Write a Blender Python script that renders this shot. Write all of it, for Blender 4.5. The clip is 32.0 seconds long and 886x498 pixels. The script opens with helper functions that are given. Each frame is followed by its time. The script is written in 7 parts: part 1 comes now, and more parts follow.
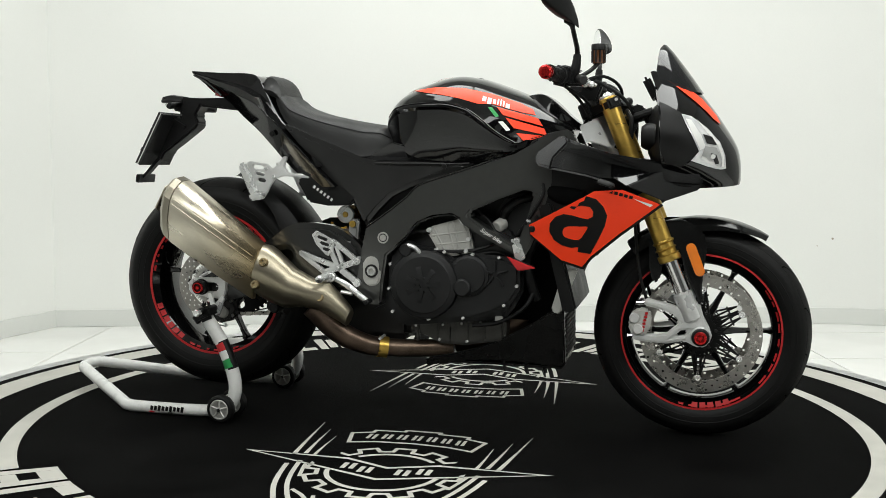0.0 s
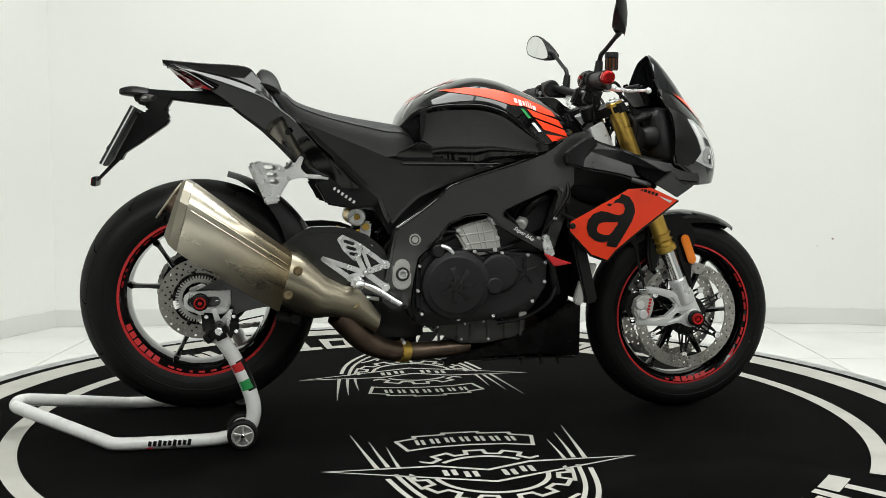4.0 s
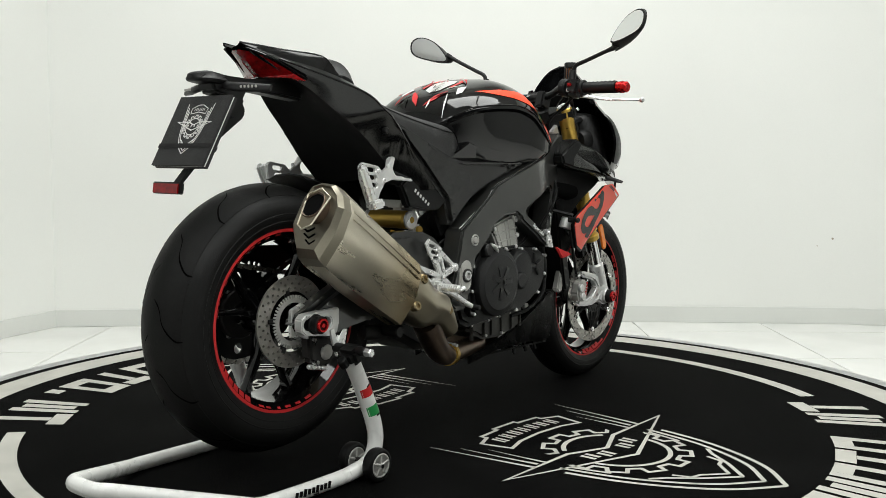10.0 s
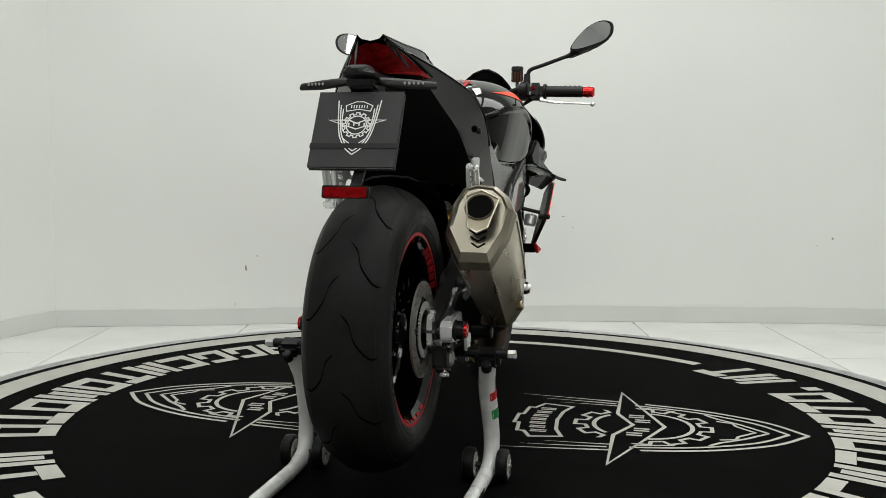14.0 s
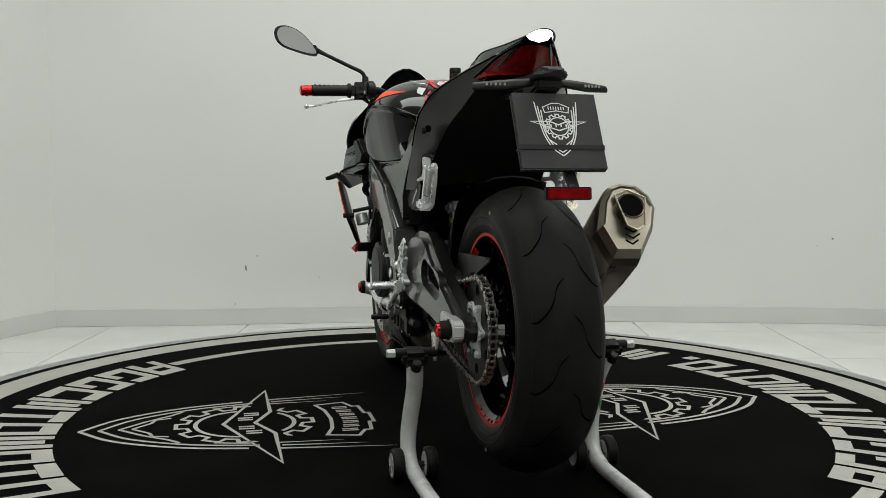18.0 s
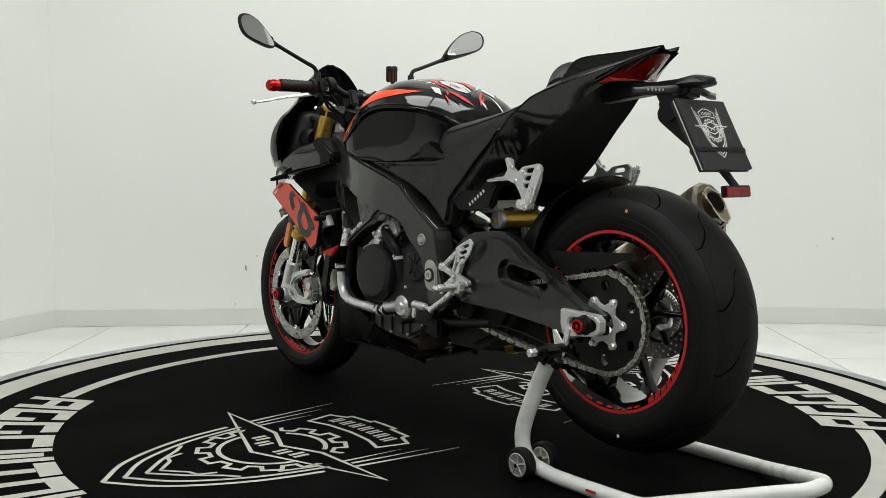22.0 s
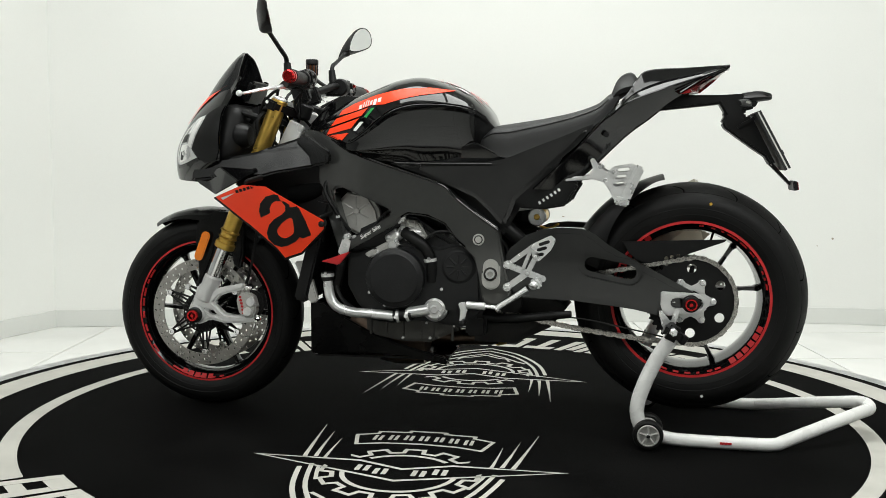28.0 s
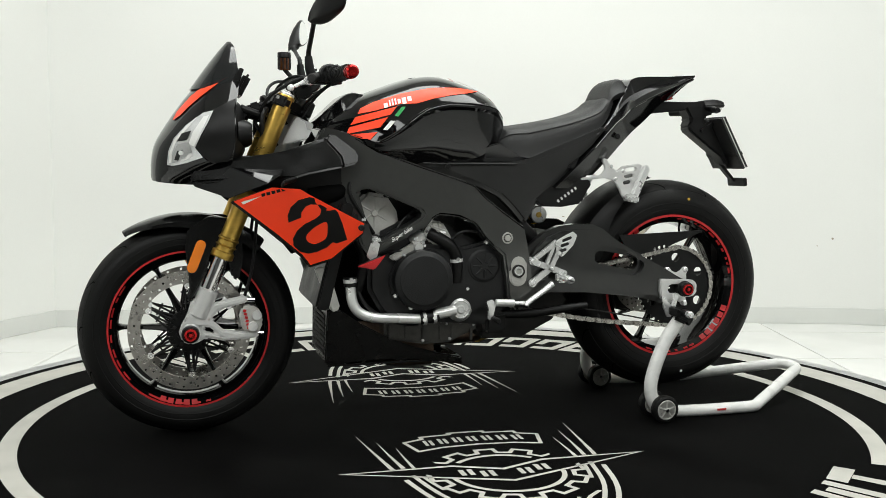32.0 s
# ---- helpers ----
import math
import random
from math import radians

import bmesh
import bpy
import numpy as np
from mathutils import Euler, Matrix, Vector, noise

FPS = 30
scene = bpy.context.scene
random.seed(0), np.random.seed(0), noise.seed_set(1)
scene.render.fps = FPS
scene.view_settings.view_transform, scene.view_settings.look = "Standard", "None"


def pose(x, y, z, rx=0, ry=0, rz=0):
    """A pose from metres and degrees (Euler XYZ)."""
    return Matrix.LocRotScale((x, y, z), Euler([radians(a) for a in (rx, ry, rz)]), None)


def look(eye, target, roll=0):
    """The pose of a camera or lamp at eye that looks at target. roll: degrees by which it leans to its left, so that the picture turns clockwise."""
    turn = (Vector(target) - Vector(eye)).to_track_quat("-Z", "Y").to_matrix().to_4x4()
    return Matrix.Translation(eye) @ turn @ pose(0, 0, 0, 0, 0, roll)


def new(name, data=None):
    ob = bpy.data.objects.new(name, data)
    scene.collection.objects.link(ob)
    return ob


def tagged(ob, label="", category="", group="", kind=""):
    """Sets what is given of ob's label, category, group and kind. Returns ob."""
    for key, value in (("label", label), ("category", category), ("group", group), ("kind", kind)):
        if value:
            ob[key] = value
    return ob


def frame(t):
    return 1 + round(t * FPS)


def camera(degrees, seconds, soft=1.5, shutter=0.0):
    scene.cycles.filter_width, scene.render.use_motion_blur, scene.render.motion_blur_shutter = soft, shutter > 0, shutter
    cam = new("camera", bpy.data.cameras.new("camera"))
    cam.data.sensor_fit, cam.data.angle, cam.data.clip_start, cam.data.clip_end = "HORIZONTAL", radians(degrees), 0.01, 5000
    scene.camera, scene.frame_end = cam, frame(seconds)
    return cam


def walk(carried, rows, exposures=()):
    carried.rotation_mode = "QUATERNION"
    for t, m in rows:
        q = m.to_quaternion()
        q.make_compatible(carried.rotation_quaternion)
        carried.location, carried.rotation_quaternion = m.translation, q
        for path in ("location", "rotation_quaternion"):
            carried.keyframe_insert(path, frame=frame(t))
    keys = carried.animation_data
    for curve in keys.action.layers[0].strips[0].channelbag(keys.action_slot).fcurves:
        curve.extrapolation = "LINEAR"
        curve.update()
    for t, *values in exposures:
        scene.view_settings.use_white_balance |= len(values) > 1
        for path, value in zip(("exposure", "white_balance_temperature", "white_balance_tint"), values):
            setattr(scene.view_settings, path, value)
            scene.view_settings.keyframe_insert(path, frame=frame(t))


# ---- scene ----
from mathutils.bvhtree import BVHTree

# camera on a tripod, turned slightly down at a motorcycle that stands on a slowly turning stage
EYE = (0.0, -2.9486, 0.7662)
TILT, PAN, ROLL = 5.176, -0.126, 0.387
cam = camera(48.06, 32.0, 0.85)
AIM = (EYE[0] + math.sin(radians(PAN)), EYE[1] + math.cos(radians(PAN)), EYE[2] - math.tan(radians(TILT)))
CAM = look(EYE, AIM, ROLL)
EXPOSURES = ((0, 0.01), (6, -0.02), (9, -0.03), (11, -0.04), (13, -0.26), (17, -0.59), (19, -0.63), (21, -0.27), (22, -0.24), (23, -0.12), (25, -0.05), (28, 0.03), (32, 0.06))
walk(cam, ((0, CAM), (32, CAM)), EXPOSURES)

# turn of the stage in degrees, by seconds
TURN = ((0, -14.45), (3, 4.90), (6, 24.48), (9, 44.33), (11, 57.52), (13, 70.69), (17, 96.90), (19, 109.94),
        (21, 123.06), (23, 136.38), (25, 149.69), (28, 169.40), (32, 195.40))
FLOOR_Z = -0.02

# ---- light: a closed white studio with large diffusers under the ceiling ----
world = bpy.data.worlds.new("world")
world.use_nodes = True
world.node_tree.nodes["Background"].inputs[0].default_value = (0.9, 0.95, 1.0, 1)
world.node_tree.nodes["Background"].inputs[1].default_value = 0.02
scene.world = world


def softbox(name, eye, target, sx, sy, watts, tint=(0.975, 1.0, 0.968)):
    lamp = bpy.data.lights.new(name, "AREA")
    lamp.shape, lamp.size, lamp.size_y, lamp.energy, lamp.color = "RECTANGLE", sx, sy, watts, tint
    ob = new(name, lamp)
    ob.matrix_world = look(eye, target)
    return ob


for k in (-1, 1):
    softbox("ceiling_softbox", (0.35 + k * 0.72, 0.0, 2.96), (0.35 + k * 0.72, 0.0, 0), 1.36, 1.4, 43)
for k in (-1.5, -0.5, 0.5, 1.5):
    softbox("front_softbox", (k * 1.3, -2.55, 2.93), (k * 1.3, -1.55, 0.6), 1.2, 1.3, 31)
for side in (-1, 1):
    softbox("side_softbox", (side * 2.95, -2.3, 2.4), (0, 0.1, 0.75), 1.2, 0.9, 14)


# ---- materials ----
def material(name, col, rough=0.5, metal=0.0, var=0.12, scale=14.0, bump=0.0, bscale=300.0, coat=0.0,
             trans=0.0, rvar=0.08, glow=0.0, stretch=(1, 1, 1), spec=0.5):
    m = bpy.data.materials.new(name)
    m.use_nodes = True
    nt = m.node_tree
    b = nt.nodes["Principled BSDF"]
    link = nt.links.new
    tc = nt.nodes.new("ShaderNodeTexCoord")
    mp = nt.nodes.new("ShaderNodeMapping")
    mp.inputs["Scale"].default_value = stretch
    link(tc.outputs["Object"], mp.inputs["Vector"])
    big = nt.nodes.new("ShaderNodeTexNoise")
    big.inputs["Scale"].default_value, big.inputs["Detail"].default_value = scale, 5
    fine = nt.nodes.new("ShaderNodeTexNoise")
    fine.inputs["Scale"].default_value, fine.inputs["Detail"].default_value = bscale, 3
    link(mp.outputs[0], big.inputs["Vector"])
    link(mp.outputs[0], fine.inputs["Vector"])
    mixn = nt.nodes.new("ShaderNodeMath")
    mixn.operation = "ADD"
    half = nt.nodes.new("ShaderNodeMath")
    half.operation = "MULTIPLY"
    half.inputs[1].default_value = 0.5
    link(fine.outputs[0], half.inputs[0])
    link(big.outputs[0], mixn.inputs[0])
    link(half.outputs[0], mixn.inputs[1])
    ramp = nt.nodes.new("ShaderNodeMapRange")
    ramp.inputs["From Min"].default_value, ramp.inputs["From Max"].default_value = 0.5, 1.0
    ramp.inputs["To Min"].default_value, ramp.inputs["To Max"].default_value = 1 - var, 1 + var
    link(mixn.outputs[0], ramp.inputs["Value"])
    tint = nt.nodes.new("ShaderNodeVectorMath")
    tint.operation = "SCALE"
    tint.inputs[0].default_value = col
    link(ramp.outputs[0], tint.inputs["Scale"])
    link(tint.outputs[0], b.inputs["Base Color"])
    rr = nt.nodes.new("ShaderNodeMapRange")
    rr.inputs["From Min"].default_value, rr.inputs["From Max"].default_value = 0.3, 0.7
    rr.inputs["To Min"].default_value, rr.inputs["To Max"].default_value = max(0.02, rough - rvar), min(1, rough + rvar)
    link(big.outputs[0], rr.inputs["Value"])
    link(rr.outputs[0], b.inputs["Roughness"])
    b.inputs["Metallic"].default_value = metal
    b.inputs["Coat Weight"].default_value = coat
    b.inputs["Coat Roughness"].default_value = 0.04
    b.inputs["Transmission Weight"].default_value = trans
    b.inputs["Specular IOR Level"].default_value = spec
    if glow:
        b.inputs["Emission Color"].default_value = (*col, 1)
        b.inputs["Emission Strength"].default_value = glow
    if bump:
        bp = nt.nodes.new("ShaderNodeBump")
        bp.inputs["Strength"].default_value, bp.inputs["Distance"].default_value = bump, 0.002
        link(fine.outputs[0], bp.inputs["Height"])
        link(bp.outputs[0], b.inputs["Normal"])
    return m


WALL = material("wall_paint", (0.80, 0.805, 0.775), 0.75, var=0.02, scale=1.2, bump=0.06, bscale=160)
SKIRT = material("skirting_tile", (0.68, 0.69, 0.66), 0.35, var=0.03, scale=3)
TILE = material("floor_tile", (0.80, 0.80, 0.775), 0.22, var=0.025, scale=2.5, rvar=0.05)
# tones of the unseen walls, lowered to dim what gloss paint and mirrors reflect
GREYWALL = material("grey_wall", (0.36, 0.362, 0.355), 0.8, var=0.06, scale=2)
DIMWALL = material("dark_wall", (0.12, 0.121, 0.12), 0.8, var=0.1, scale=2)
SCUFF = material("brown_scuff", (0.36, 0.31, 0.24), 0.8, var=0.4, scale=60)
GROUT = material("tile_grout", (0.42, 0.42, 0.40), 0.9, var=0.1)
CEIL = material("ceiling_paint", (0.56, 0.56, 0.55), 0.85, var=0.02)
CARPET = material("black_carpet", (0.0028, 0.0028, 0.0027), 0.95, var=0.9, scale=4, bump=0.7, bscale=520, spec=0.03)
PRINT = material("pale_print", (0.475, 0.465, 0.425), 0.9, var=0.1, scale=9, bump=0.4, bscale=480, spec=0.2)
ALUEDGE = material("scuffed_aluminium", (0.55, 0.55, 0.56), 0.38, 0.9, var=0.35, scale=22)
GLOSS = material("gloss_black_paint", (0.0026, 0.0026, 0.0028), 0.05, var=0.15, rvar=0.015, spec=0.5)
TAILPAINT = material("waxed_black_paint", (0.003, 0.003, 0.0032), 0.07, var=0.15, rvar=0.02, spec=0.5)
SHOULDER = material("dark_moulded_plastic", (0.0045, 0.0046, 0.0045), 0.20, var=0.2, bump=0.04, bscale=900, spec=0.36)
SATIN = material("satin_dark_grey_plastic", (0.0075, 0.0076, 0.0074), 0.32, var=0.2, bump=0.05, bscale=900, spec=0.4)
FRAMEM = material("carbon_grey_lacquer", (0.056, 0.057, 0.054), 0.38, 0.65, var=0.05, scale=40, bscale=700, coat=0.9, rvar=0.0)
ARMM = material("gloss_swingarm_lacquer", (0.030, 0.0305, 0.0295), 0.34, 0.6, var=0.08, scale=30, bscale=600, coat=0.9, rvar=0.0)
SIDEM = material("satin_side_plastic", (0.021, 0.0212, 0.0207), 0.22, var=0.10, rvar=0.03, bump=0.02, bscale=900, spec=0.5)
UNDER = material("undertray_plastic", (0.004, 0.004, 0.004), 0.7, var=0.2, spec=0.12)
MATTE = material("matte_black_plastic", (0.0040, 0.0040, 0.0040), 0.45, var=0.25, bump=0.12, bscale=700, spec=0.26)
ENGINEM = material("black_engine_casting", (0.0072, 0.0074, 0.0078), 0.44, var=0.25, bump=0.3, bscale=420, spec=0.38)
FLATBLACK = material("flat_black", (0.003, 0.003, 0.003), 0.95, spec=0.05)
DARK = material("sooty_metal", (0.02, 0.019, 0.018), 0.6, 0.3, var=0.4)
RUBBER = material("tyre_rubber", (0.0052, 0.0052, 0.0050), 0.50, var=0.22, scale=18, bump=0.25, bscale=380, spec=0.19)
GROOVESHADE = material("groove_shade", (0.0008, 0.0008, 0.0008), 0.95, spec=0.02)
TREAD = material("dusty_tread_rubber", (0.0060, 0.0059, 0.0056), 0.58, var=0.45, scale=26, bump=0.3, bscale=300, spec=0.16)
SEATM = material("seat_vinyl", (0.008, 0.0081, 0.008), 0.55, var=0.15, bump=0.35, bscale=650)
RED = material("fluorescent_red_paint", (1.0, 0.056, 0.012), 0.38, var=0.04, rvar=0.03, spec=0.35)
REDM = material("red_anodised", (0.55, 0.02, 0.02), 0.25, 0.85, var=0.1)
REDTAPE = material("red_rim_tape", (0.50, 0.012, 0.014), 0.55, var=0.15)
ORANGE = material("amber_reflector", (0.85, 0.22, 0.01), 0.15, var=0.1, coat=0.7, bscale=500, bump=0.3)
TAILRED = material("red_lens", (0.20, 0.0018, 0.0026), 0.12, var=0.55, scale=70, coat=0.5, bump=0.35, bscale=200)
GOLD = material("gold_anodised", (0.62, 0.40, 0.085), 0.34, 0.85, var=0.08, stretch=(1, 1, 6))
CHROME = material("chrome", (0.78, 0.78, 0.78), 0.08, 1.0, var=0.05, rvar=0.04)
SILVER = material("silver_casting", (0.72, 0.72, 0.71), 0.34, 0.55, var=0.12, bump=0.1, bscale=500)
ALU = material("machined_aluminium", (0.82, 0.825, 0.815), 0.27, 0.68, var=0.1, bscale=200)
GREYHEAD = material("grey_magnesium", (0.47, 0.465, 0.44), 0.38, 0.3, var=0.18, bump=0.2, bscale=450)
SUMPM = material("oily_grey_casting", (0.055, 0.0535, 0.049), 0.36, 0.5, var=0.4, scale=24, bump=0.25, bscale=350)
PAN = material("black_belly_plastic", (0.0022, 0.0022, 0.0022), 0.26, var=0.3, bump=0.05, bscale=600, spec=0.22)
TITAN = material("brushed_titanium", (0.60, 0.555, 0.455), 0.30, 0.92, var=0.12, scale=4, bscale=260, stretch=(1, 8, 1))
TITDARK = material("heat_stained_titanium", (0.36, 0.32, 0.24), 0.36, 0.95, var=0.08, scale=6, bscale=260)
CAPM = material("blasted_titanium", (0.30, 0.275, 0.22), 0.36, 0.95, var=0.1)
BURNT = material("heat_blued_steel", (0.14, 0.10, 0.075), 0.36, 0.9, var=0.45, scale=16)
DISCDARK = material("heat_tinted_brake_steel", (0.34, 0.325, 0.30), 0.40, 0.9, var=0.2, scale=30, bscale=600)
DISC = material("worn_brake_steel", (0.40, 0.385, 0.36), 0.30, 0.95, var=0.2, scale=30, bscale=600)
CHAINM = material("chain_steel", (0.42, 0.405, 0.375), 0.28, 0.95, var=0.25, scale=60)
SMOKE = material("smoked_acrylic", (0.012, 0.0125, 0.014), 0.05, trans=0.35, var=0.05, rvar=0.02)
LENS = material("headlamp_lens", (0.72, 0.725, 0.725), 0.16, 0.25, var=0.2, scale=40, coat=1.0, rvar=0.06)
MIRROR = material("mirror_glass", (0.86, 0.87, 0.87), 0.02, 1.0, var=0.0, rvar=0.0)
WHITEPAINT = material("white_enamel", (0.78, 0.78, 0.76), 0.28, var=0.05, scale=20, coat=0.4)
WHITE = material("white_sticker", (0.75, 0.75, 0.73), 0.4, var=0.05)
GREEN = material("green_sticker", (0.02, 0.28, 0.07), 0.35, var=0.05)
PETROL = material("brake_fluid_cup", (0.10, 0.035, 0.012), 0.15, var=0.2, coat=0.6)
LEATHER = material("black_leatherette", (0.007, 0.007, 0.0073), 0.55, var=0.2, bump=0.4, bscale=800)
YELLOW = material("yellow_wire", (0.6, 0.35, 0.03), 0.45)


# heat tints the silencer towards its front end
nt = TITAN.node_tree
sx = nt.nodes.new("ShaderNodeSeparateXYZ")
nt.links.new(nt.nodes["Texture Coordinate"].outputs["Object"], sx.inputs[0])
heat = nt.nodes.new("ShaderNodeMapRange")
heat.inputs["From Min"].default_value, heat.inputs["From Max"].default_value = -0.66, -0.47
nt.links.new(sx.outputs["X"], heat.inputs["Value"])
tone = nt.nodes.new("ShaderNodeMix")
tone.data_type, tone.blend_type = "RGBA", "MULTIPLY"
tone.inputs[7].default_value = (0.54, 0.45, 0.30, 1)
nt.links.new(heat.outputs[0], tone.inputs[0])
bs = nt.nodes["Principled BSDF"]
nt.links.new(bs.inputs["Base Color"].links[0].from_socket, tone.inputs[6])
nt.links.new(tone.outputs[2], bs.inputs["Base Color"])


# ---- mesh tools ----
def finish(bm, m, angle=32):
    bmesh.ops.recalc_face_normals(bm, faces=bm.faces)
    me = bpy.data.meshes.new("mesh")
    bm.to_mesh(me)
    bm.free()
    me.materials.append(m)
    for p in me.polygons:
        p.use_smooth = True
    me.set_sharp_from_angle(angle=radians(angle))
    return me


def part(name, bm, m, parent, label="", angle=32):
    ob = new(name, finish(bm, m, angle))
    ob.parent = parent
    if label:
        tagged(ob, label)
    return ob


def thing(name, label, category, group="", kind=""):
    ob = new(name)
    return tagged(ob, label, category, group, kind)


def structure(name, bm, m, label, category):
    return tagged(new(name, finish(bm, m)), label, category, "", "structure")


def spline(pts, n=6, closed=False):
    """Catmull-Rom through points of any dimension."""
    P = [np.array(p, float) for p in pts]
    k = len(P)
    out = []
    for i in range(k if closed else k - 1):
        if closed:
            a, b, c, d = P[i - 1], P[i], P[(i + 1) % k], P[(i + 2) % k]
        else:
            b, c = P[i], P[i + 1]
            a = P[i - 1] if i else 2 * b - c
            d = P[i + 2] if i + 2 < k else 2 * c - b
        for j in range(n):
            t = j / n
            out.append(0.5 * (2 * b + (c - a) * t + (2 * a - 5 * b + 4 * c - d) * t * t + (3 * b - a - 3 * c + d) * t ** 3))
    if not closed:
        out.append(P[-1])
    return out


def skin(bm, rings, close_ring=True, caps=True):
    """Quads between rings of points."""
    vr = [[bm.verts.new(p) for p in r] for r in rings]
    n = len(vr[0])
    for a, b in zip(vr, vr[1:]):
        for i in range(n if close_ring else n - 1):
            j = (i + 1) % n
            bm.faces.new((a[i], a[j], b[j], b[i]))
    if caps and close_ring:
        bm.faces.new(vr[0][::-1])
        bm.faces.new(vr[-1])
    return vr


def tube(path, r, seg=10, smooth=6, bm=None, flat=1.0):
    bm = bm or bmesh.new()
    pts = [Vector(p) for p in (spline(path, smooth) if smooth and len(path) > 2 else path)]
    rs = r if isinstance(r, (list, tuple)) else [r, r]
    rings = []
    up = None
    for i, p in enumerate(pts):
        d = (pts[min(i + 1, len(pts) - 1)] - pts[max(i - 1, 0)]).normalized()
        if up is None:
            up = d.orthogonal().normalized()
        up = (up - d * up.dot(d)).normalized()
        side = d.cross(up)
        f = i / max(1, len(pts) - 1) * (len(rs) - 1)
        k = min(int(f), len(rs) - 2)
        rad = rs[k] + (rs[k + 1] - rs[k]) * (f - k)
        rings.append([p + rad * (math.cos(a) * up + math.sin(a) * side * flat) for a in (2 * math.pi * j / seg for j in range(seg))])
    skin(bm, rings)
    return bm


def rod(a, b, r, seg=14, bev=0.0, bm=None):
    """A round bar with softened ends."""
    a, b = Vector(a), Vector(b)
    d = (b - a).normalized()
    if not bev:
        return tube([a, b], r, seg, 0, bm)
    bm = bm or bmesh.new()
    up = d.orthogonal().normalized()
    side = d.cross(up)
    rings = []
    for p, rad in ((a, r - bev), (a + d * bev, r), (b - d * bev, r), (b, r - bev)):
        rings.append([p + rad * (math.cos(t) * up + math.sin(t) * side) for t in (2 * math.pi * j / seg for j in range(seg))])
    skin(bm, rings)
    return bm


def lathe(profile, c, seg=48, bm=None, closed=False, a0=0.0, a1=360.0, axis="y"):
    """Profile of (radius, offset along the axis) turned about the axis through c."""
    bm = bm or bmesh.new()
    full = abs(a1 - a0) >= 359.9
    rings = []
    for i in range(seg if full else seg + 1):
        a = radians(a0 + (a1 - a0) * i / seg)
        ring = []
        for r, o in profile:
            if axis == "y":
                ring.append(Vector((c[0] + r * math.cos(a), c[1] + o, c[2] + r * math.sin(a))))
            elif axis == "z":
                ring.append(Vector((c[0] + r * math.cos(a), c[1] + r * math.sin(a), c[2] + o)))
            else:
                ring.append(Vector((c[0] + o, c[1] + r * math.cos(a), c[2] + r * math.sin(a))))
        rings.append(ring)
    if full:
        rings.append(rings[0])
    vr = []
    for r in rings[:-1] if full else rings:
        vr.append([bm.verts.new(p) for p in r])
    if full:
        vr.append(vr[0])
    n = len(profile)
    for a, b in zip(vr, vr[1:]):
        for i in range(n if closed else n - 1):
            j = (i + 1) % n
            bm.faces.new((a[i], a[j], b[j], b[i]))
    if not closed and full:
        for k in (0, n - 1):
            if profile[k][0] > 1e-5:
                try:
                    bm.faces.new([v[k] for v in vr[:-1]])
                except ValueError:
                    pass
    elif not full and closed:
        bm.faces.new(vr[0])
        bm.faces.new(vr[-1])
    bmesh.ops.remove_doubles(bm, verts=bm.verts, dist=1e-6)
    return bm


def soften(bm, off, seg=2, angle=40):
    es = [e for e in bm.edges if len(e.link_faces) == 2 and e.calc_face_angle(0) > radians(angle)]
    if es and off:
        bmesh.ops.bevel(bm, geom=es, offset=off, segments=seg, affect="EDGES", clamp_overlap=True)
    return bm


def plate(outer, y0, y1, holes=(), bev=0.0, fy=None, plane="xz", bm=None, seg=2):
    """A board cut to an outline in x, z (or x, y) with holes, from y0 to y1; fy(x, z) shifts it sideways."""
    own = bmesh.new()
    loops = []
    for loop in (outer, *holes):
        vs = [own.verts.new((p[0], 0, p[1])) for p in loop]
        loops.append(vs)
        for i, v in enumerate(vs):
            own.edges.new((v, vs[(i + 1) % len(vs)]))
    if holes:
        bmesh.ops.triangle_fill(own, edges=own.edges[:], use_beauty=True)
    else:
        own.faces.new(loops[0])
    own.normal_update()
    faces = own.faces[:]
    back = {v: own.verts.new(v.co) for v in own.verts[:]}
    for v, w in back.items():
        v.co.y, w.co.y = y1, y0
    for f in faces:
        own.faces.new([back[v] for v in reversed(f.verts)])
    for vs in loops:
        for i, v in enumerate(vs):
            w = vs[(i + 1) % len(vs)]
            own.faces.new((v, w, back[w], back[v]))
    bmesh.ops.recalc_face_normals(own, faces=own.faces)
    soften(own, bev, seg)
    if fy:
        for v in own.verts:
            v.co.y += fy(v.co.x, v.co.z)
    if plane == "xy":
        for v in own.verts:
            v.co = Vector((v.co.x, v.co.z, v.co.y))
    if bm is None:
        return own
    join(bm, own)
    return bm


def join(bm, other):
    tmp = bpy.data.meshes.new("tmp")
    other.to_mesh(tmp)
    other.free()
    bm.from_mesh(tmp)
    bpy.data.meshes.remove(tmp)
    return bm


def box(c, size, bev=0.004, rot=(0, 0, 0), bm=None, taper=1.0):
    own = bmesh.new()
    bmesh.ops.create_cube(own, size=1)
    for v in own.verts:
        k = taper if v.co.z > 0 else 1
        v.co = Vector((v.co.x * size[0] * k, v.co.y * size[1] * k, v.co.z * size[2]))
    soften(own, bev)
    bmesh.ops.transform(own, matrix=pose(*c, *rot), verts=own.verts)
    if bm is None:
        return own
    return join(bm, own)


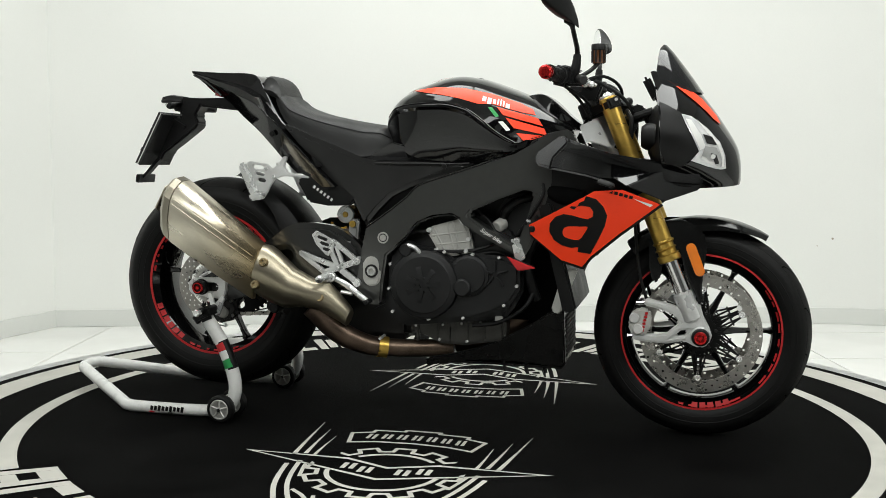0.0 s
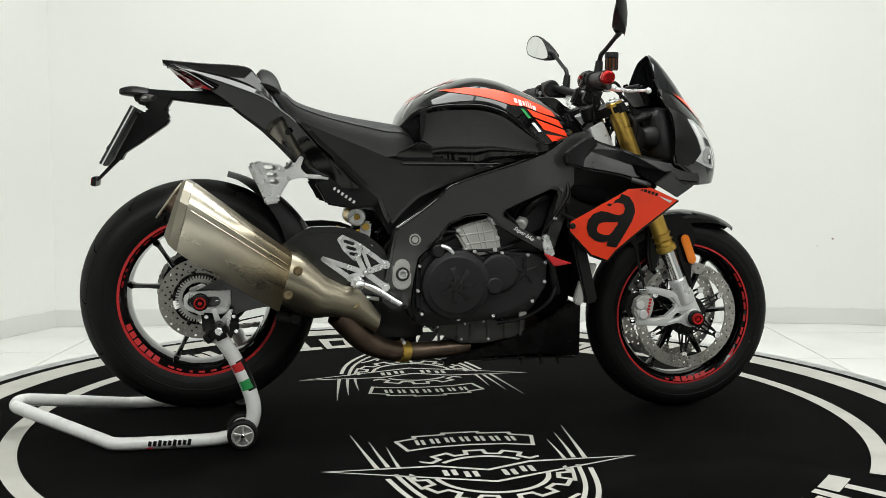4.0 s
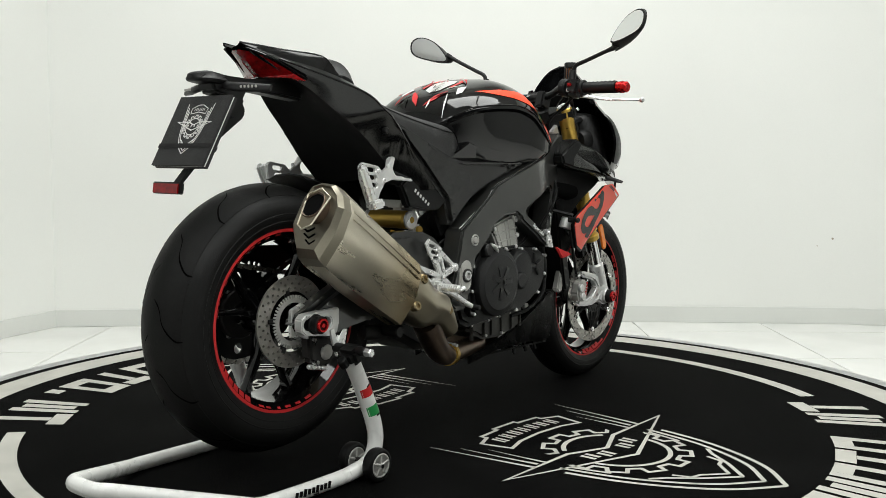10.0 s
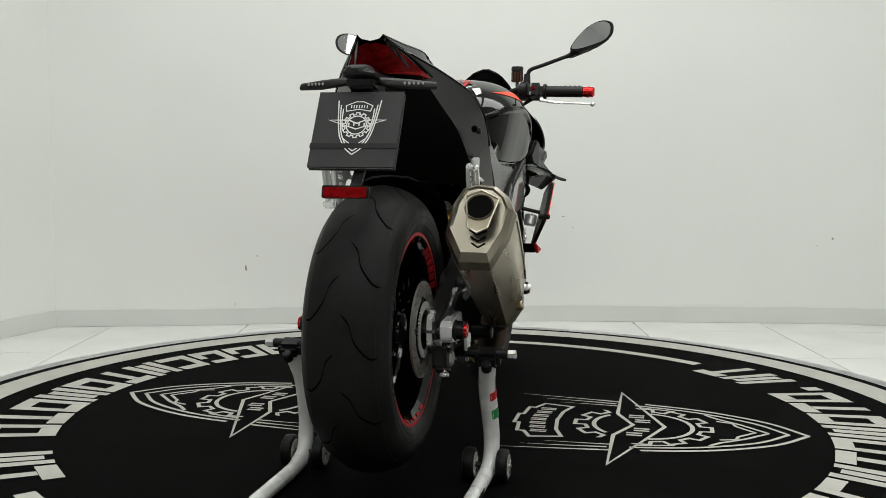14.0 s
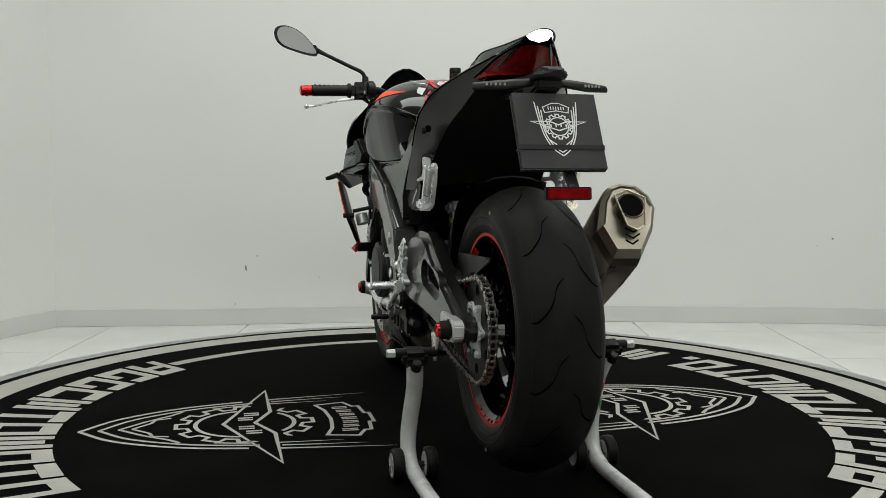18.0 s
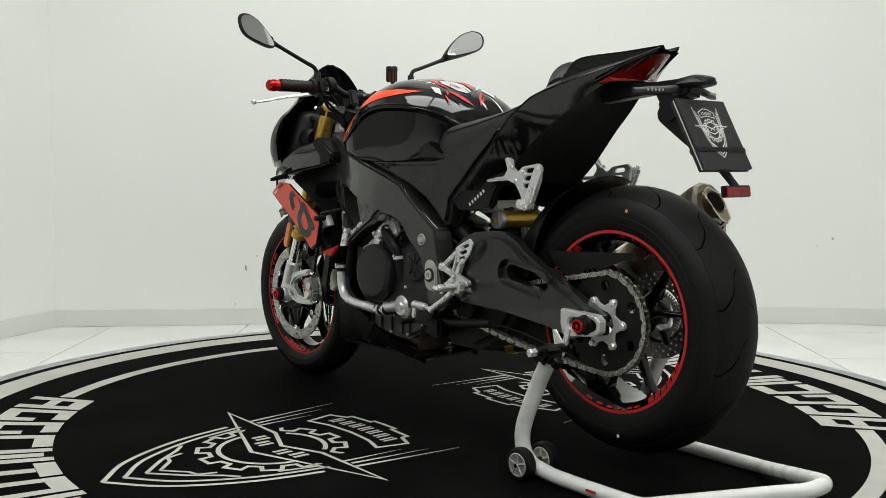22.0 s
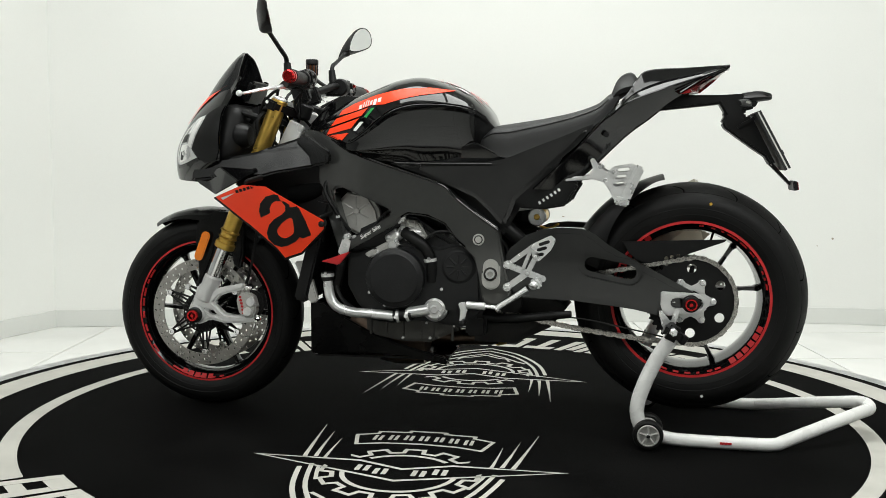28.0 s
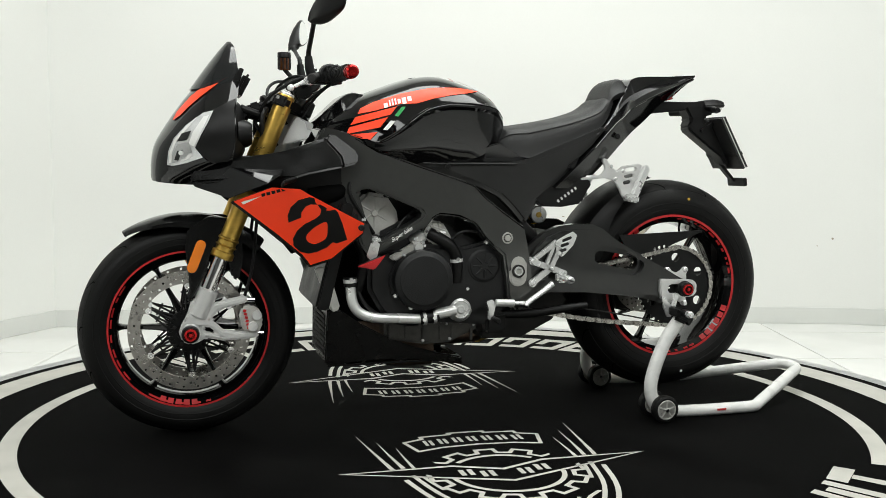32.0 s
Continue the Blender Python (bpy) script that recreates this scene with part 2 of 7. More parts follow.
def panel(pts, thick, bev=0.0, sub=0):
    """A folded sheet through points in space, thickened towards the middle of the machine."""
    own = bmesh.new()
    vs = [own.verts.new(p) for p in pts]
    for i, v in enumerate(vs):
        own.edges.new((v, vs[(i + 1) % len(vs)]))
    flat = {v: v.co.copy() for v in vs}
    for v in vs:
        v.co.y = 0
    bmesh.ops.triangle_fill(own, edges=own.edges[:], use_beauty=True)
    for v in vs:
        v.co = flat[v]
    faces = own.faces[:]
    s = -1 if pts[0][1] > 0 else 1
    back = {v: own.verts.new(v.co + Vector((0, s * thick, 0))) for v in vs}
    for f in faces:
        own.faces.new([back[v] for v in reversed(f.verts)])
    for i, v in enumerate(vs):
        w = vs[(i + 1) % len(vs)]
        own.faces.new((v, w, back[w], back[v]))
    bmesh.ops.recalc_face_normals(own, faces=own.faces)
    soften(own, bev)
    return own


def tree_of(bm):
    bmesh.ops.recalc_face_normals(bm, faces=bm.faces)
    bm.normal_update()
    return BVHTree.FromBMesh(bm)


def decal(poly, tree, way, off=0.0016, cell=0.012, holes=()):
    """A thin film in the outline poly of (x, z) for a sideways way, (x, y) for a downward one, laid on a body."""
    own = bmesh.new()
    down = abs(way[2]) > 0.5
    for loop in (poly, *holes):
        vs = [own.verts.new((p[0], p[1], 0) if down else (p[0], 0, p[1])) for p in loop]
        for a, b in zip(vs, vs[1:] + vs[:1]):
            own.edges.new((a, b))
    bmesh.ops.triangle_fill(own, edges=own.edges[:], use_beauty=True)
    for _ in range(6):
        es = [e for e in own.edges if e.calc_length() > cell]
        if not es:
            break
        bmesh.ops.subdivide_edges(own, edges=es, cuts=1)
        bmesh.ops.triangulate(own, faces=own.faces[:])
    way = Vector(way)
    lost = []
    for v in own.verts:
        hit, nor, _, _ = tree.ray_cast(v.co - way * 2, way)
        if hit is None:
            lost.append(v)
        else:
            if nor.dot(way) > 0:
                nor = -nor
            v.co = hit + nor * off
    bmesh.ops.delete(own, geom=lost, context="VERTS")
    return own


def ribbon(bm, pts, w, z, closed=False, taper=False):
    """A flat stroke of width w along a line in the ground plane."""
    P = [Vector((p[0], p[1])) for p in pts]
    n = len(P)
    sides = []
    for i, p in enumerate(P):
        a = P[i - 1] if (i or closed) else p
        b = P[(i + 1) % n] if (i < n - 1 or closed) else p
        d1 = (p - a).normalized() if (p - a).length > 1e-6 else (b - p).normalized()
        d2 = (b - p).normalized() if (b - p).length > 1e-6 else d1
        nrm = Vector((-(d1 + d2).y, (d1 + d2).x))
        nrm = nrm.normalized() if nrm.length > 1e-6 else Vector((-d1.y, d1.x))
        k = 1 / max(0.4, nrm.dot(Vector((-d1.y, d1.x))))
        ww = w * (0.12 + 0.88 * i / (n - 1)) if taper else w
        sides.append((p + nrm * ww / 2 * k, p - nrm * ww / 2 * k))
    vr = [(bm.verts.new((*a, z)), bm.verts.new((*b, z))) for a, b in sides]
    for i in range(n if closed else n - 1):
        a, b = vr[i], vr[(i + 1) % n]
        bm.faces.new((a[0], a[1], b[1], b[0]))
    return bm


def circle(c, r, n=12, a0=0.0):
    return [(c[0] + r * math.cos(a0 + 2 * math.pi * i / n), c[1] + r * math.sin(a0 + 2 * math.pi * i / n)) for i in range(n)]


def polar(r, deg):
    return (r * math.cos(radians(deg)), r * math.sin(radians(deg)))


def slot(a, b, r, n=5):
    """The outline of a long hole."""
    d = math.atan2(b[1] - a[1], b[0] - a[0])
    return ([(a[0] + r * math.cos(d + math.pi / 2 + math.pi * i / n), a[1] + r * math.sin(d + math.pi / 2 + math.pi * i / n)) for i in range(n + 1)]
            + [(b[0] + r * math.cos(d - math.pi / 2 + math.pi * i / n), b[1] + r * math.sin(d - math.pi / 2 + math.pi * i / n)) for i in range(n + 1)])


def flip(bm, s):
    """Mirror to the other side of the machine where s is below nought."""
    if s < 0:
        for v in bm.verts:
            v.co.y = -v.co.y
        bmesh.ops.reverse_faces(bm, faces=bm.faces)
    return bm


# ---- the studio ----
WALLS = [(-2.25, 0.45), (-1.80, 1.60), (-1.2, 1.665), (-0.45, 1.79), (0.55, 1.875), (1.42, 1.862), (1.93, 1.845), (2.35, 1.76), (2.8, 1.4), (3.7, -5.2), (-3.7, -5.2)]


def studio():
    CEIL_Z = 3.0
    bms = bmesh.new()
    n = len(WALLS)
    mid = Vector((0, -1.2))
    def out(i, k):
        p = Vector(WALLS[i % n])
        return p + (p - mid).normalized() * k
    def run(bm, ids, z0, z1, k0, k1):
        rings = []
        for i in ids:
            a, b = out(i, k0), out(i, k1)
            rings.append([Vector((*a, z0)), Vector((*a, z1)), Vector((*b, z1)), Vector((*b, z0))])
        skin(bm, rings, True, True)
        return bm
    wall = structure("wall_studio", run(bmesh.new(), range(0, 9), FLOOR_Z, CEIL_Z, 0.0, 0.14), WALL, "smooth white painted studio wall, scuffed in places", "wall")
    # brown scuffs and fine cracks on the paint
    random.seed(5)
    bm = bmesh.new()
    for x, z, w, h in ((-0.939, .245, .010, .030), (-0.887, .305, .007, .012), (-.990, .075, .004, .022), (.572, .492, .012, .006), (1.873, .393, .012, .014), (1.80, .36, .007, .006), (.62, .44, .005, .014), (-.60, .20, .008, .004)):
        k = next(i for i in range(1, 8) if WALLS[i][0] <= x <= WALLS[i + 1][0])
        f = (x - WALLS[k][0]) / (WALLS[k + 1][0] - WALLS[k][0])
        y = WALLS[k][1] + f * (WALLS[k + 1][1] - WALLS[k][1]) - .0012
        bm.faces.new([bm.verts.new((x + w * r * math.cos(a), y - .0006, z + h * r * math.sin(a))) for a, r in ((2 * math.pi * i / 9, random.uniform(.25, .6)) for i in range(9))])
    sc = new("scuff", finish(bm, SCUFF))
    sc.parent = wall
    # unseen walls close the room; their grey stands in for dimmer light
    structure("wall_room", run(bmesh.new(), (9, 10), FLOOR_Z, CEIL_Z, 0.004, 0.15), DIMWALL, "unseen wall behind the set, darkened to keep reflections dark", "wall")
    for ids in ((8, 9), (10, 11)):
        structure("wall_side", run(bmesh.new(), ids, FLOOR_Z, CEIL_Z, 0.004, 0.15), GREYWALL, "unseen side wall beside the set, greyed to dim its reflection", "wall")
    run(bms, range(0, 9), FLOOR_Z + 0.001, FLOOR_Z + 0.078, -0.012, -0.0005)
    structure("baseboard", bms, SKIRT, "pale grey tiled skirting along the studio wall", "baseboard")
    bm = box((0, -1.6, CEIL_Z + 0.05), (8.4, 8.4, 0.1), 0)
    structure("ceiling", bm, CEIL, "plain white studio ceiling", "ceiling")
    bm = box((0, -1.6, FLOOR_Z - 0.056), (8.4, 8.4, 0.1), 0)
    floor = structure("floor", bm, GROUT, "glossy white tiled studio floor with fine grey joints", "floor")
    # tiles with open joints
    shapes = {}
    step = 0.615
    for i in range(-8, 8):
        for j in range(-11, 5):
            x, y = 0.917 + i * step, 0.985 + j * step
            cx, cy = x + step / 2, y + step / 2
            if not (-2.45 - (0.45 - cy) * 0.257 < cx < 3.0 + (1.4 - cy) * 0.136 and -5.3 < cy < 2.2):
                continue
            if "t" not in shapes:
                shapes["t"] = finish(box((0, 0, 0), (step - 0.004, step - 0.004, 0.006), 0.0012), TILE)
            t = new("tile", shapes["t"])
            t.location = (x + step / 2, y + step / 2, FLOOR_Z - 0.003)
            t.parent = floor


studio()


# ---- the turning stage with its printed round mat ----
def emblem(parent, turn):
    """A shield emblem: a gear, a winged chevron, a banner and long slashes, all plain shapes."""
    Z = 0.0022
    R = Matrix.Rotation(radians(turn), 4, "Z")
    def put(name, bm):
        bmesh.ops.transform(bm, matrix=R, verts=bm.verts)
        part(name, bm, PRINT, parent)
    # gear with teeth and inner ring
    bm = bmesh.new()
    gc, pts = (0.0, 0.59), []
    for i in range(12):
        a = i * 30
        for da, r in ((-9, 0.165), (-7, 0.195), (7, 0.195), (9, 0.165)):
            pts.append((gc[0] + r * math.cos(radians(a + da)), gc[1] + r * math.sin(radians(a + da))))
    ribbon(bm, pts, 0.012, Z, True)
    ribbon(bm, circle(gc, 0.140, 48), 0.013, Z, True)
    # open the gear where the wing crosses it
    cut = [f for f in bm.faces if 0.49 < f.calc_center_median().y < 0.655 - 0.36 * abs(f.calc_center_median().x)]
    bmesh.ops.delete(bm, geom=cut, context="FACES")
    put("printed_gear", bm)
    bm = bmesh.new()
    ribbon(bm, [(0.395, 0.512), (0.0, 0.652), (-0.395, 0.512), (-0.12, 0.512), (0.0, 0.562), (0.12, 0.512)], 0.012, Z, True)
    for k in range(4):
        u = (-0.098, -0.048, 0.048, 0.098)[k]
        v = 0.606 - 0.38 * abs(u)
        for d in (-.011, .011):
            ribbon(bm, [(u + d, v + 0.022), (u + d, v - 0.022)], 0.013, Z + 0.0001)
    put("printed_wing", bm)
    # banner in a stepped outline with one bar for each sign
    bm = bmesh.new()
    ribbon(bm, [(-0.19, 0.285), (-0.135, 0.262), (-0.135, 0.243), (-0.05, 0.236), (-0.05, 0.222), (0.05, 0.222), (0.05, 0.236), (0.135, 0.243), (0.135, 0.262), (0.19, 0.285),
                (0.17, 0.372), (0.10, 0.350), (0.0, 0.342), (-0.10, 0.350), (-0.17, 0.372)], 0.011, Z, True)
    for k in range(7):
        u = -0.126 + 0.042 * k
        v = 0.288 + 0.9 * u * u
        for d in (-.008, .008):
            ribbon(bm, [(u + d, v - 0.023), (u + d, v + 0.023)], 0.0095, Z)
    put("printed_banner", bm)
    # long slashes that meet in the tip
    bm = bmesh.new()
    for s in (-1, 1):
        for us, w in ((((0.305, 0.20), (0.285, 0.38), (0.262, 0.55), (0.215, 0.76), (0.12, 0.94), (0.0, 1.045)), 0.013),
                      (((0.262, 0.27), (0.250, 0.42), (0.232, 0.56), (0.190, 0.74), (0.105, 0.90), (0.0, 0.992)), 0.012),
                      (((0.222, 0.33), (0.218, 0.46), (0.208, 0.58), (0.185, 0.68)), 0.010)):
            line = [(s * p[0], p[1]) for p in spline(us, 5)]
            keep = [p for p in line if not 0.515 < p[1] < 0.56]
            ribbon(bm, [p for p in keep if p[1] <= 0.515], w, Z, taper=True)
            ribbon(bm, [p for p in keep if p[1] >= 0.56], w, Z)
        ribbon(bm, [(0, 0.938), (s * 0.075, 0.868), (s * 0.13, 0.80), (s * 0.165, 0.77)], 0.011, Z)
        ribbon(bm, [(0, 0.902), (s * 0.055, 0.852), (s * 0.085, 0.845), (s * 0.10, 0.80)], 0.010, Z)
    put("printed_shield", bm)


def ring_sector(r0, r1, a0, a1, z, steps=None):
    bm = bmesh.new()
    steps = steps or max(2, int(abs(a1 - a0) / 2))
    vr = [(bm.verts.new((*polar(r0, a0 + (a1 - a0) * i / steps), z)), bm.verts.new((*polar(r1, a0 + (a1 - a0) * i / steps), z))) for i in range(steps + 1)]
    for a, b in zip(vr, vr[1:]):
        bm.faces.new((a[0], a[1], b[1], b[0]))
    return bm


def stage():
    st = thing("turntable", "round black-carpeted turntable with pale printed rings and shield emblems", "turntable")
    part("platform", lathe([(0.0, -0.019), (1.615, -0.019), (1.627, -0.012), (1.627, -0.004), (1.623, -0.002), (0.0, -0.002)], (0, 0, 0), 160, axis="z"), ALUEDGE, st,
         "scuffed aluminium rim of the turntable")
    part("carpet", lathe([(0.0, -0.0015), (1.562, -0.0015), (1.564, -0.0008), (1.562, 0.0), (0.0, 0.0)], (0, 0, 0), 160, axis="z"), CARPET, st, "black carpet")
    part("outer_ring", ring_sector(1.408, 1.520, 0, 360, 0.002, 180), PRINT, st, "pale printed ring")
    for a0, a1 in ((-39.2, 42.8), (140.8, 222.8)):
        part("inner_arc", ring_sector(1.188, 1.238, a0, a1, 0.002), PRINT, st, "pale printed arc")
    emblem(st, 0)
    emblem(st, 180)
    # one slanted sign after another, drawn as plain bars: (from, to) across the cell and up it
    kinds = (((0, .25, 0, 1), (.25, 1, .75, 1), (.72, 1, 0, .75), (.25, .72, .36, .54)),
             ((0, .27, 0, 1), (.27, 1, .76, 1), (.27, 1, 0, .24)),
             ((0, .27, 0, 1), (.27, 1, 0, .24), (.73, 1, .24, .55), (.27, .9, .78, 1)),
             ((0, .27, 0, 1), (.36, .64, .1, .9), (.73, 1, 0, 1)),
             ((0, 1, .76, 1), (.36, .64, 0, .76)),
             ((0, .26, 0, 1), (.74, 1, 0, 1), (.26, .74, .76, 1), (.26, .74, 0, .24)))
    order = (0, 2, 2, 1, 3, 4, 5, 3, 5, 4, 5, -1, 3, 4)
    for base in (43.6, 223.6):
        for i, k in enumerate(order):
            a = base + 6.72 * i
            bm = bmesh.new()
            cells = ((0.1, .45, 0.0, .26),) if k < 0 else kinds[k]
            for u0, u1, v0, v1 in cells:
                quad = []
                for u, v in ((u0, v0), (u1, v0), (u1, v1), (u0, v1)):
                    quad.append(bm.verts.new((*polar(1.318 - 0.215 * v, a + 5.9 * u + 1.5 * (v - 0.5)), 0.002)))
                bm.faces.new(quad)
            part("printed_sign", bm, PRINT, st)
    return st


STAGE = stage()

# ---- the motorcycle: nose towards +x, its right side towards -y ----
BIKE = thing("motorcycle", "black and red naked sports motorcycle held upright by a rear stand", "motorcycle")
FW, RW = (0.742, 0.0, 0.294), (-0.709, 0.0, 0.380)


def drilled_ring(c, r0, r1, y0, y1, rows, n, hr):
    holes = [circle((c[0], c[2]), r0, 40)]
    for k, r in enumerate(rows):
        for i in range(n):
            a = 2 * math.pi * (i + 0.5 * (k % 2)) / n
            holes.append(circle((c[0] + r * math.cos(a), c[2] + r * math.sin(a)), hr, 7))
    return plate(circle((c[0], c[2]), r1, 64), y0, y1, holes)


def wheel(front):
    c = FW if front else RW
    name = "front_wheel" if front else "rear_wheel"
    w = 0.045 if front else 0.076
    rim = [(0.213, -w - 0.004), (0.221, -w - 0.004), (0.224, -w), (0.221, -w + 0.004), (0.205, -w + 0.012), (0.198, -0.02), (0.198, 0.02), (0.205, w - 0.012),
           (0.221, w - 0.004), (0.224, w), (0.221, w + 0.004), (0.213, w + 0.004), (0.196, w - 0.01), (0.189, 0.02), (0.189, -0.02), (0.196, -w + 0.01)]
    bm = lathe(rim, c, 96, closed=True)
    # slim spokes, flared where they meet the rim
    spokes = []
    for deg in (range(2, 362, 60) if front else (9, 51, 129, 171, 249, 291)):
        a = radians(deg)
        ca, sa = math.cos(a), math.sin(a)
        pair = 0 if front else (1 if deg % 120 < 30 else -1)
        pts = []
        for r, t, wid, dep in ((0.035, 0.006 * pair, 0.015, 0.028), (0.09, 0.009 * pair, 0.0080, 0.018), (0.15, 0.003 * pair, 0.0055, 0.014), (0.178, 0.0, 0.0065, 0.016), (0.188, 0.0, 0.010, 0.019), (0.196, 0.0, 0.020, 0.026)):
            cx, cz = c[0] + r * ca - t * sa, c[2] + r * sa + t * ca
            pts.append([Vector((cx - sa * wid * p, c[1] + dep * q, cz + ca * wid * p)) for p, q in ((-1, -.6), (-.6, -1), (.6, -1), (1, -.6), (1, .6), (.6, 1), (-.6, 1), (-1, .6))])
        spokes.append(pts)
    lathe([(0.0, -0.05), (0.036, -0.05), (0.042, -0.042), (0.042, 0.042), (0.036, 0.05), (0.0, 0.05)], c, 32, bm)
    wh = part(name, bm, GLOSS, BIKE, "black forged wheel with thin spokes and red rim tape")
    for pts in spokes:
        sp = bmesh.new()
        skin(sp, pts)
        part("spoke", sp, GLOSS, wh)
    R = 0.296 if front else 0.326
    if front:
        prof = [(0.214, -0.047), (0.222, -0.055), (0.240, -0.060), (0.258, -0.0605), (0.270, -0.056), (0.281, -0.045), (0.289, -0.030), (0.2945, -0.015), (R, 0)]
    else:
        prof = [(0.214, -0.077), (0.224, -0.085), (0.245, -0.092), (0.262, -0.0940), (0.276, -0.0915), (0.291, -0.081), (0.306, -0.063), (0.318, -0.039), (0.324, -0.0185), (R, 0)]
    prof = prof + [(r, -o) for r, o in prof[-2::-1]]
    part("tyre", lathe(prof, c, 128, closed=True), RUBBER, wh, "worn black sports tyre")
    # shade of the moulded tread grooves, painted as dark strips a thread above the rubber
    bm = bmesh.new()
    pr = spline(prof, 8)
    ys = np.array([p[1] for p in pr])
    rs = np.array([p[0] for p in pr])
    m0, m1 = len(prof[: len(prof) // 2 - 4]) * 8, len(pr) - len(prof[: len(prof) // 2 - 4]) * 8
    def rad(o):
        return float(np.interp(o, ys[m0:m1], rs[m0:m1]))
    hw = 0.05 if front else 0.078
    cnt = 14 if front else 13
    for i in range(cnt):
        for s in (-1, 1):
            a0 = 360 / cnt * (i + (0.5 if s > 0 else 0))
            line = spline([(a0, 0.08), (a0 + 3.5, 0.30), (a0 + 10.0, 0.46), (a0 + 15.5, 0.78), (a0 + 16, 0.97)], 5)
            vs = []
            for k, (a, f) in enumerate(line):
                o = s * f * hw
                r = rad(o) + 0.0010
                th = 0.0029 * math.sin(math.pi * (k + 0.6) / (len(line) + 0.4)) ** 0.5 / R * 57.3
                vs.append([bm.verts.new((c[0] + r * math.cos(radians(a + d)), c[1] + o, c[2] + r * math.sin(radians(a + d)))) for d in (-th, th)])
            for p, q in zip(vs, vs[1:]):
                bm.faces.new((p[0], p[1], q[1], q[0]))
    # dusty running surface and fine sidewall ridges
    band = [(o, rad(o) + .0002) for o in np.linspace(-hw * .93, hw * .93, 15)]
    part("tread", lathe([(r, o) for o, r in band] + [(r - .001, o) for o, r in band[::-1]], c, 128, closed=True), TREAD, wh, "dusty worn tread")
    for s in (-1, 1):
        for r in ((.236, .252) if front else (.238, .256)):
            o = s * float(np.interp(r, [p[0] for p in prof[:5]], [-p[1] for p in prof[:5]]))
            part("sidewall_ridge", lathe([(r - .0014, o), (r, o + s * .0010), (r + .0014, o), (r, o - s * .001)], c, 96, closed=True), RUBBER, wh)
    part("valve", rod((c[0] + .190 * math.cos(1.9), c[1] + .01, c[2] + .190 * math.sin(1.9)), (c[0] + .162 * math.cos(1.9), c[1] + .03, c[2] + .162 * math.sin(1.9)), .0035, 8, .001), CHROME, wh)
    if not front:
        for a, m in ((100, YELLOW), (262, WHITE)):
            part("paint_dot", rod((c[0] + .272 * math.cos(radians(a)), .0905, c[2] + .272 * math.sin(radians(a))), (c[0] + .272 * math.cos(radians(a)), .0935, c[2] + .272 * math.sin(radians(a))), .0042, 8), m, wh)
    tagged(part("groove_strip", bm, GROOVESHADE, wh, "dark strips painting the shade in the tread grooves"), kind="stuff")
    # red tape round both flanges, broken by bars
    for s in (-1, 1):
        y = s * (w + 0.0055)
        part("rim_tape", lathe([(.2130, y), (.2232, y), (.2232, y + s * .0006), (.2130, y + s * .0006)], c, 96, closed=True, a0=0, a1=360), REDTAPE, wh, "red rim tape")
        slant = [(0.2115, s * (w + 0.0035)), (0.199, s * (w - 0.006)), (0.1985, s * (w - 0.0052)), (0.2115, s * (w + 0.0045))]
        blocks = [(p + k * d, q) for p, k, d, q in ((200, j, 6.4, 5.0) for j in range(6))] + [(20 + j * 6.4, 5.0) for j in range(6)] if not front else [(265 + j * 6, 4.4) for j in range(5)]
        rnd = random.Random(3 if front else 8)
        cuts = []
        for a0, a1 in (((-105, -60), (-40, 30)) if front else ((95, 176), (245, 292))):
            a = a0
            while a < a1:
                d = rnd.uniform(2, 9)
                cuts.append((a, a + d))
                a += d + rnd.uniform(1.5, 6)
        for a0, a1 in cuts:
            part("rim_stripe", lathe([(.2100, s * (w + .0038)), (.2060, s * (w - .0008)), (.2055, s * (w + .0001)), (.2100, s * (w + .0047))], c, 6, closed=True, a0=a0, a1=a1), REDTAPE, wh)
        for a, d in blocks:
            part("rim_sign", lathe(slant, c, 6, closed=True, a0=a, a1=a + d), REDTAPE, wh)
    return wh


FRONT, REAR = wheel(True), wheel(False)


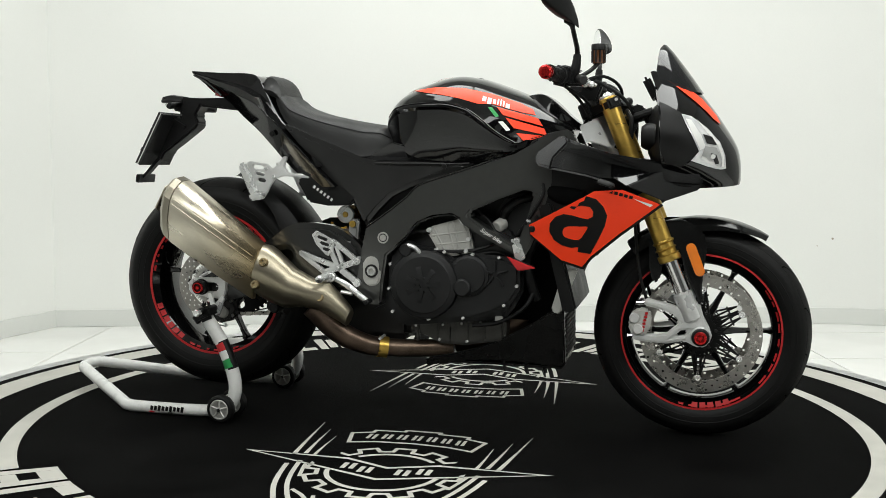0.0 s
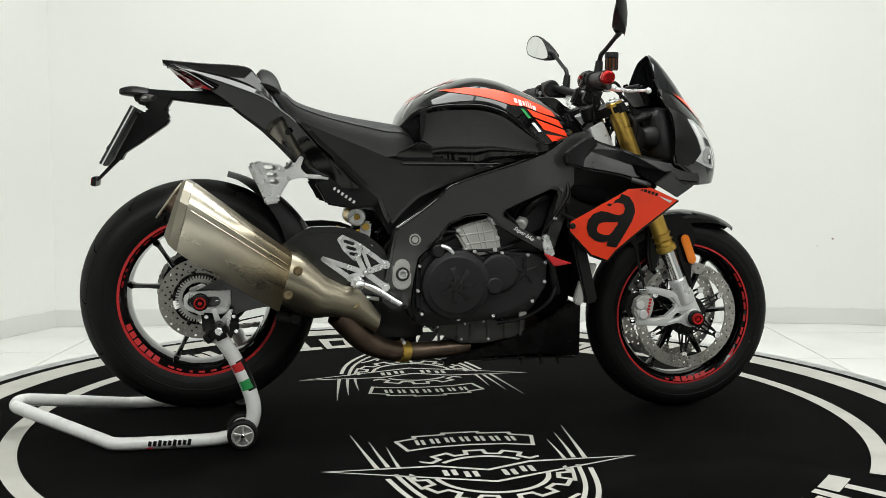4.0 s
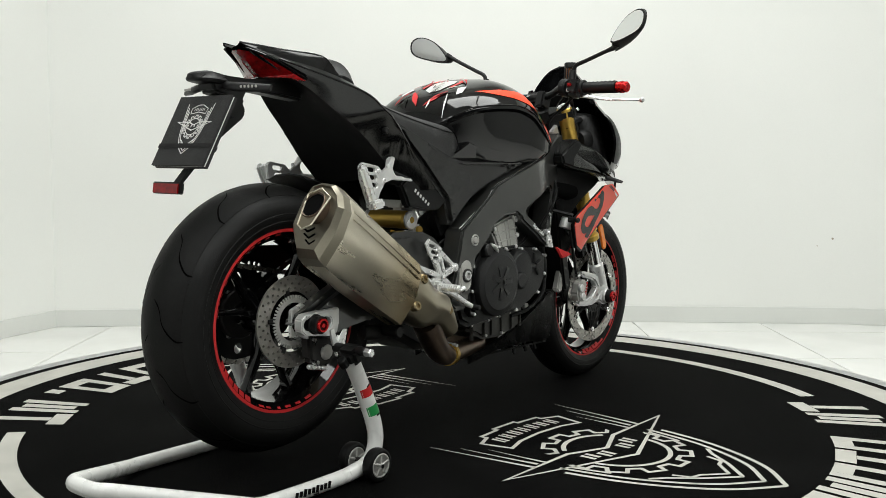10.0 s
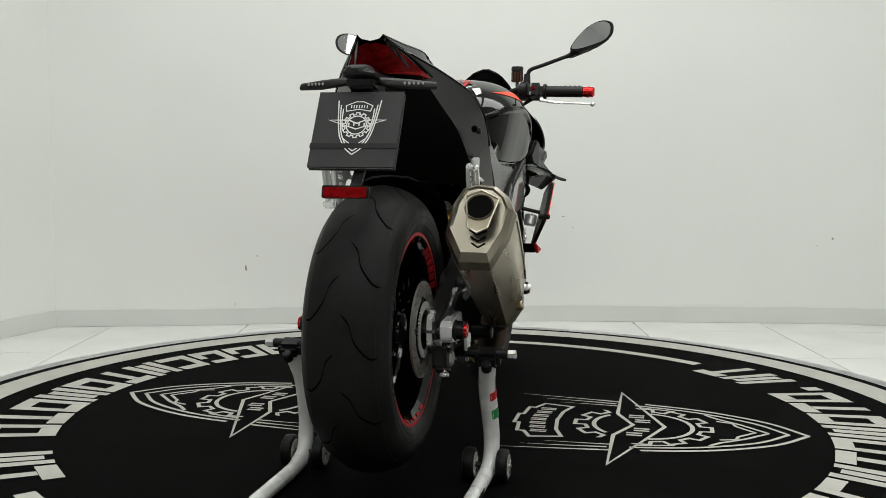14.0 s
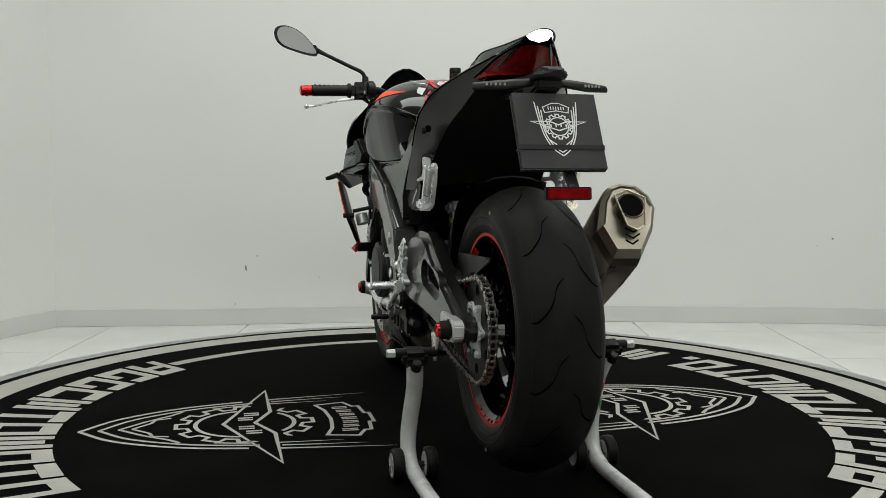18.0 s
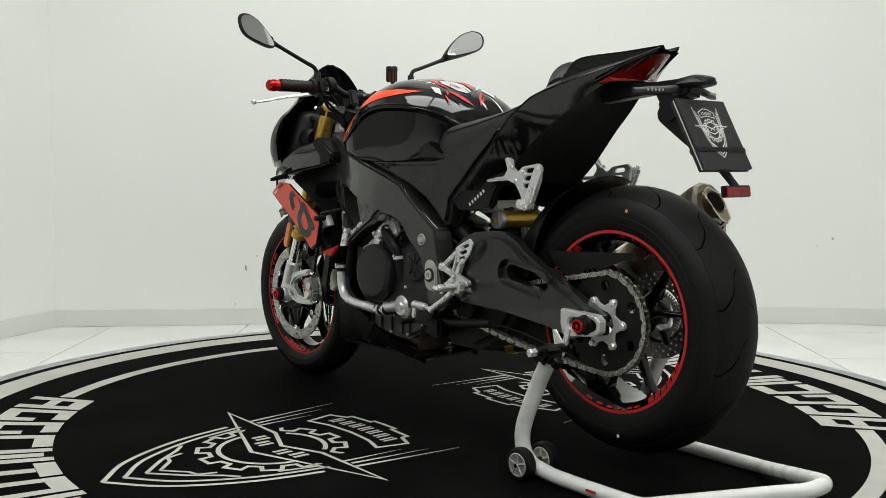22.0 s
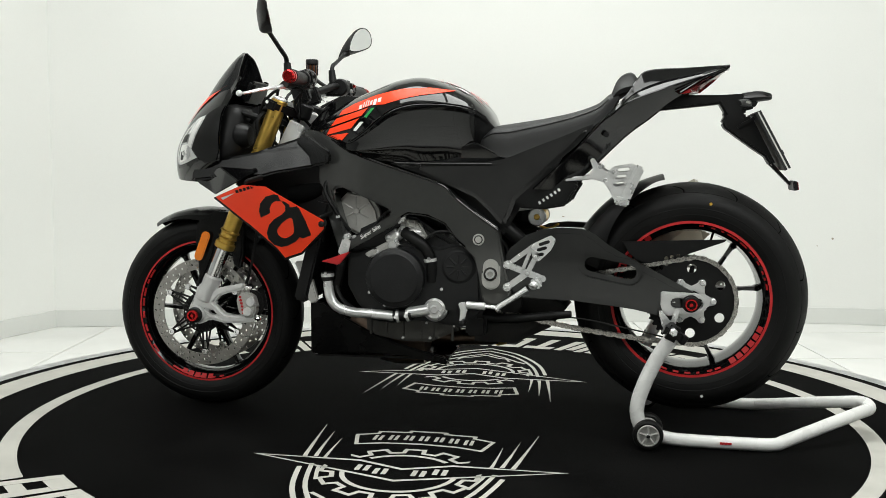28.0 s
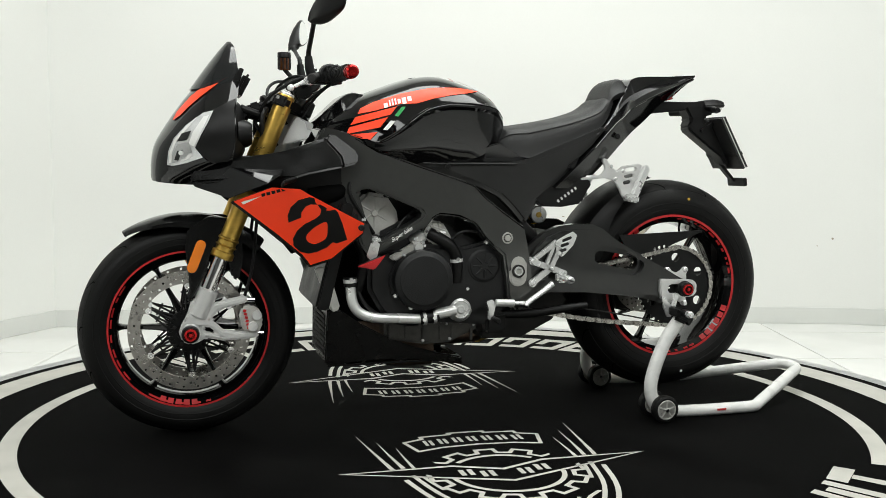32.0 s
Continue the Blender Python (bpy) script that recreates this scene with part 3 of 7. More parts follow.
def tank():
    # (x, top, crease half width, crease height, foot height): a dome over a flat flank
    st = ((-.158, .862, .050, .850, .80), (-.150, .880, .085, .864, .78), (-.135, .908, .122, .884, .766), (-.10, .943, .172, .906, .760), (-.05, .971, .199, .916, .760), (.017, .995, .213, .919, .760), (.066, 1.003, .219, .915, .760),
          (.117, .997, .223, .899, .761), (.156, .986, .224, .872, .766), (.195, .972, .219, .840, .774), (.242, .954, .203, .812, .785), (.291, .932, .170, .826, .808), (.345, .894, .130, .843, .828), (.385, .862, .095, .846, .836))
    rings = []
    for x, zt, yc, zc, zb in spline(st, 6):
        h, g = zt - zc, zc - zb
        half = spline([(0, zt), (yc * .40, zt - .06 * h), (yc * .68, zt - .25 * h), (yc * .87, zt - .58 * h), (yc, zc)], 4)
        lip = min(.0055, g * .05)
        half += [(yc + .002, zc - lip), (yc + .0015, zc - 2 * lip), (yc - lip, zc - 3.4 * lip)]
        half += [(yc - lip - .030 * (f * g / .155) ** 1.5, zc - f * g) for f in (.26, .44, .62, .82)] + [(yc - .036 * min(1, g / .15) - .004, zb - .004), (yc - .036 * min(1, g / .15) - .016, zb - .010)]
        rings.append([Vector((x, p[0], p[1])) for p in half] + [Vector((x, -p[0], p[1])) for p in half[:0:-1]])
    bm = bmesh.new()
    skin(bm, rings)
    tree = tree_of(bm)
    t = part("fuel_tank", bm, GLOSS, BIKE, "gloss black fuel tank with red flashes", 28)
    band = ((-.054, .955), (.015, .962), (.094, .959), (.173, .943), (.244, .920), (.280, .902), (.288, .887), (.250, .894), (.179, .914), (.139, .915), (.092, .929), (.045, .939), (-.017, .948))
    s1 = ((.189, .907), (.295, .878), (.310, .856), (.207, .885))
    s2 = ((.214, .878), (.313, .850), (.323, .831), (.237, .850))
    s3 = ((.244, .837), (.314, .830), (.296, .824), (.264, .816))
    green = ((.167, .906), (.178, .906), (.198, .881), (.189, .879))
    white = ((.197, .867), (.209, .868), (.230, .844), (.219, .842))
    for s in (-1, 1):
        way = (0, -s, 0)
        for poly in (band, s1, s2, s3):
            part("red_flash", decal(poly, tree, way, cell=0.010), RED, t, "red painted flash")
        part("green_flash", decal(green, tree, way), GREEN, t, "green sticker")
        part("white_flash", decal(white, tree, way), WHITE, t, "white sticker")
        # maker's sign as a row of plain bars
        x = .150
        for k, (wid, h, up) in enumerate(((.010, .0062, 0), (.010, .0085, -.002), (.007, .006, 0), (.0035, .008, .002), (.0035, .009, .002), (.0035, .008, .002), (.010, .0062, 0))):
            z = .929 - .26 * (x - .15) - .3 * max(0, x - .2) + up
            part("sign_bar", decal(((x, z - h), (x + wid, z - h - .002), (x + wid, z + h - .002), (x, z + h)), tree, way, 0.0026), WHITE, t)
            x += wid + .0038
    # thin bead added on the crease to draw its highlight line
    for s in (-1, 1):
        part("crease_bead", tube([(x, s * (yc + .001), zc) for x, zt, yc, zc, zb in st[2:11]], .0016, 6, 6), GLOSS, t)
    # protective pad on the tail of the tank: jagged red, pale and grey shards
    pale = ((((-.085, .0), (-.07, .026), (-.02, .040), (.006, .030), (.012, .0), (.006, -.030), (-.02, -.040), (-.07, -.026)), SILVER), (((-.060, .006), (-.03, .012), (-.005, .008), (-.02, -.004), (-.05, -.004)), GREYHEAD))
    for poly, m in pale:
        part("tank_pad", decal(poly, tree, (0, 0, -1), 0.002 if m is SILVER else 0.0028), m, t, "pale shard of the tank pad")
    for s in (-1, 1):
        for poly, m in ((((-.130, .012), (-.10, .030), (-.075, .060), (-.082, .064), (-.112, .042)), REDTAPE), (((-.055, .045), (.012, .052), (.0, .066), (-.01, .062), (-.05, .056)), REDTAPE),
                        (((-.055, .08), (-.04, .10), (-.075, .112), (-.09, .10)), SILVER), (((.0, .04), (.03, .05), (.0, .055)), RED)):
            part("tank_pad", decal([(x, s * y) for x, y in poly], tree, (0, 0, -1), 0.0022), m, t, "shard of the tank pad")
    rnd = random.Random(21)
    for k in range(26):
        x, y, a, l = rnd.uniform(-.125, .03), rnd.uniform(-.105, .105), rnd.uniform(-.9, .9), rnd.uniform(.012, .034)
        ca, sa, q = math.cos(a), math.sin(a), rnd.uniform(.0022, .006)
        poly = [(x - l * ca, y - l * sa), (x + q * sa, y - q * ca), (x + l * ca, y + l * sa), (x - q * sa * .4, y + q * ca * .4)]
        part("tank_pad", decal(poly, tree, (0, 0, -1), .0032 + .0001 * k), (REDTAPE, GLOSS, WHITE, GLOSS, REDTAPE)[k % 5], t, "thin shard of the tank pad")
    part("filler_cap", lathe([(0, .0095), (.038, .009), (.043, .006), (.045, 0), (.045, -.02)], (.075, 0, .990), 40, axis="z"), MATTE, BIKE, "black fuel filler cap")


tank()


def loft_box(stations, m, name, label="", n=4, bev=0.25, parent=None):
    """Stations of (x, z low, z top, half width low, half width top) rounded at the corners."""
    bm = bmesh.new()
    rings = []
    for x, z0, z1, w0, w1 in spline(stations, n):
        k = bev * min(z1 - z0, 2 * min(w0, w1)) * 0.5
        half = [(w1 * .5, z1), (w1 - k, z1 - k * .08), (w1 - k * .3, z1 - k * .3), (w1, z1 - k), ((w0 + w1) / 2, (z0 + z1) / 2), (w0, z0 + k), (w0 - k * .3, z0 + k * .3), (w0 - k, z0)]
        ring = [(y, z) for y, z in half] + [(-y, z) for y, z in half[::-1]]
        rings.append([Vector((x, y, z)) for y, z in ring])
    skin(bm, rings)
    return part(name, bm, m, parent or BIKE, label, 40)


def tail():
    # seat
    st = ((-.500, .962, .935, .080), (-.472, .948, .893, .104), (-.44, .922, .862, .124), (-.374, .899, .832, .142), (-.30, .883, .803, .154), (-.24, .873, .782, .160), (-.20, .867, .769, .161), (-.158, .859, .780, .150), (-.128, .835, .794, .135), (-.106, .814, .805, .112))
    bm = bmesh.new()
    rings = []
    for x, zt, zl, w in spline(st, 5):
        h = zt - zl
        half = [(0, zt - .002), (w * .45, zt), (w * .75, zt - h * .06), (w * .93, zt - h * .22), (w, zt - h * .5), (w * 1.02, zl + h * .1), (w * .98, zl), (w * .5, zl)]
        half = spline(half, 2)
        rings.append([Vector((x, y, z)) for y, z in half] + [Vector((x, -y, z)) for y, z in half[:0:-1]])
    skin(bm, rings)
    seat = part("seat", bm, SEATM, BIKE, "black vinyl rider's seat", 45)
    for s in (-1, 1):
        part("seam", tube([(x, s * w * .955, zt - (zt - zl) * .27) for x, zt, zl, w in st[1:-1]], .0016, 6, 4), MATTE, seat)
    # padded hump and single-seat cowl
    loft_box(((-.550, .955, .996, .080, .060), (-.538, .952, 1.010, .086, .064), (-.524, .950, 1.011, .090, .068), (-.506, .945, 1.002, .092, .074), (-.492, .938, .983, .092, .080), (-.481, .925, .954, .090, .084)), SEATM, "seat_hump", "padded black hump behind the seat", bev=.6)
    # (x, y, z) of the cowl's shoulder, of the broad crease below it and of the lower edge, from the tail point forwards
    top = ((-.801, .030, 1.030), (-.700, .047, 1.022), (-.581, .068, 1.014), (-.546, .080, .985), (-.494, .112, .911), (-.460, .138, .875), (-.395, .160, .812), (-.269, .165, .695))
    mid = ((-.798, .034, 1.026), (-.721, .072, .996), (-.625, .124, .962), (-.530, .169, .924), (-.488, .185, .891), (-.456, .191, .866), (-.396, .192, .800), (-.276, .184, .685))
    low = ((-.796, .028, 1.020), (-.740, .050, .985), (-.650, .090, .934), (-.590, .113, .887), (-.538, .131, .849), (-.491, .143, .806), (-.440, .151, .755), (-.362, .154, .684))
    rings, under = [], []
    for a, b, c in zip(spline(top, 4), spline(mid, 4), spline(low, 4)):
        dip = .012 * max(0, (-a[0] - .60) / .2)
        half = [(a[0], 0, a[2] - dip), (a[0], a[1] * .7, a[2] - dip * .6), (a[0], a[1] * .96, a[2] + .001), (a[0], a[1], a[2] - .003), (a[0] * .4 + b[0] * .6, a[1] + .12 * (b[1] - a[1]), a[2] * .38 + b[2] * .62), tuple(.25 * a + .75 * b + np.array((0, 0, -.001))), tuple(b),
                tuple(.85 * b + .15 * c + np.array((0, .001, 0))), tuple(c), (c[0], c[1] * .7, c[2] + .004), (c[0], 0, c[2] + .008)]
        arch = half[:-2]
        rings.append([Vector((p[0], -p[1], p[2])) for p in arch[:0:-1]] + [Vector(p) for p in arch])
        under.append([Vector(half[-3]), Vector(half[-2]) + Vector((0, 0, .012)), Vector(half[-1]) + Vector((0, 0, .018)), Vector((half[-2][0], -half[-2][1], half[-2][2] + .012)), Vector((half[-3][0], -half[-3][1], half[-3][2]))])
    bm = bmesh.new()
    skin(bm, under[5:], False)
    part("undertray", bm, UNDER, BIKE, "matte black undertray below the seat")
    bm = bmesh.new()
    skin(bm, rings, False)
    part("tail_cowl", bm, TAILPAINT, BIKE, "gloss black single-seat cowl and tail fairing", 24)
    for s in (-1, 1):
        # gloss beads added along the folds to draw highlight lines
        part("edge_bead", tube([(p[0], s * (p[1] + .0005), p[2]) for p in mid[1:7]], .0024, 6, 5), GLOSS, BIKE)
        part("edge_bead", tube([(p[0], s * p[1] * .97, p[2]) for p in top[:4]], .0020, 6, 5), GLOSS, BIKE)
        # red lamp set into the tail
        bm = panel([(-.788, s * .014, 1.014), (-.768, s * .042, 1.008), (-.727, s * .068, .986), (-.690, s * .090, .962), (-.664, s * .103, .946), (-.698, s * .084, .953), (-.725, s * .004, .956), (-.760, s * .004, .985)], .014)
        part("tail_lamp", bm, TAILRED, BIKE, "dark red tail lamp lens")
        part("lamp_lip", tube([(-.792, s * .036, 1.018), (-.727, s * .071, .991), (-.664, s * .106, .951)], .003, 6, 4), GLOSS, BIKE)
        part("fairing_screw", flip(lathe([(0, .004), (.006, .004), (.008, .002), (.008, -.006)], (-.470, .180, .835), 12), s), MATTE, BIKE)
        # lower electrics cover
        bm = plate(((-.40, .70), (-.378, .664), (-.367, .640), (-.306, .630), (-.241, .632), (-.205, .66), (-.19, .72), (-.30, .77)), .140, .168, bev=.006)
        cov = part("electrics_cover", flip(bm, s), MATTE, BIKE, "matte black lower tail cover")
        bm = bmesh.new()
        for k in range(6):
            x = -.345 + k * .0105
            z = .684 - k * .0072
            box((x, s * .1695, z), (.0062, .001, .0085), 0, (0, 33, 0), bm)
        part("sign_bar", bm, WHITE, cov, "small white maker's bars")
        # satin side cover below the tank
        out = ((-.155, .760), (.02, .757), (.141, .758), (.05, .727), (-.058, .686), (-.112, .660), (-.152, .622), (-.192, .577), (-.212, .615), (-.228, .658), (-.279, .702), (-.330, .752), (-.392, .806), (-.446, .868), (-.40, .850), (-.358, .832), (-.27, .798), (-.199, .769))
        bm = plate(out, .130, .187, bev=.016, seg=4, fy=lambda x, z: -.015 * max(0, -x - .1) - .12 * max(0, .70 - z) + .04 * max(0, x))
        sc = part("side_cover", flip(bm, s), SIDEM, BIKE, "satin dark grey side cover")
        # bead added under the cover's upper edge to catch a highlight
        part("highlight_bead", flip(tube([(x, .1805 + .04 * max(0, x) - .015 * max(0, -x - .1), .7535 if x < .1 else .755) for x in (-.16, -.08, 0, .06, .115)], .0024, 8, 4), s), SIDEM, sc)
        # darker triangles paint the shade of moulded recesses; nothing is hollowed out
        for tri in (((-.168, .628), (-.205, .640), (-.198, .604)), ((-.318, .745), (-.352, .772), (-.336, .740))):
            part("recess_shade", flip(plate(tri, .150, .1825 if tri[0][0] > -.2 else .1835, (), .002, lambda x, z: -.015 * max(0, -x - .1) - .12 * max(0, .70 - z)), s), MATTE, sc, "dark triangle painting the shade of a moulded recess")
        part("tank_foot", flip(plate(((-.215, .766), (-.16, .788), (-.112, .814), (-.060, .800), (-.022, .776), (.0, .757), (-.20, .757)), .090, .166, (), .004, lambda x, z: -.3 * max(0, .80 - z)), s), GLOSS, BIKE, "gloss black infill between seat and tank")
        part("inner_cover", flip(plate(((-.19, .555), (-.25, .66), (-.22, .75), (.12, .75), (.02, .70), (-.05, .66), (-.12, .60)), .110, .130), s), MATTE, BIKE)
        for x, z, y in ((.045, .745, .192), (-.190, .622, .174)):
            part("screw", flip(rod((x, y - .006, z), (x, y + .002, z), .0075, 12, .002), s), MATTE, sc)


# stitched seams on the saddle
for side in (-1, 1):
    part("seat_seam", tube([(-.470, side * .098, .923), (-.40, side * .128, .884), (-.30, side * .142, .858), (-.215, side * .146, .846), (-.172, side * .142, .832), (-.165, side * .147, .806)], .0013, 6, 5), MATTE, BIKE)
# air scoop lip in front of the tank
loft_box(((.255, .925, .947, .055, .045), (.290, .905, .950, .085, .070), (.318, .885, .940, .095, .082), (.355, .865, .906, .092, .080), (.392, .850, .874, .072, .062), (.408, .846, .862, .045, .040)), TAILPAINT, "tank_front_cover", "black scoop cover in front of the tank", bev=.3)
tail()


def lettering(text, size, m, parent, label):
    cu = bpy.data.curves.new("text", "FONT")
    cu.body, cu.size, cu.extrude, cu.shear, cu.offset = text, size, .0004, .35, .0003
    tmp = bpy.data.objects.new("tmp", cu)
    me = bpy.data.meshes.new_from_object(tmp)
    bpy.data.objects.remove(tmp)
    me.materials.clear()
    me.materials.append(m)
    ob = new("lettering", me)
    ob.parent = parent
    return tagged(ob, label)


def frame_and_arm():
    outer = ((.385, .850), (.345, .842), (.301, .824), (.255, .796), (.200, .773), (.139, .752), (.015, .712), (-.032, .693), (-.063, .662), (-.12, .618), (-.180, .576), (-.190, .530), (-.205, .45), (-.222, .376), (-.19, .352), (-.14, .353),
             (-.130, .43), (-.118, .495), (-.090, .520), (-.062, .545), (-.031, .585), (.016, .606), (.07, .612), (.092, .600), (.102, .586), (.165, .550), (.233, .513), (.256, .497), (.270, .501), (.287, .530), (.310, .592), (.332, .65), (.345, .70), (.375, .745), (.41, .80))
    hole = ((.294, .672), (.285, .681), (.266, .684), (.205, .660), (.150, .636), (.122, .623), (.117, .611), (.170, .577), (.233, .539), (.249, .541), (.258, .556), (.276, .61))
    def bend(x, z):
        return -.28 * max(0, x - .20) - .10 * max(0, .50 - z) - .03 * max(0, -x)
    for s in (-1, 1):
        bm = plate(outer, .140, .204, (hole,), .019, bend, seg=4)
        fr = part("frame_beam", flip(bm, s), FRAMEM, BIKE, "dark grey lacquered aluminium frame beam")
        # swingarm pivot
        bm = plate(slot((-.163, .470), (-.163, .432), .026, 8), .180, .199, bev=.004)
        boss = part("pivot_plate", flip(bm, s), GREYHEAD, fr, "grey oval pivot plate")
        part("pivot_nut", flip(lathe([(0, .196), (.008, .196), (.009, .206), (.013, .206), (.014, .203), (.014, .190)], (-.162, 0, .450), 8), s), SILVER, boss)
        part("pivot_ring", flip(lathe([(.019, .197), (.019, .203), (.014, .203), (.014, .197)], (-.162, 0, .450), 24, closed=True), s), DARK, boss)
        part("frame_bolt", flip(lathe([(0, .205), (.008, .205), (.009, .203), (.009, .199), (.012, .199), (.0125, .203), (.0155, .203), (.0165, .200), (.0165, .180)], (-.128, 0, .545), 20), s), GREYHEAD, fr)
        part("engine_lug", flip(plate(((.085, .620), (.118, .622), (.122, .600), (.112, .583), (.092, .585), (.084, .600)), .160, .184, (), .004), s), SILVER, fr)
        part("engine_bolt", flip(lathe([(0, .192), (.008, .192), (.0085, .190), (.0085, .186), (.013, .185), (.013, .15)], (.103, 0, .602), 18), s), ALU, fr)
        # two white words on the strut
        wd = lettering("Super bike", .0155, WHITE, fr, "white script lettering on the frame strut")
        wd.matrix_local = Matrix.Translation((.150 if s < 0 else .206, s * .2044, .572 if s < 0 else .539)) @ (Matrix(((1, 0, 0, 0), (0, 0, -1, 0), (0, 1, 0, 0), (0, 0, 0, 1))) if s < 0 else Matrix(((-1, 0, 0, 0), (0, 0, 1, 0), (0, 1, 0, 0), (0, 0, 0, 1)))) @ Matrix.Rotation(radians(-31 if s < 0 else 31), 4, "Z")
        # gloss beads added along the beam's edges to catch thin highlights
        for run in (outer[2:11], outer[18:24]):
            part("highlight_bead", flip(tube([(x, .1965 + bend(x, z), z - .004 if run[0] == outer[2] else z + .004) for x, z in run], .0026, 8, 4), s), GLOSS, fr)
        # scuffed bright edges at the seam of beam and side cover
        part("scuffed_edge", flip(tube([(-.055, .192, .664), (-.12, .188, .617), (-.178, .184, .578)], [.0008, .0014, .0012], 6), s), ALU, fr)
    # swingarm
    arm = ((-.185, .470), (-.211, .520), (-.255, .556), (-.300, .574), (-.354, .580), (-.410, .578), (-.445, .563), (-.483, .533), (-.530, .506), (-.581, .477), (-.640, .448), (-.700, .415), (-.742, .395), (-.742, .362), (-.690, .350),
           (-.640, .335), (-.608, .345), (-.555, .357), (-.503, .364), (-.390, .377), (-.300, .380), (-.225, .385), (-.185, .415))
    hole = slot((-.437, .480), (-.540, .460), .020, 6)
    for s in (-1, 1):
        bm = plate(arm, .096, .153, (hole,), .020, seg=4, fy=lambda x, z: .02 - .05 * max(0, -x - .62) + .04 * min(0, x + .3))
        sw = part("swingarm", flip(bm, s), ARMM, BIKE, "dark grey lacquered swingarm with an open slot")
        # axle block and adjuster
        bm = plate(((-.625, .412), (-.735, .406), (-.748, .395), (-.748, .368), (-.735, .357), (-.645, .346), (-.632, .352), (-.625, .375)), .145, .172, (slot((-.665, .381), (-.725, .381), .014, 5),), .003)
        ab = part("axle_block", flip(bm, s), SILVER, sw, "cast silver axle block")
        part("axle_washer", flip(lathe([(0, .176), (.022, .176), (.024, .174), (.024, .160)], (-.705, 0, .381), 24), s), MATTE, ab)
        part("axle_slider", flip(lathe([(0, .200), (.005, .200), (.006, .193), (.011, .193), (.012, .200), (.0155, .200), (.0165, .197), (.0165, .176)], (-.705, 0, .381), 24), s), REDM, ab, "red anodised axle slider")
        part("slider_bush", flip(lathe([(.0165, .194), (.021, .192), (.021, .176)], (-.705, 0, .381), 24), s), MATTE, ab)
        part("adjuster_bolt", flip(rod((-.628, .152, .382), (-.665, .152, .382), .005, 8), s), CHROME, ab)
        # bobbin bracket that rests in the stand
        bm = plate(((-.628, .362), (-.620, .362), (-.628, .325), (-.640, .300), (-.655, .300), (-.668, .335), (-.675, .365), (-.664, .368), (-.652, .335)), .186, .192)
        part("stand_hook", flip(bm, s), ALU, BIKE, "bent aluminium stand hook")
    # rear mudguard that follows the tyre
    prof = [(.270, -.112), (.322, -.108), (.343, -.092), (.354, -.060), (.358, 0), (.354, .060), (.343, .092), (.322, .108), (.270, .112), (.270, .108), (.320, .104), (.339, .088), (.350, .056), (.354, 0), (.350, -.056), (.339, -.088), (.320, -.104), (.270, -.108)]
    bm = lathe(prof, RW, 30, closed=True, a0=18, a1=77)
    for v in bm.verts:
        a = math.degrees(math.atan2(v.co.z - RW[2], v.co.x - RW[0]))
        r = math.hypot(v.co.z - RW[2], v.co.x - RW[0])
        low = .270 + .072 * min(1, max(0, (a - 30) / 42)) ** .8
        if r < .342 and r < low + .02:
            k = max(r, low) / r
            v.co.x, v.co.z = RW[0] + (v.co.x - RW[0]) * k, RW[2] + (v.co.z - RW[2]) * k
        v.co.y *= 1 - .25 * max(0, (a - 60) / 17)
    part("rear_hugger", bm, MATTE, BIKE, "satin black rear hugger")
    bm = plate(((-.52, .540), (-.80, .552), (-.795, .545), (-.70, .510), (-.64, .480), (-.60, .470), (-.54, .505)), .098, .104, ((circle((-.655, .500), .006, 8)), circle((-.672, .503), .006, 8), circle((-.640, .496), .006, 8)))
    part("chain_guard", bm, MATTE, BIKE, "black chain guard")


frame_and_arm()


# the outlet frame, sideways and up the slope of the cap
OUTLET_FRAME = ((0, .044), (-.040, .022), (-.022, -.052), (0, -.064), (.020, -.052), (.033, .028))


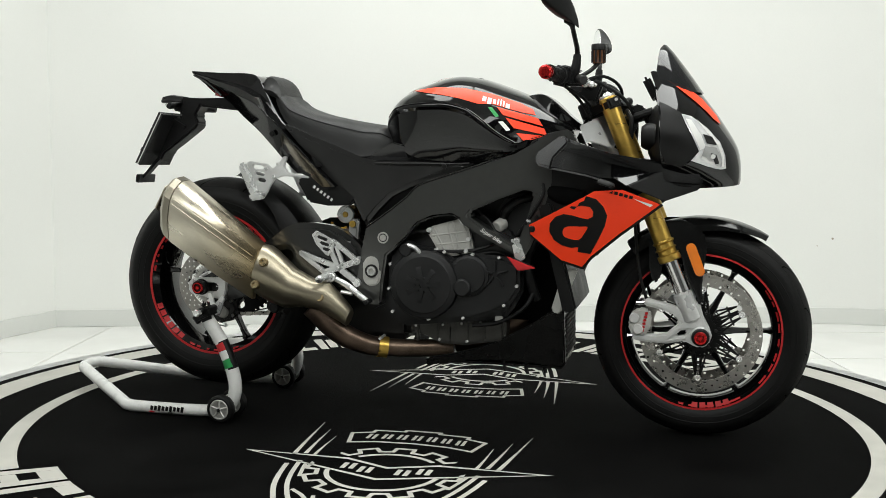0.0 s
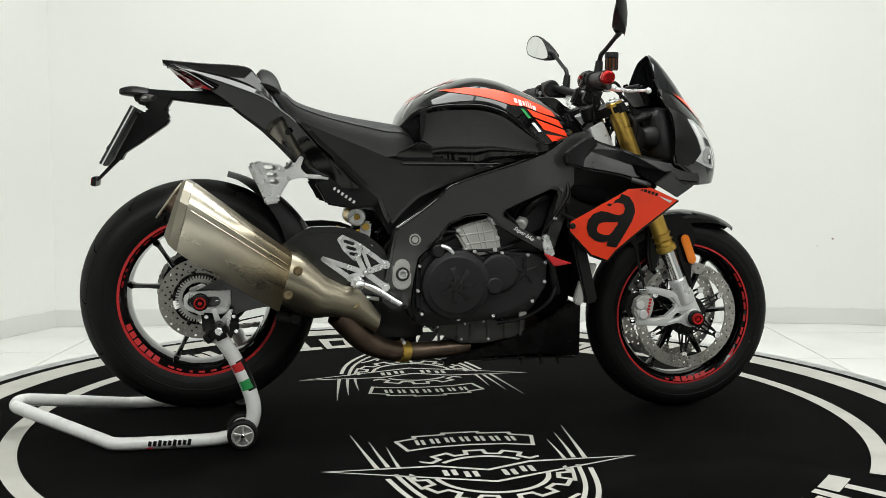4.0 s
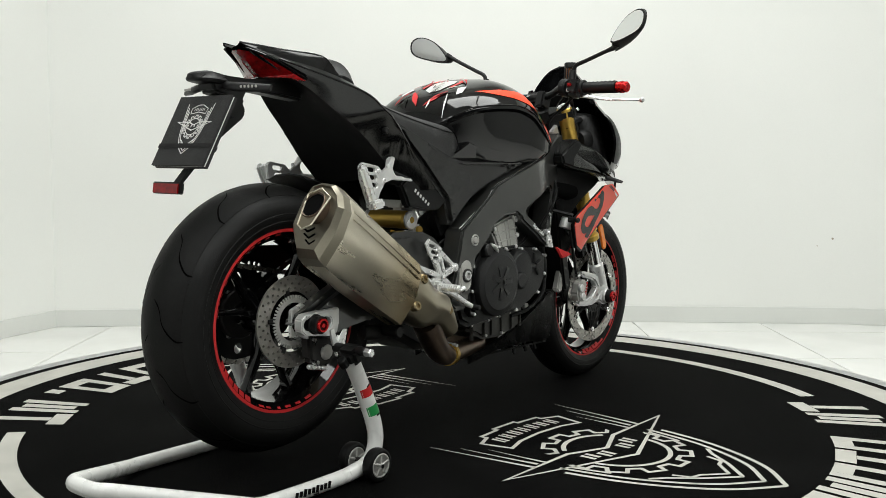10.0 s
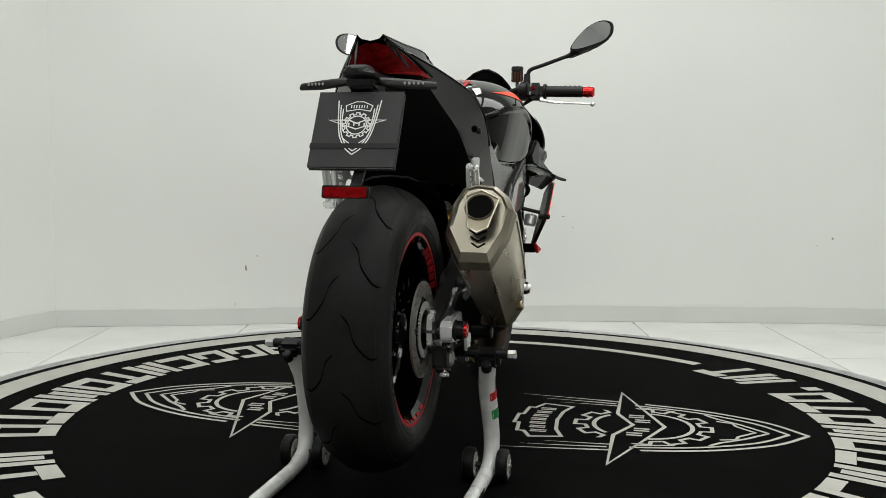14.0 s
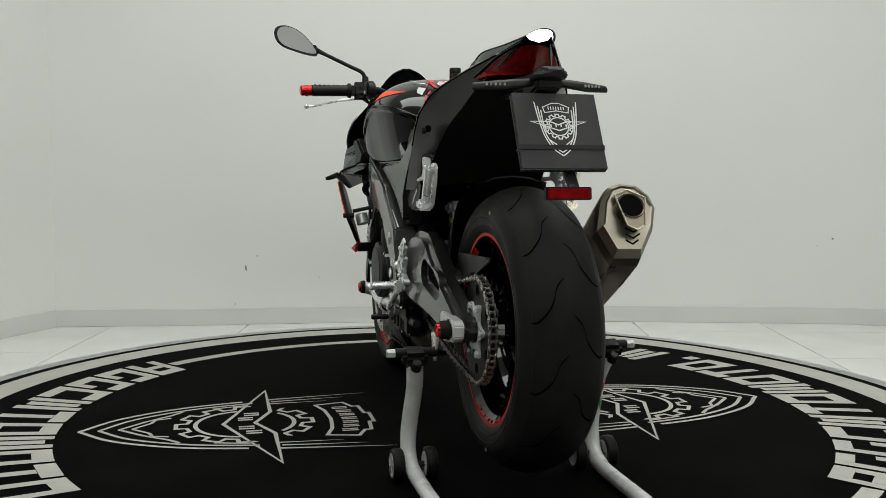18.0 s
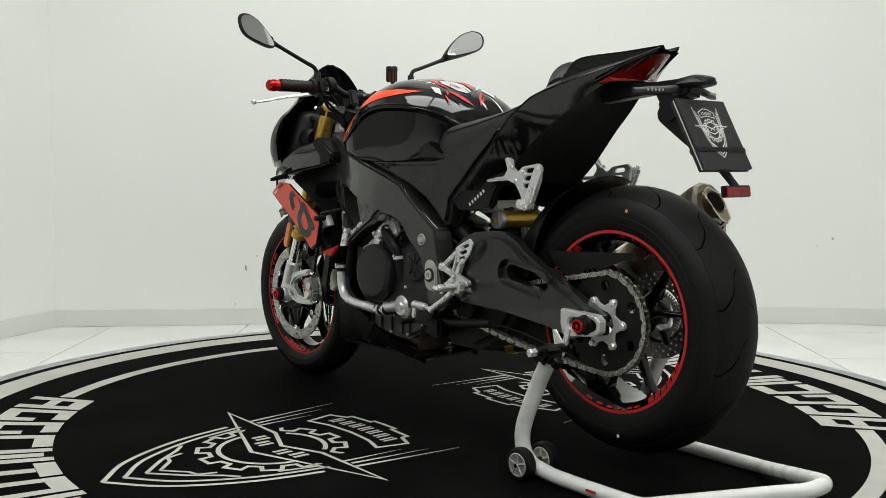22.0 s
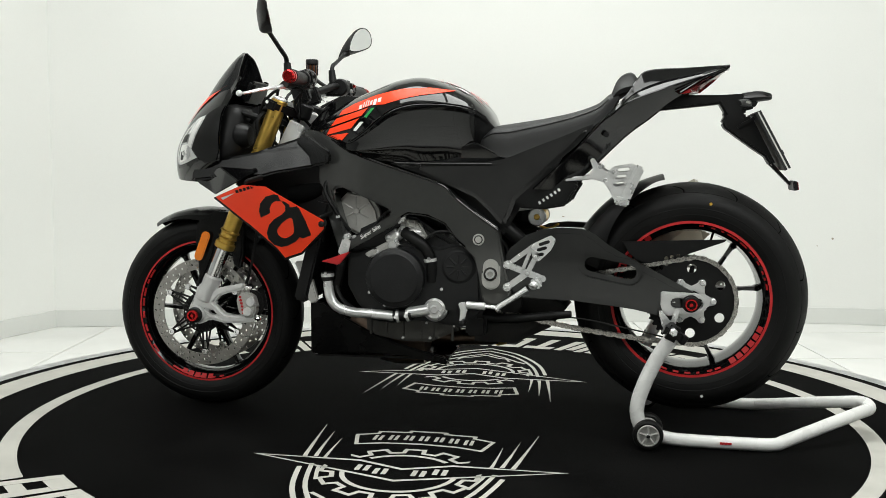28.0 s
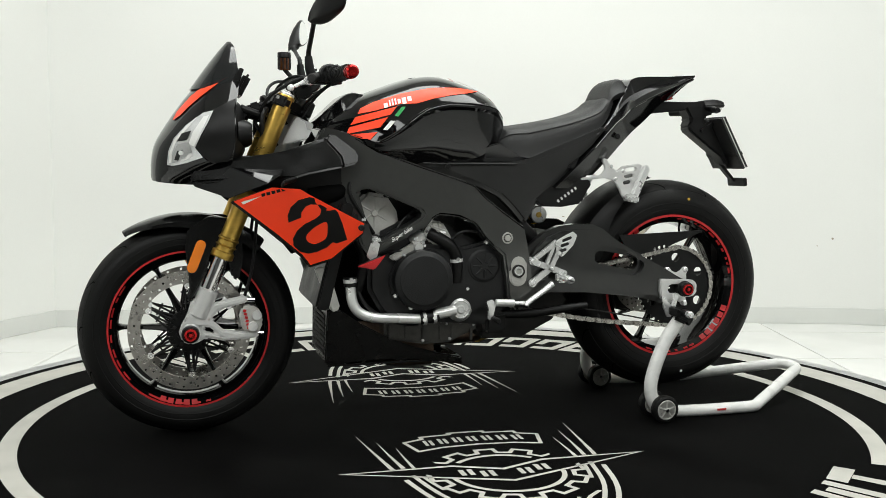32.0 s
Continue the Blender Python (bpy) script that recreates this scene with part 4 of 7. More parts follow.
def exhaust():
    # six-sided silencer: rings from the outlet to the seam
    cap = ((-.312, .645), (-.300, .590), (-.262, .524), (-.192, .524), (-.156, .588), (-.170, .655), (-.192, .692), (-.222, .702), (-.268, .698), (-.298, .676))
    # each corner of the tail ring travels to its own corner of the seam ring
    seam = ((-.300, .478), (-.293, .425), (-.258, .362), (-.218, .356), (-.185, .395), (-.180, .450), (-.190, .492), (-.215, .512), (-.258, .518), (-.292, .508))
    def ring(f, grow=1.0, dx=0.0):
        out = []
        cy = sum(p[0] for p in cap) / 10 * (1 - f) + sum(p[0] for p in seam) / 10 * f
        cz = sum(p[1] for p in cap) / 10 * (1 - f) + sum(p[1] for p in seam) / 10 * f
        for a, b in zip(cap, seam):
            y, z = a[0] * (1 - f) + b[0] * f, a[1] * (1 - f) + b[1] * f
            y, z = cy + (y - cy) * grow, cz + (z - cz) * grow
            x = (-.735 - .30 * (.615 - a[1]) * 0.9) * (1 - f) + (-.482 - .22 * (.44 - b[1])) * f + dx
            out.append(Vector((x, y, z)))
        return out
    bm = bmesh.new()
    skin(bm, [ring(.0, .97), ring(.015, 1.0), ring(.3, 1.03), ring(.65, 1.03), ring(.985, 1.0), ring(1.0, .97)])
    soften(bm, .024, 4, 18)
    sil = part("silencer", bm, TITAN, BIKE, "brushed titanium six-sided silencer with heat stains", 34)
    for q in (0, 1):
        a, b = ring(.03, 1.012), ring(.97, 1.012)
        i = 0 if q else 9
        j = i + 1 if i < 9 else 0
        f = .12 if q else .75
        part("pressed_crease", tube([a[i].lerp(a[j], f), ring(.3, 1.034)[i].lerp(ring(.3, 1.034)[j], f), ring(.65, 1.034)[i].lerp(ring(.65, 1.034)[j], f), b[i].lerp(b[j], f)], .0022, 6, 4), TITAN, sil)
    bm = bmesh.new()
    skin(bm, [ring(-.002, .995), ring(-.075, .93, .0), ring(-.115, .78, .0), ring(-.118, .70, .004)])
    soften(bm, .010, 3, 20)
    part("end_cap", bm, CAPM, sil, "titanium end cap", 20)
    d = Vector((-.81, 0.02, .58)).normalized()
    o = Vector((-.768, -.237, .661))
    part("outlet", lathe_to([(.0330, -.03), (.0330, .005), (.0315, .007), (.0290, .005), (.0285, -.004), (.0280, -.02), (0, -.02)], o, d, 28), BURNT, sil, "round sooty outlet")
    # raised shield-shaped frame round the outlet and its slits
    frame_line = [o + d * .004 + Vector((0, a, 0)) + Vector((.58, 0, .81)).normalized() * b for a, b in OUTLET_FRAME]
    part("outlet_frame", tube(frame_line + frame_line[:1], .0022, 8, 0), TITAN, sil, "bright raised outlet frame")
    bm = bmesh.new()
    skin(bm, [[q - d * .003 for q in frame_line], [q - d * .0015 for q in frame_line]])
    part("outlet_plate", bm, TITDARK, sil, "stained outlet plate")
    # flat black disc closes the outlet and paints the dark of its hollow
    part("outlet_dark", lathe_to([(.0286, -.004), (.0286, .0035), (0, .0035)], o, d, 28), FLATBLACK, sil)
    # black rods laid on the cap paint the dark inside the slits
    bm = bmesh.new()
    for k in range(4):
        z = .628 - .014 * k
        x = -.788 + .002 * k
        rod((x, -.258 + .002 * k, z), (x - .003, -.237, z - .009), .0022, 6, 0, bm)
        rod((x - .003, -.237, z - .009), (x, -.216 - .002 * k, z), .0022, 6, 0, bm)
    part("vent_slit", bm, FLATBLACK, sil)
    # tapered link from the seam to the collector
    rings = []
    for (tx, tz), (bx, bz), yc, hw in (((-.466, .519), (-.497, .384), -.238, .058), ((-.452, .516), (-.480, .373), -.237, .057), ((-.428, .500), (-.450, .357), -.235, .056), ((-.376, .450), (-.408, .341), -.229, .052), ((-.330, .426), (-.352, .344), -.224, .047),
                                       ((-.282, .412), (-.305, .331), -.210, .040), ((-.240, .362), (-.262, .306), -.198, .034), ((-.222, .337), (-.238, .290), -.193, .029)):
        def at(f, k):
            return Vector((tx + (bx - tx) * f, yc + hw * k, tz + (bz - tz) * f))
        rings.append([at(0, .25), at(0, -.35), at(.10, -.68), at(.36, -.98), at(.60, -1.0), at(.86, -.66), at(1, -.3), at(1, .3), at(.75, .9), at(.35, .95)])
    bm = bmesh.new()
    skin(bm, rings)
    part("link_pipe_shield", bm, TITDARK, BIKE, "heat-stained titanium link pipe shield", 50)
    for p in ((-.452, -.288, .474), (-.300, -.246, .376), (-.478, -.288, .410)):
        part("shield_bolt", lathe_to([(0, .002), (.005, .002), (.006, .006), (.011, .006), (.013, .003), (.013, -.012)], Vector(p), Vector((0, -1, .25)).normalized(), 16), TITAN, BIKE)
    part("link_pipe", tube([(-.34, -.20, .345), (-.27, -.178, .270), (-.20, -.150, .232), (-.13, -.120, .219), (-.03, -.095, .218), (.05, -.08, .222)], [.036, .034, .030, .026, .026, .026], 18), BURNT, BIKE, "burnt steel exhaust pipe")
    part("pipe_clamp", tube([(-.163, -.135, .223), (-.138, -.124, .219)], .031, 18, 0), GOLD, BIKE, "golden pipe clamp")
    part("clamp_screw", rod((-.150, -.158, .250), (-.150, -.112, .252), .005, 8), ALU, BIKE)
    part("collector", tube([(.05, .0, .225), (.16, 0, .235), (.27, 0, .30)], [.055, .06, .05], 16, 4, flat=1.5), BURNT, BIKE, "burnt exhaust collector under the engine")


def lathe_to(profile, o, d, seg):
    bm = lathe(profile, (0, 0, 0), seg, axis="z")
    m = Matrix.Translation(o) @ Vector((0, 0, 1)).rotation_difference(d).to_matrix().to_4x4()
    bmesh.ops.transform(bm, matrix=m, verts=bm.verts)
    return bm


exhaust()


# ---- front end ----
def along(a, b, f):
    return tuple(a[i] + (b[i] - a[i]) * f for i in range(3))


def front_end():
    for s in (-1, 1):
        top, low = (.478, s * .100, .935), (.703, s * .104, .385)
        fk = part("fork_tube", rod(top, along(top, low, .80), .0250, 24, .003), GOLD, BIKE, "gold anodised fork tube")
        part("fork_cap", rod(along(top, low, -.012), along(top, low, .015), .022, 20, .003), ALU, fk)
        part("fork_cap_nut", rod(along(top, low, -.022), along(top, low, -.01), .010, 6, .002), ALU, fk)
        for f0, f1, r in ((.70, .715, .0295), (.735, .745, .030), (.765, .80, .031)):
            part("fork_collar", rod(along(top, low, f0), along(top, low, f1), r, 24, .003), GOLD, fk)
        part("fork_leg", rod(along(top, low, .79), along(top, low, 1.02), .0215, 24), CHROME, BIKE, "chromed fork leg")
        foot = ((.687, .372), (.712, .392), (.738, .384), (.748, .350), (.765, .318), (.772, .296), (.764, .272), (.742, .262), (.722, .268), (.700, .280), (.655, .270), (.600, .272), (.566, .276), (.556, .286), (.566, .296), (.620, .294), (.655, .300), (.688, .330), (.668, .352), (.640, .362), (.596, .372), (.584, .384), (.594, .393), (.640, .383))
        hole = ((.690, .308), (.672, .290), (.700, .296), (.712, .310))
        ft = part("fork_foot", flip(plate(foot, .092, .120, (hole,), .006), s), SILVER, BIKE, "cast silver fork foot")
        part("foot_barrel", rod((.690, s * .105, .412), (.722, s * .105, .335), .0265, 20, .005), SILVER, ft)
        part("axle_boss", flip(lathe([(.0, .134), (.020, .134), (.024, .130), (.027, .120), (.027, .080)], (FW[0], 0, FW[2]), 24), s), SILVER, ft)
        part("axle_bush", flip(lathe([(.017, .146), (.022, .144), (.024, .136), (.024, .128)], (FW[0], 0, FW[2]), 24), s), MATTE, ft)
        part("axle_slider", flip(lathe([(0, .152), (.005, .152), (.006, .146), (.010, .146), (.011, .152), (.016, .152), (.0175, .148), (.0175, .13)], (FW[0], 0, FW[2]), 24), s), REDM, ft, "red anodised axle slider")
        # radial caliper with four pots
        cal = ((.548, .318), (.558, .352), (.578, .366), (.606, .362), (.613, .340), (.606, .306), (.592, .290), (.562, .288))
        ca = part("brake_caliper", flip(plate(cal, .092, .126, (), .006), s), GREYHEAD, BIKE, "silver four-pot radial brake caliper")
        part("caliper_inner", flip(plate(cal, .044, .064, (), .005), s), DARK, ca)
        for x, z in ((.566, .338), (.577, .308)):
            part("piston_cover", flip(lathe([(0, .1315), (.012, .1315), (.014, .129), (.014, .12)], (x, 0, z), 18), s), SILVER, ca)
        bm = bmesh.new()
        for k in range(6):
            box((.5905 + .0020 * k - .002, s * .1288, .305 + .0095 * k), (.008, .001, .0065), 0, (0, -12, 0), bm)
        part("sign_bar", bm, REDTAPE, ca, "red bars on the caliper")
        for z, x in ((.285, .575), (.378, .598)):
            part("caliper_bolt", flip(rod((x - .03, .105, z), (x + .012, .105, z + .002), .0065, 10, .002), s), CHROME, ca)
        # brake disc: ring, carrier arms and bobbins
        y = s * .0655
        dc = part("brake_disc", drilled_ring(FW, .131, .164, y - .0025, y + .0025, (.1375, .1475, .1575), 26, .0036), DISC, FRONT, "drilled steel front brake disc")
        for i in range(6):
            a = radians(28 + 60 * i)
            def on(r, d):
                return (FW[0] + r * math.cos(a + d), FW[2] + r * math.sin(a + d))
            part("disc_tab", plate((on(.134, -.10), on(.119, -.075), on(.113, 0), on(.119, .075), on(.134, .10)), y - .0024, y + .0024, (), .0006), DISC, dc)
            for d0, d1 in ((-.42, -.05), (.42, .05), (-.12, -.055), (.12, .055)):
                p, q = on(.052, d0), on(.117, d1)
                part("disc_arm", rod((p[0], y, p[1]), (q[0], y, q[1]), .0030, 6), MATTE, dc)
            p, q = on(.092, -.20), on(.092, .20)
            part("disc_arm", rod((p[0], y, p[1]), (q[0], y, q[1]), .0026, 6), MATTE, dc)
            b = on(.1225, 0)
            part("disc_bobbin", flip(lathe([(0, .0715), (.0035, .0715), (.0045, .0735), (.0085, .0735), (.0095, .0715), (.0095, .058), (0, .058)], (b[0], 0, b[1]), 16), s), CHROME, dc)
        # slotted sensor ring beside the hub
        slots = [[(FW[0] + r * math.cos(q + e), FW[2] + r * math.sin(q + e)) for r, e in ((.0475, -.05), (.0575, -.042), (.0575, .042), (.0475, .05))] for q in (2 * math.pi * i / 28 for i in range(28))]
        part("sensor_ring", flip(plate(circle((FW[0], FW[2]), .0615, 48), .0745, .0765, (circle((FW[0], FW[2]), .036, 24), *slots)), s), MATTE, dc)
        for i in range(5):
            a = radians(15 + 72 * i)
            part("disc_bolt", flip(rod((FW[0] + .042 * math.cos(a), .0745, FW[2] + .042 * math.sin(a)), (FW[0] + .042 * math.cos(a), .0805, FW[2] + .042 * math.sin(a)), .0052, 8, .0012), s), DARK, dc)
        part("disc_carrier", flip(lathe([(.030, .058), (.052, .058), (.056, .062), (.056, .069), (.050, .071), (.030, .071)], (FW[0], 0, FW[2]), 36, closed=True), s), MATTE, dc)
        # amber side reflector on the mudguard stay
        bm = plate(slot((.711, .532), (.735, .470), .0135, 6), .108, .116, bev=.003)
        part("side_reflector", flip(bm, s), ORANGE, BIKE, "amber side reflector")
        # mudguard stay over the leg
        bm = plate(((.600, .588), (.640, .604), (.690, .606), (.745, .575), (.752, .520), (.745, .470), (.742, .413), (.752, .385), (.738, .380), (.712, .429), (.695, .470), (.688, .500), (.678, .520), (.640, .500), (.630, .440), (.612, .430), (.600, .480)), .070, .100, (), .006, lambda x, z: -.06 * max(0, z - .52))
        part("mudguard_stay", flip(bm, s), SHOULDER, BIKE, "satin black mudguard side")
        # brake hose
        part("brake_hose", tube([(.600, s * .085, .372), (.575, s * .085, .46), (.560, s * .07, .58), (.545, s * .05, .70), (.520, s * .03, .84)], .0045, 8), MATTE, BIKE)
    prof = [(.278, -.079), (.298, -.078), (.311, -.068), (.318, -.045), (.321, 0), (.318, .045), (.311, .068), (.298, .078), (.278, .079), (.280, .075), (.305, .066), (.3135, .043), (.3165, 0), (.3135, -.043), (.305, -.066), (.280, -.075)]
    bm = lathe(prof, FW, 30, closed=True, a0=57, a1=130)
    for v in bm.verts:
        a = math.degrees(math.atan2(v.co.z - FW[2], v.co.x - FW[0]))
        r = math.hypot(v.co.z - FW[2], v.co.x - FW[0])
        if r < .304:
            k = (.304 + (r - .304) * min(1.0, max(0.0, (a - 60) / 35))) / r
            v.co.x, v.co.z = FW[0] + (v.co.x - FW[0]) * k, FW[2] + (v.co.z - FW[2]) * k
        v.co.y *= min(1.0, .35 + .045 * max(0, a - 57))
    part("front_mudguard", bm, SHOULDER, BIKE, "satin black front mudguard")
    # yokes, stem and steering head
    for f in (.035, .34):
        c = along((.478, 0, .935), (.703, 0, .385), f)
        bm = plate(((c[0] - .075, -.05), (c[0] - .04, -.095), (c[0], -.135), (c[0] + .032, -.125), (c[0] + .035, 0), (c[0] + .032, .125), (c[0], .135), (c[0] - .04, .095), (c[0] - .075, .05)), c[2] - .014, c[2] + .014, (), .005, plane="xy")
        bmesh.ops.transform(bm, matrix=Matrix.Translation(c) @ pose(0, 0, 0, 0, -22, 0) @ Matrix.Translation([-v for v in c]), verts=bm.verts)
        part("fork_yoke", bm, MATTE, BIKE, "black fork yoke")
    part("steering_head", rod((.425, 0, .91), (.49, 0, .75), .034, 20, .004), SILVER, BIKE)
    for s in (-1, 1):
        # bright cast horn of the frame beside the fork
        bm = panel([(.404, s * .106, .858), (.450, s * .094, .880), (.468, s * .090, .850), (.492, s * .088, .800), (.422, s * .108, .818)], .016, .003)
        part("frame_horn", bm, SILVER, BIKE, "bare silver frame casting beside the fork")
        part("horn_plate", panel([(.442, s * .088, .868), (.455, s * .085, .868), (.474, s * .084, .812), (.458, s * .087, .806)], .008), MATTE, BIKE)
        # frame side behind the yoke
        part("head_cover", rod((.415, s * .05, .925), (.432, s * .05, .885), .026, 14, .004), MATTE, BIKE)


front_end()


def cockpit():
    bar = [(.352, -.365, .984), (.362, -.24, .987), (.385, -.155, .992), (.415, -.095, .975), (.428, -.055, .968), (.428, .055, .968), (.415, .095, .975), (.385, .155, .990), (.364, .24, .985), (.356, .365, .981)]
    part("handlebar", tube(bar, .0115, 14, 5), MATTE, BIKE, "black tapered handlebar")
    for y in (-.05, .05):
        part("bar_clamp", box((.430, y, .955), (.05, .032, .055), .006, (0, 20, 0)), MATTE, BIKE)
    part("ignition_switch", rod((.45, 0, .955), (.448, 0, .985), .019, 16, .003), DARK, BIKE)
    part("instrument_panel", box((.592, 0, .962), (.022, .125, .070), .008, (0, -28, 0)), MATTE, BIKE, "black instrument panel")
    part("screen_bracket", tube([(.50, -.08, .90), (.53, 0, .93), (.50, .08, .90)], .012, 8), MATTE, BIKE)
    for s in (-1, 1):
        z0 = .984 if s < 0 else .982
        gr = part("grip", tube([(.363, s * .245, z0 + .002), (.353, s * .362, z0 - .001)], .0178, 18, 0), MATTE, BIKE, "black rubber grip")
        for k in range(7):
            y = .262 + k * .015
            part("grip_rib", flip(lathe([(.0178, y - .003), (.0186, y), (.0178, y + .003)], (.3645 - .085 * (y - .245), 0, z0 + .0015), 18), s), MATTE, gr)
        part("bar_end", rod((.353, s * .362, z0 - .001), (.350, s * .400, z0 - .002), .0165, 18, .004), REDM, BIKE, "red anodised bar end")
        part("bar_end_ring", rod((.3518, s * .376, z0 - .0015), (.3512, s * .384, z0 - .0015), .0180, 18), REDM, BIKE)
        part("grip_flange", rod((.364, s * .236, z0 + .002), (.3635, s * .246, z0 + .002), .024, 18, .002), MATTE, BIKE)
        sw = part("switch_cluster", box((.366, s * .210, z0 + .002), (.052, .050, .052), .012, (0, 12, 0)), MATTE, BIKE, "black switch cluster")
        part("switch_key", box((.338, s * .205, z0 + .012), (.008, .014, .010), .002), REDM if s < 0 else DARK, sw)
        part("switch_key", box((.338, s * .216, z0 - .008), (.006, .010, .010), .002), DARK, sw)
        part("switch_key", box((.345, s * .196, z0 - .004), (.010, .008, .012), .002), SILVER, sw)
        part("throttle_drum", rod((.374, s * .158, .990), (.370, s * .185, .989), .028, 18, .004), MATTE, BIKE)
        # lever on its perch
        tip = (.464, s * .387, .950) if s < 0 else (.499, s * .365, .938)
        part("lever_perch", box((.398, s * .165, .978), (.055, .035, .032), .007, (0, 0, -20 * s)), MATTE, BIKE)
        lv = part("brake_lever" if s < 0 else "clutch_lever", tube([(.420, s * .170, .972), (.445, s * .215, .964), (.462, s * .27, .956), (tip[0] - .006, s * .335, tip[2] + .003), tip], [.0075, .0072, .0055, .0045, .0045], 10, 5, flat=.7), ALU, BIKE, "polished aluminium lever")
        bm = bmesh.new()
        bmesh.ops.create_uvsphere(bm, u_segments=12, v_segments=8, radius=.0085)
        bmesh.ops.translate(bm, verts=bm.verts, vec=tip)
        part("lever_ball", bm, ALU, lv)
        part("lever_adjuster", rod((.428, s * .158, .972), (.428, s * .186, .969), .012, 12, .002), ALU, lv)
        # mirror: foot, stalk, shell and glass
        g = Vector((.372, -.382, 1.159)) if s < 0 else Vector((.404, .402, 1.140))
        base = Vector((.400, -.176, 1.010)) if s < 0 else Vector((.425, .178, 1.000))
        part("mirror_foot", tube([base - Vector((.012, 0, .035)), base, base + Vector((.004, 0, .035))], [.013, .013, .010], 12, 3), MATTE, BIKE)
        u = Vector((0.0, s * .97, .24)).normalized()
        fwd = Vector((-.92, -s * (.36 if s < 0 else .31), .19)).normalized()
        u = (u - fwd * u.dot(fwd)).normalized()
        v = fwd.cross(u) * (1 if fwd.cross(u).z > 0 else -1)
        neck = Vector((.405, -.318, 1.106)) if s < 0 else Vector((.434, .335, 1.116))
        knee = base + Vector((.004, s * .012, .050))
        mir = part("mirror", tube([base + Vector((.004, 0, .030)), knee, knee + (neck - knee) * .25, knee + (neck - knee) * .8, neck, neck + (g - neck) * .2], [.0068, .0066, .0062, .0060, .0085, .014], 12, 4), MATTE, BIKE, "black mirror on a bent stalk")
        shape = spline([(.080, .004), (.072, .024), (.044, .037), (0, .034), (-.046, .012), (-.074, -.014), (-.050, -.027), (0, -.033), (.046, -.033), (.070, -.020)], 4, True)
        rings = []
        for f, k, off in ((1.0, .16, .016), (.80, .30, .020), (.55, .55, .020), (.28, .82, .015), (.06, 1.0, .007), (0, 1.03, .002), (0, 1.0, -.003), (0, .93, -.003)):
            rings.append([g + (neck - g) * f - fwd * off + u * p[0] * k + v * p[1] * k for p in shape])
        bm = bmesh.new()
        skin(bm, rings)
        part("mirror_shell", bm, MATTE, mir, "black mirror shell", 40)
        bm = bmesh.new()
        skin(bm, [[g + fwd * d + u * (p[0] * .92) + v * (p[1] * .92) for p in shape] for d in (.0018, .0042)])
        part("mirror_glass", bm, MIRROR, mir, "mirror glass")
    # brake fluid cup on the right bar
    cup = part("fluid_cup", lathe([(0, -.027), (.0155, -.027), (.0172, -.024), (.0172, .008), (0, .008)], (.456, -.136, 1.050), 24, axis="z"), PETROL, BIKE, "brown brake fluid cup with a black lid")
    part("cup_lid", lathe([(.0185, .008), (.0198, .010), (.0198, .022), (.018, .025), (0, .025)], (.456, -.136, 1.050), 24, axis="z"), MATTE, cup)
    bm = bmesh.new()
    for k in range(10):
        a = 2 * math.pi * k / 10
        rod((.456 + .0178 * math.cos(a), -.136 + .0178 * math.sin(a), 1.026), (.456 + .0178 * math.cos(a), -.136 + .0178 * math.sin(a), 1.058), .0020, 5, 0, bm)
    part("cup_rib", bm, MATTE, cup)
    part("cup_bracket", tube([(.456, -.136, 1.026), (.436, -.140, 1.006), (.410, -.155, .988)], .006, 8, 4), DARK, BIKE)
    # cables looping round the bar
    for path in (([(.395, .165, .965), (.46, .12, .985), (.505, .05, .94), (.47, .03, .86)], [(.395, -.165, .965), (.47, -.13, .99), (.515, -.06, .95), (.48, -.02, .86)],
                              [(.372, -.19, .962), (.42, -.14, .93), (.43, -.06, .90), (.40, -.02, .85)], [(.372, .19, .962), (.42, .14, .925), (.43, .06, .895), (.40, .02, .85)])):
        part("cable", tube(path, .0045, 8), MATTE, BIKE)


    # master cylinders, clamps and wiring round the fork head
    for s in (-1, 1):
        mc = part("master_cylinder", rod((.395, s * .150, .985), (.425, s * .205, .975), .013, 14, .003), DARK, BIKE, "dark brake master cylinder" if s < 0 else "dark clutch perch")
        part("banjo_bolt", rod((.400, s * .138, .990), (.388, s * .132, .992), .008, 6, .001), ALU, mc)
        part("perch_clamp", rod((.372, s * .172, .972), (.372, s * .172, 1.006), .006, 8, .001), SILVER, BIKE)
        part("perch_screw", rod((.412, s * .176, .996), (.412, s * .176, 1.004), .0055, 6, .001), CHROME, BIKE)
        for k, path in enumerate(([(.405, s * .140, .985), (.455, s * .135, .975), (.525, s * .105, .930), (.548, s * .08, .87), (.50, s * .06, .80)],
                                  [(.375, s * .20, .962), (.405, s * .14, .930), (.425, s * .08, .89), (.455, s * .05, .82)],
                                  [(.53, s * .09, .90), (.545, s * .11, .87), (.54, s * .10, .80), (.52, s * .08, .76)],
                                  [(.50, s * .06, .92), (.56, s * .07, .905), (.585, s * .06, .87)])):
            part("cable", tube(path, (.0048, .0042, .007, .0055)[k], 8, 5), MATTE, BIKE)
        part("connector", box((.560, s * .07, .900), (.026, .020, .034), .004, (0, 15, 0)), MATTE, BIKE)
        part("yoke_bolt", rod((.505, s * .132, .93), (.505, s * .138, .928), .006, 6, .001), CHROME, BIKE)
    part("yoke_nut", rod((.437, 0, .965), (.433, 0, .978), .018, 6, .002), ALU, BIKE)


cockpit()


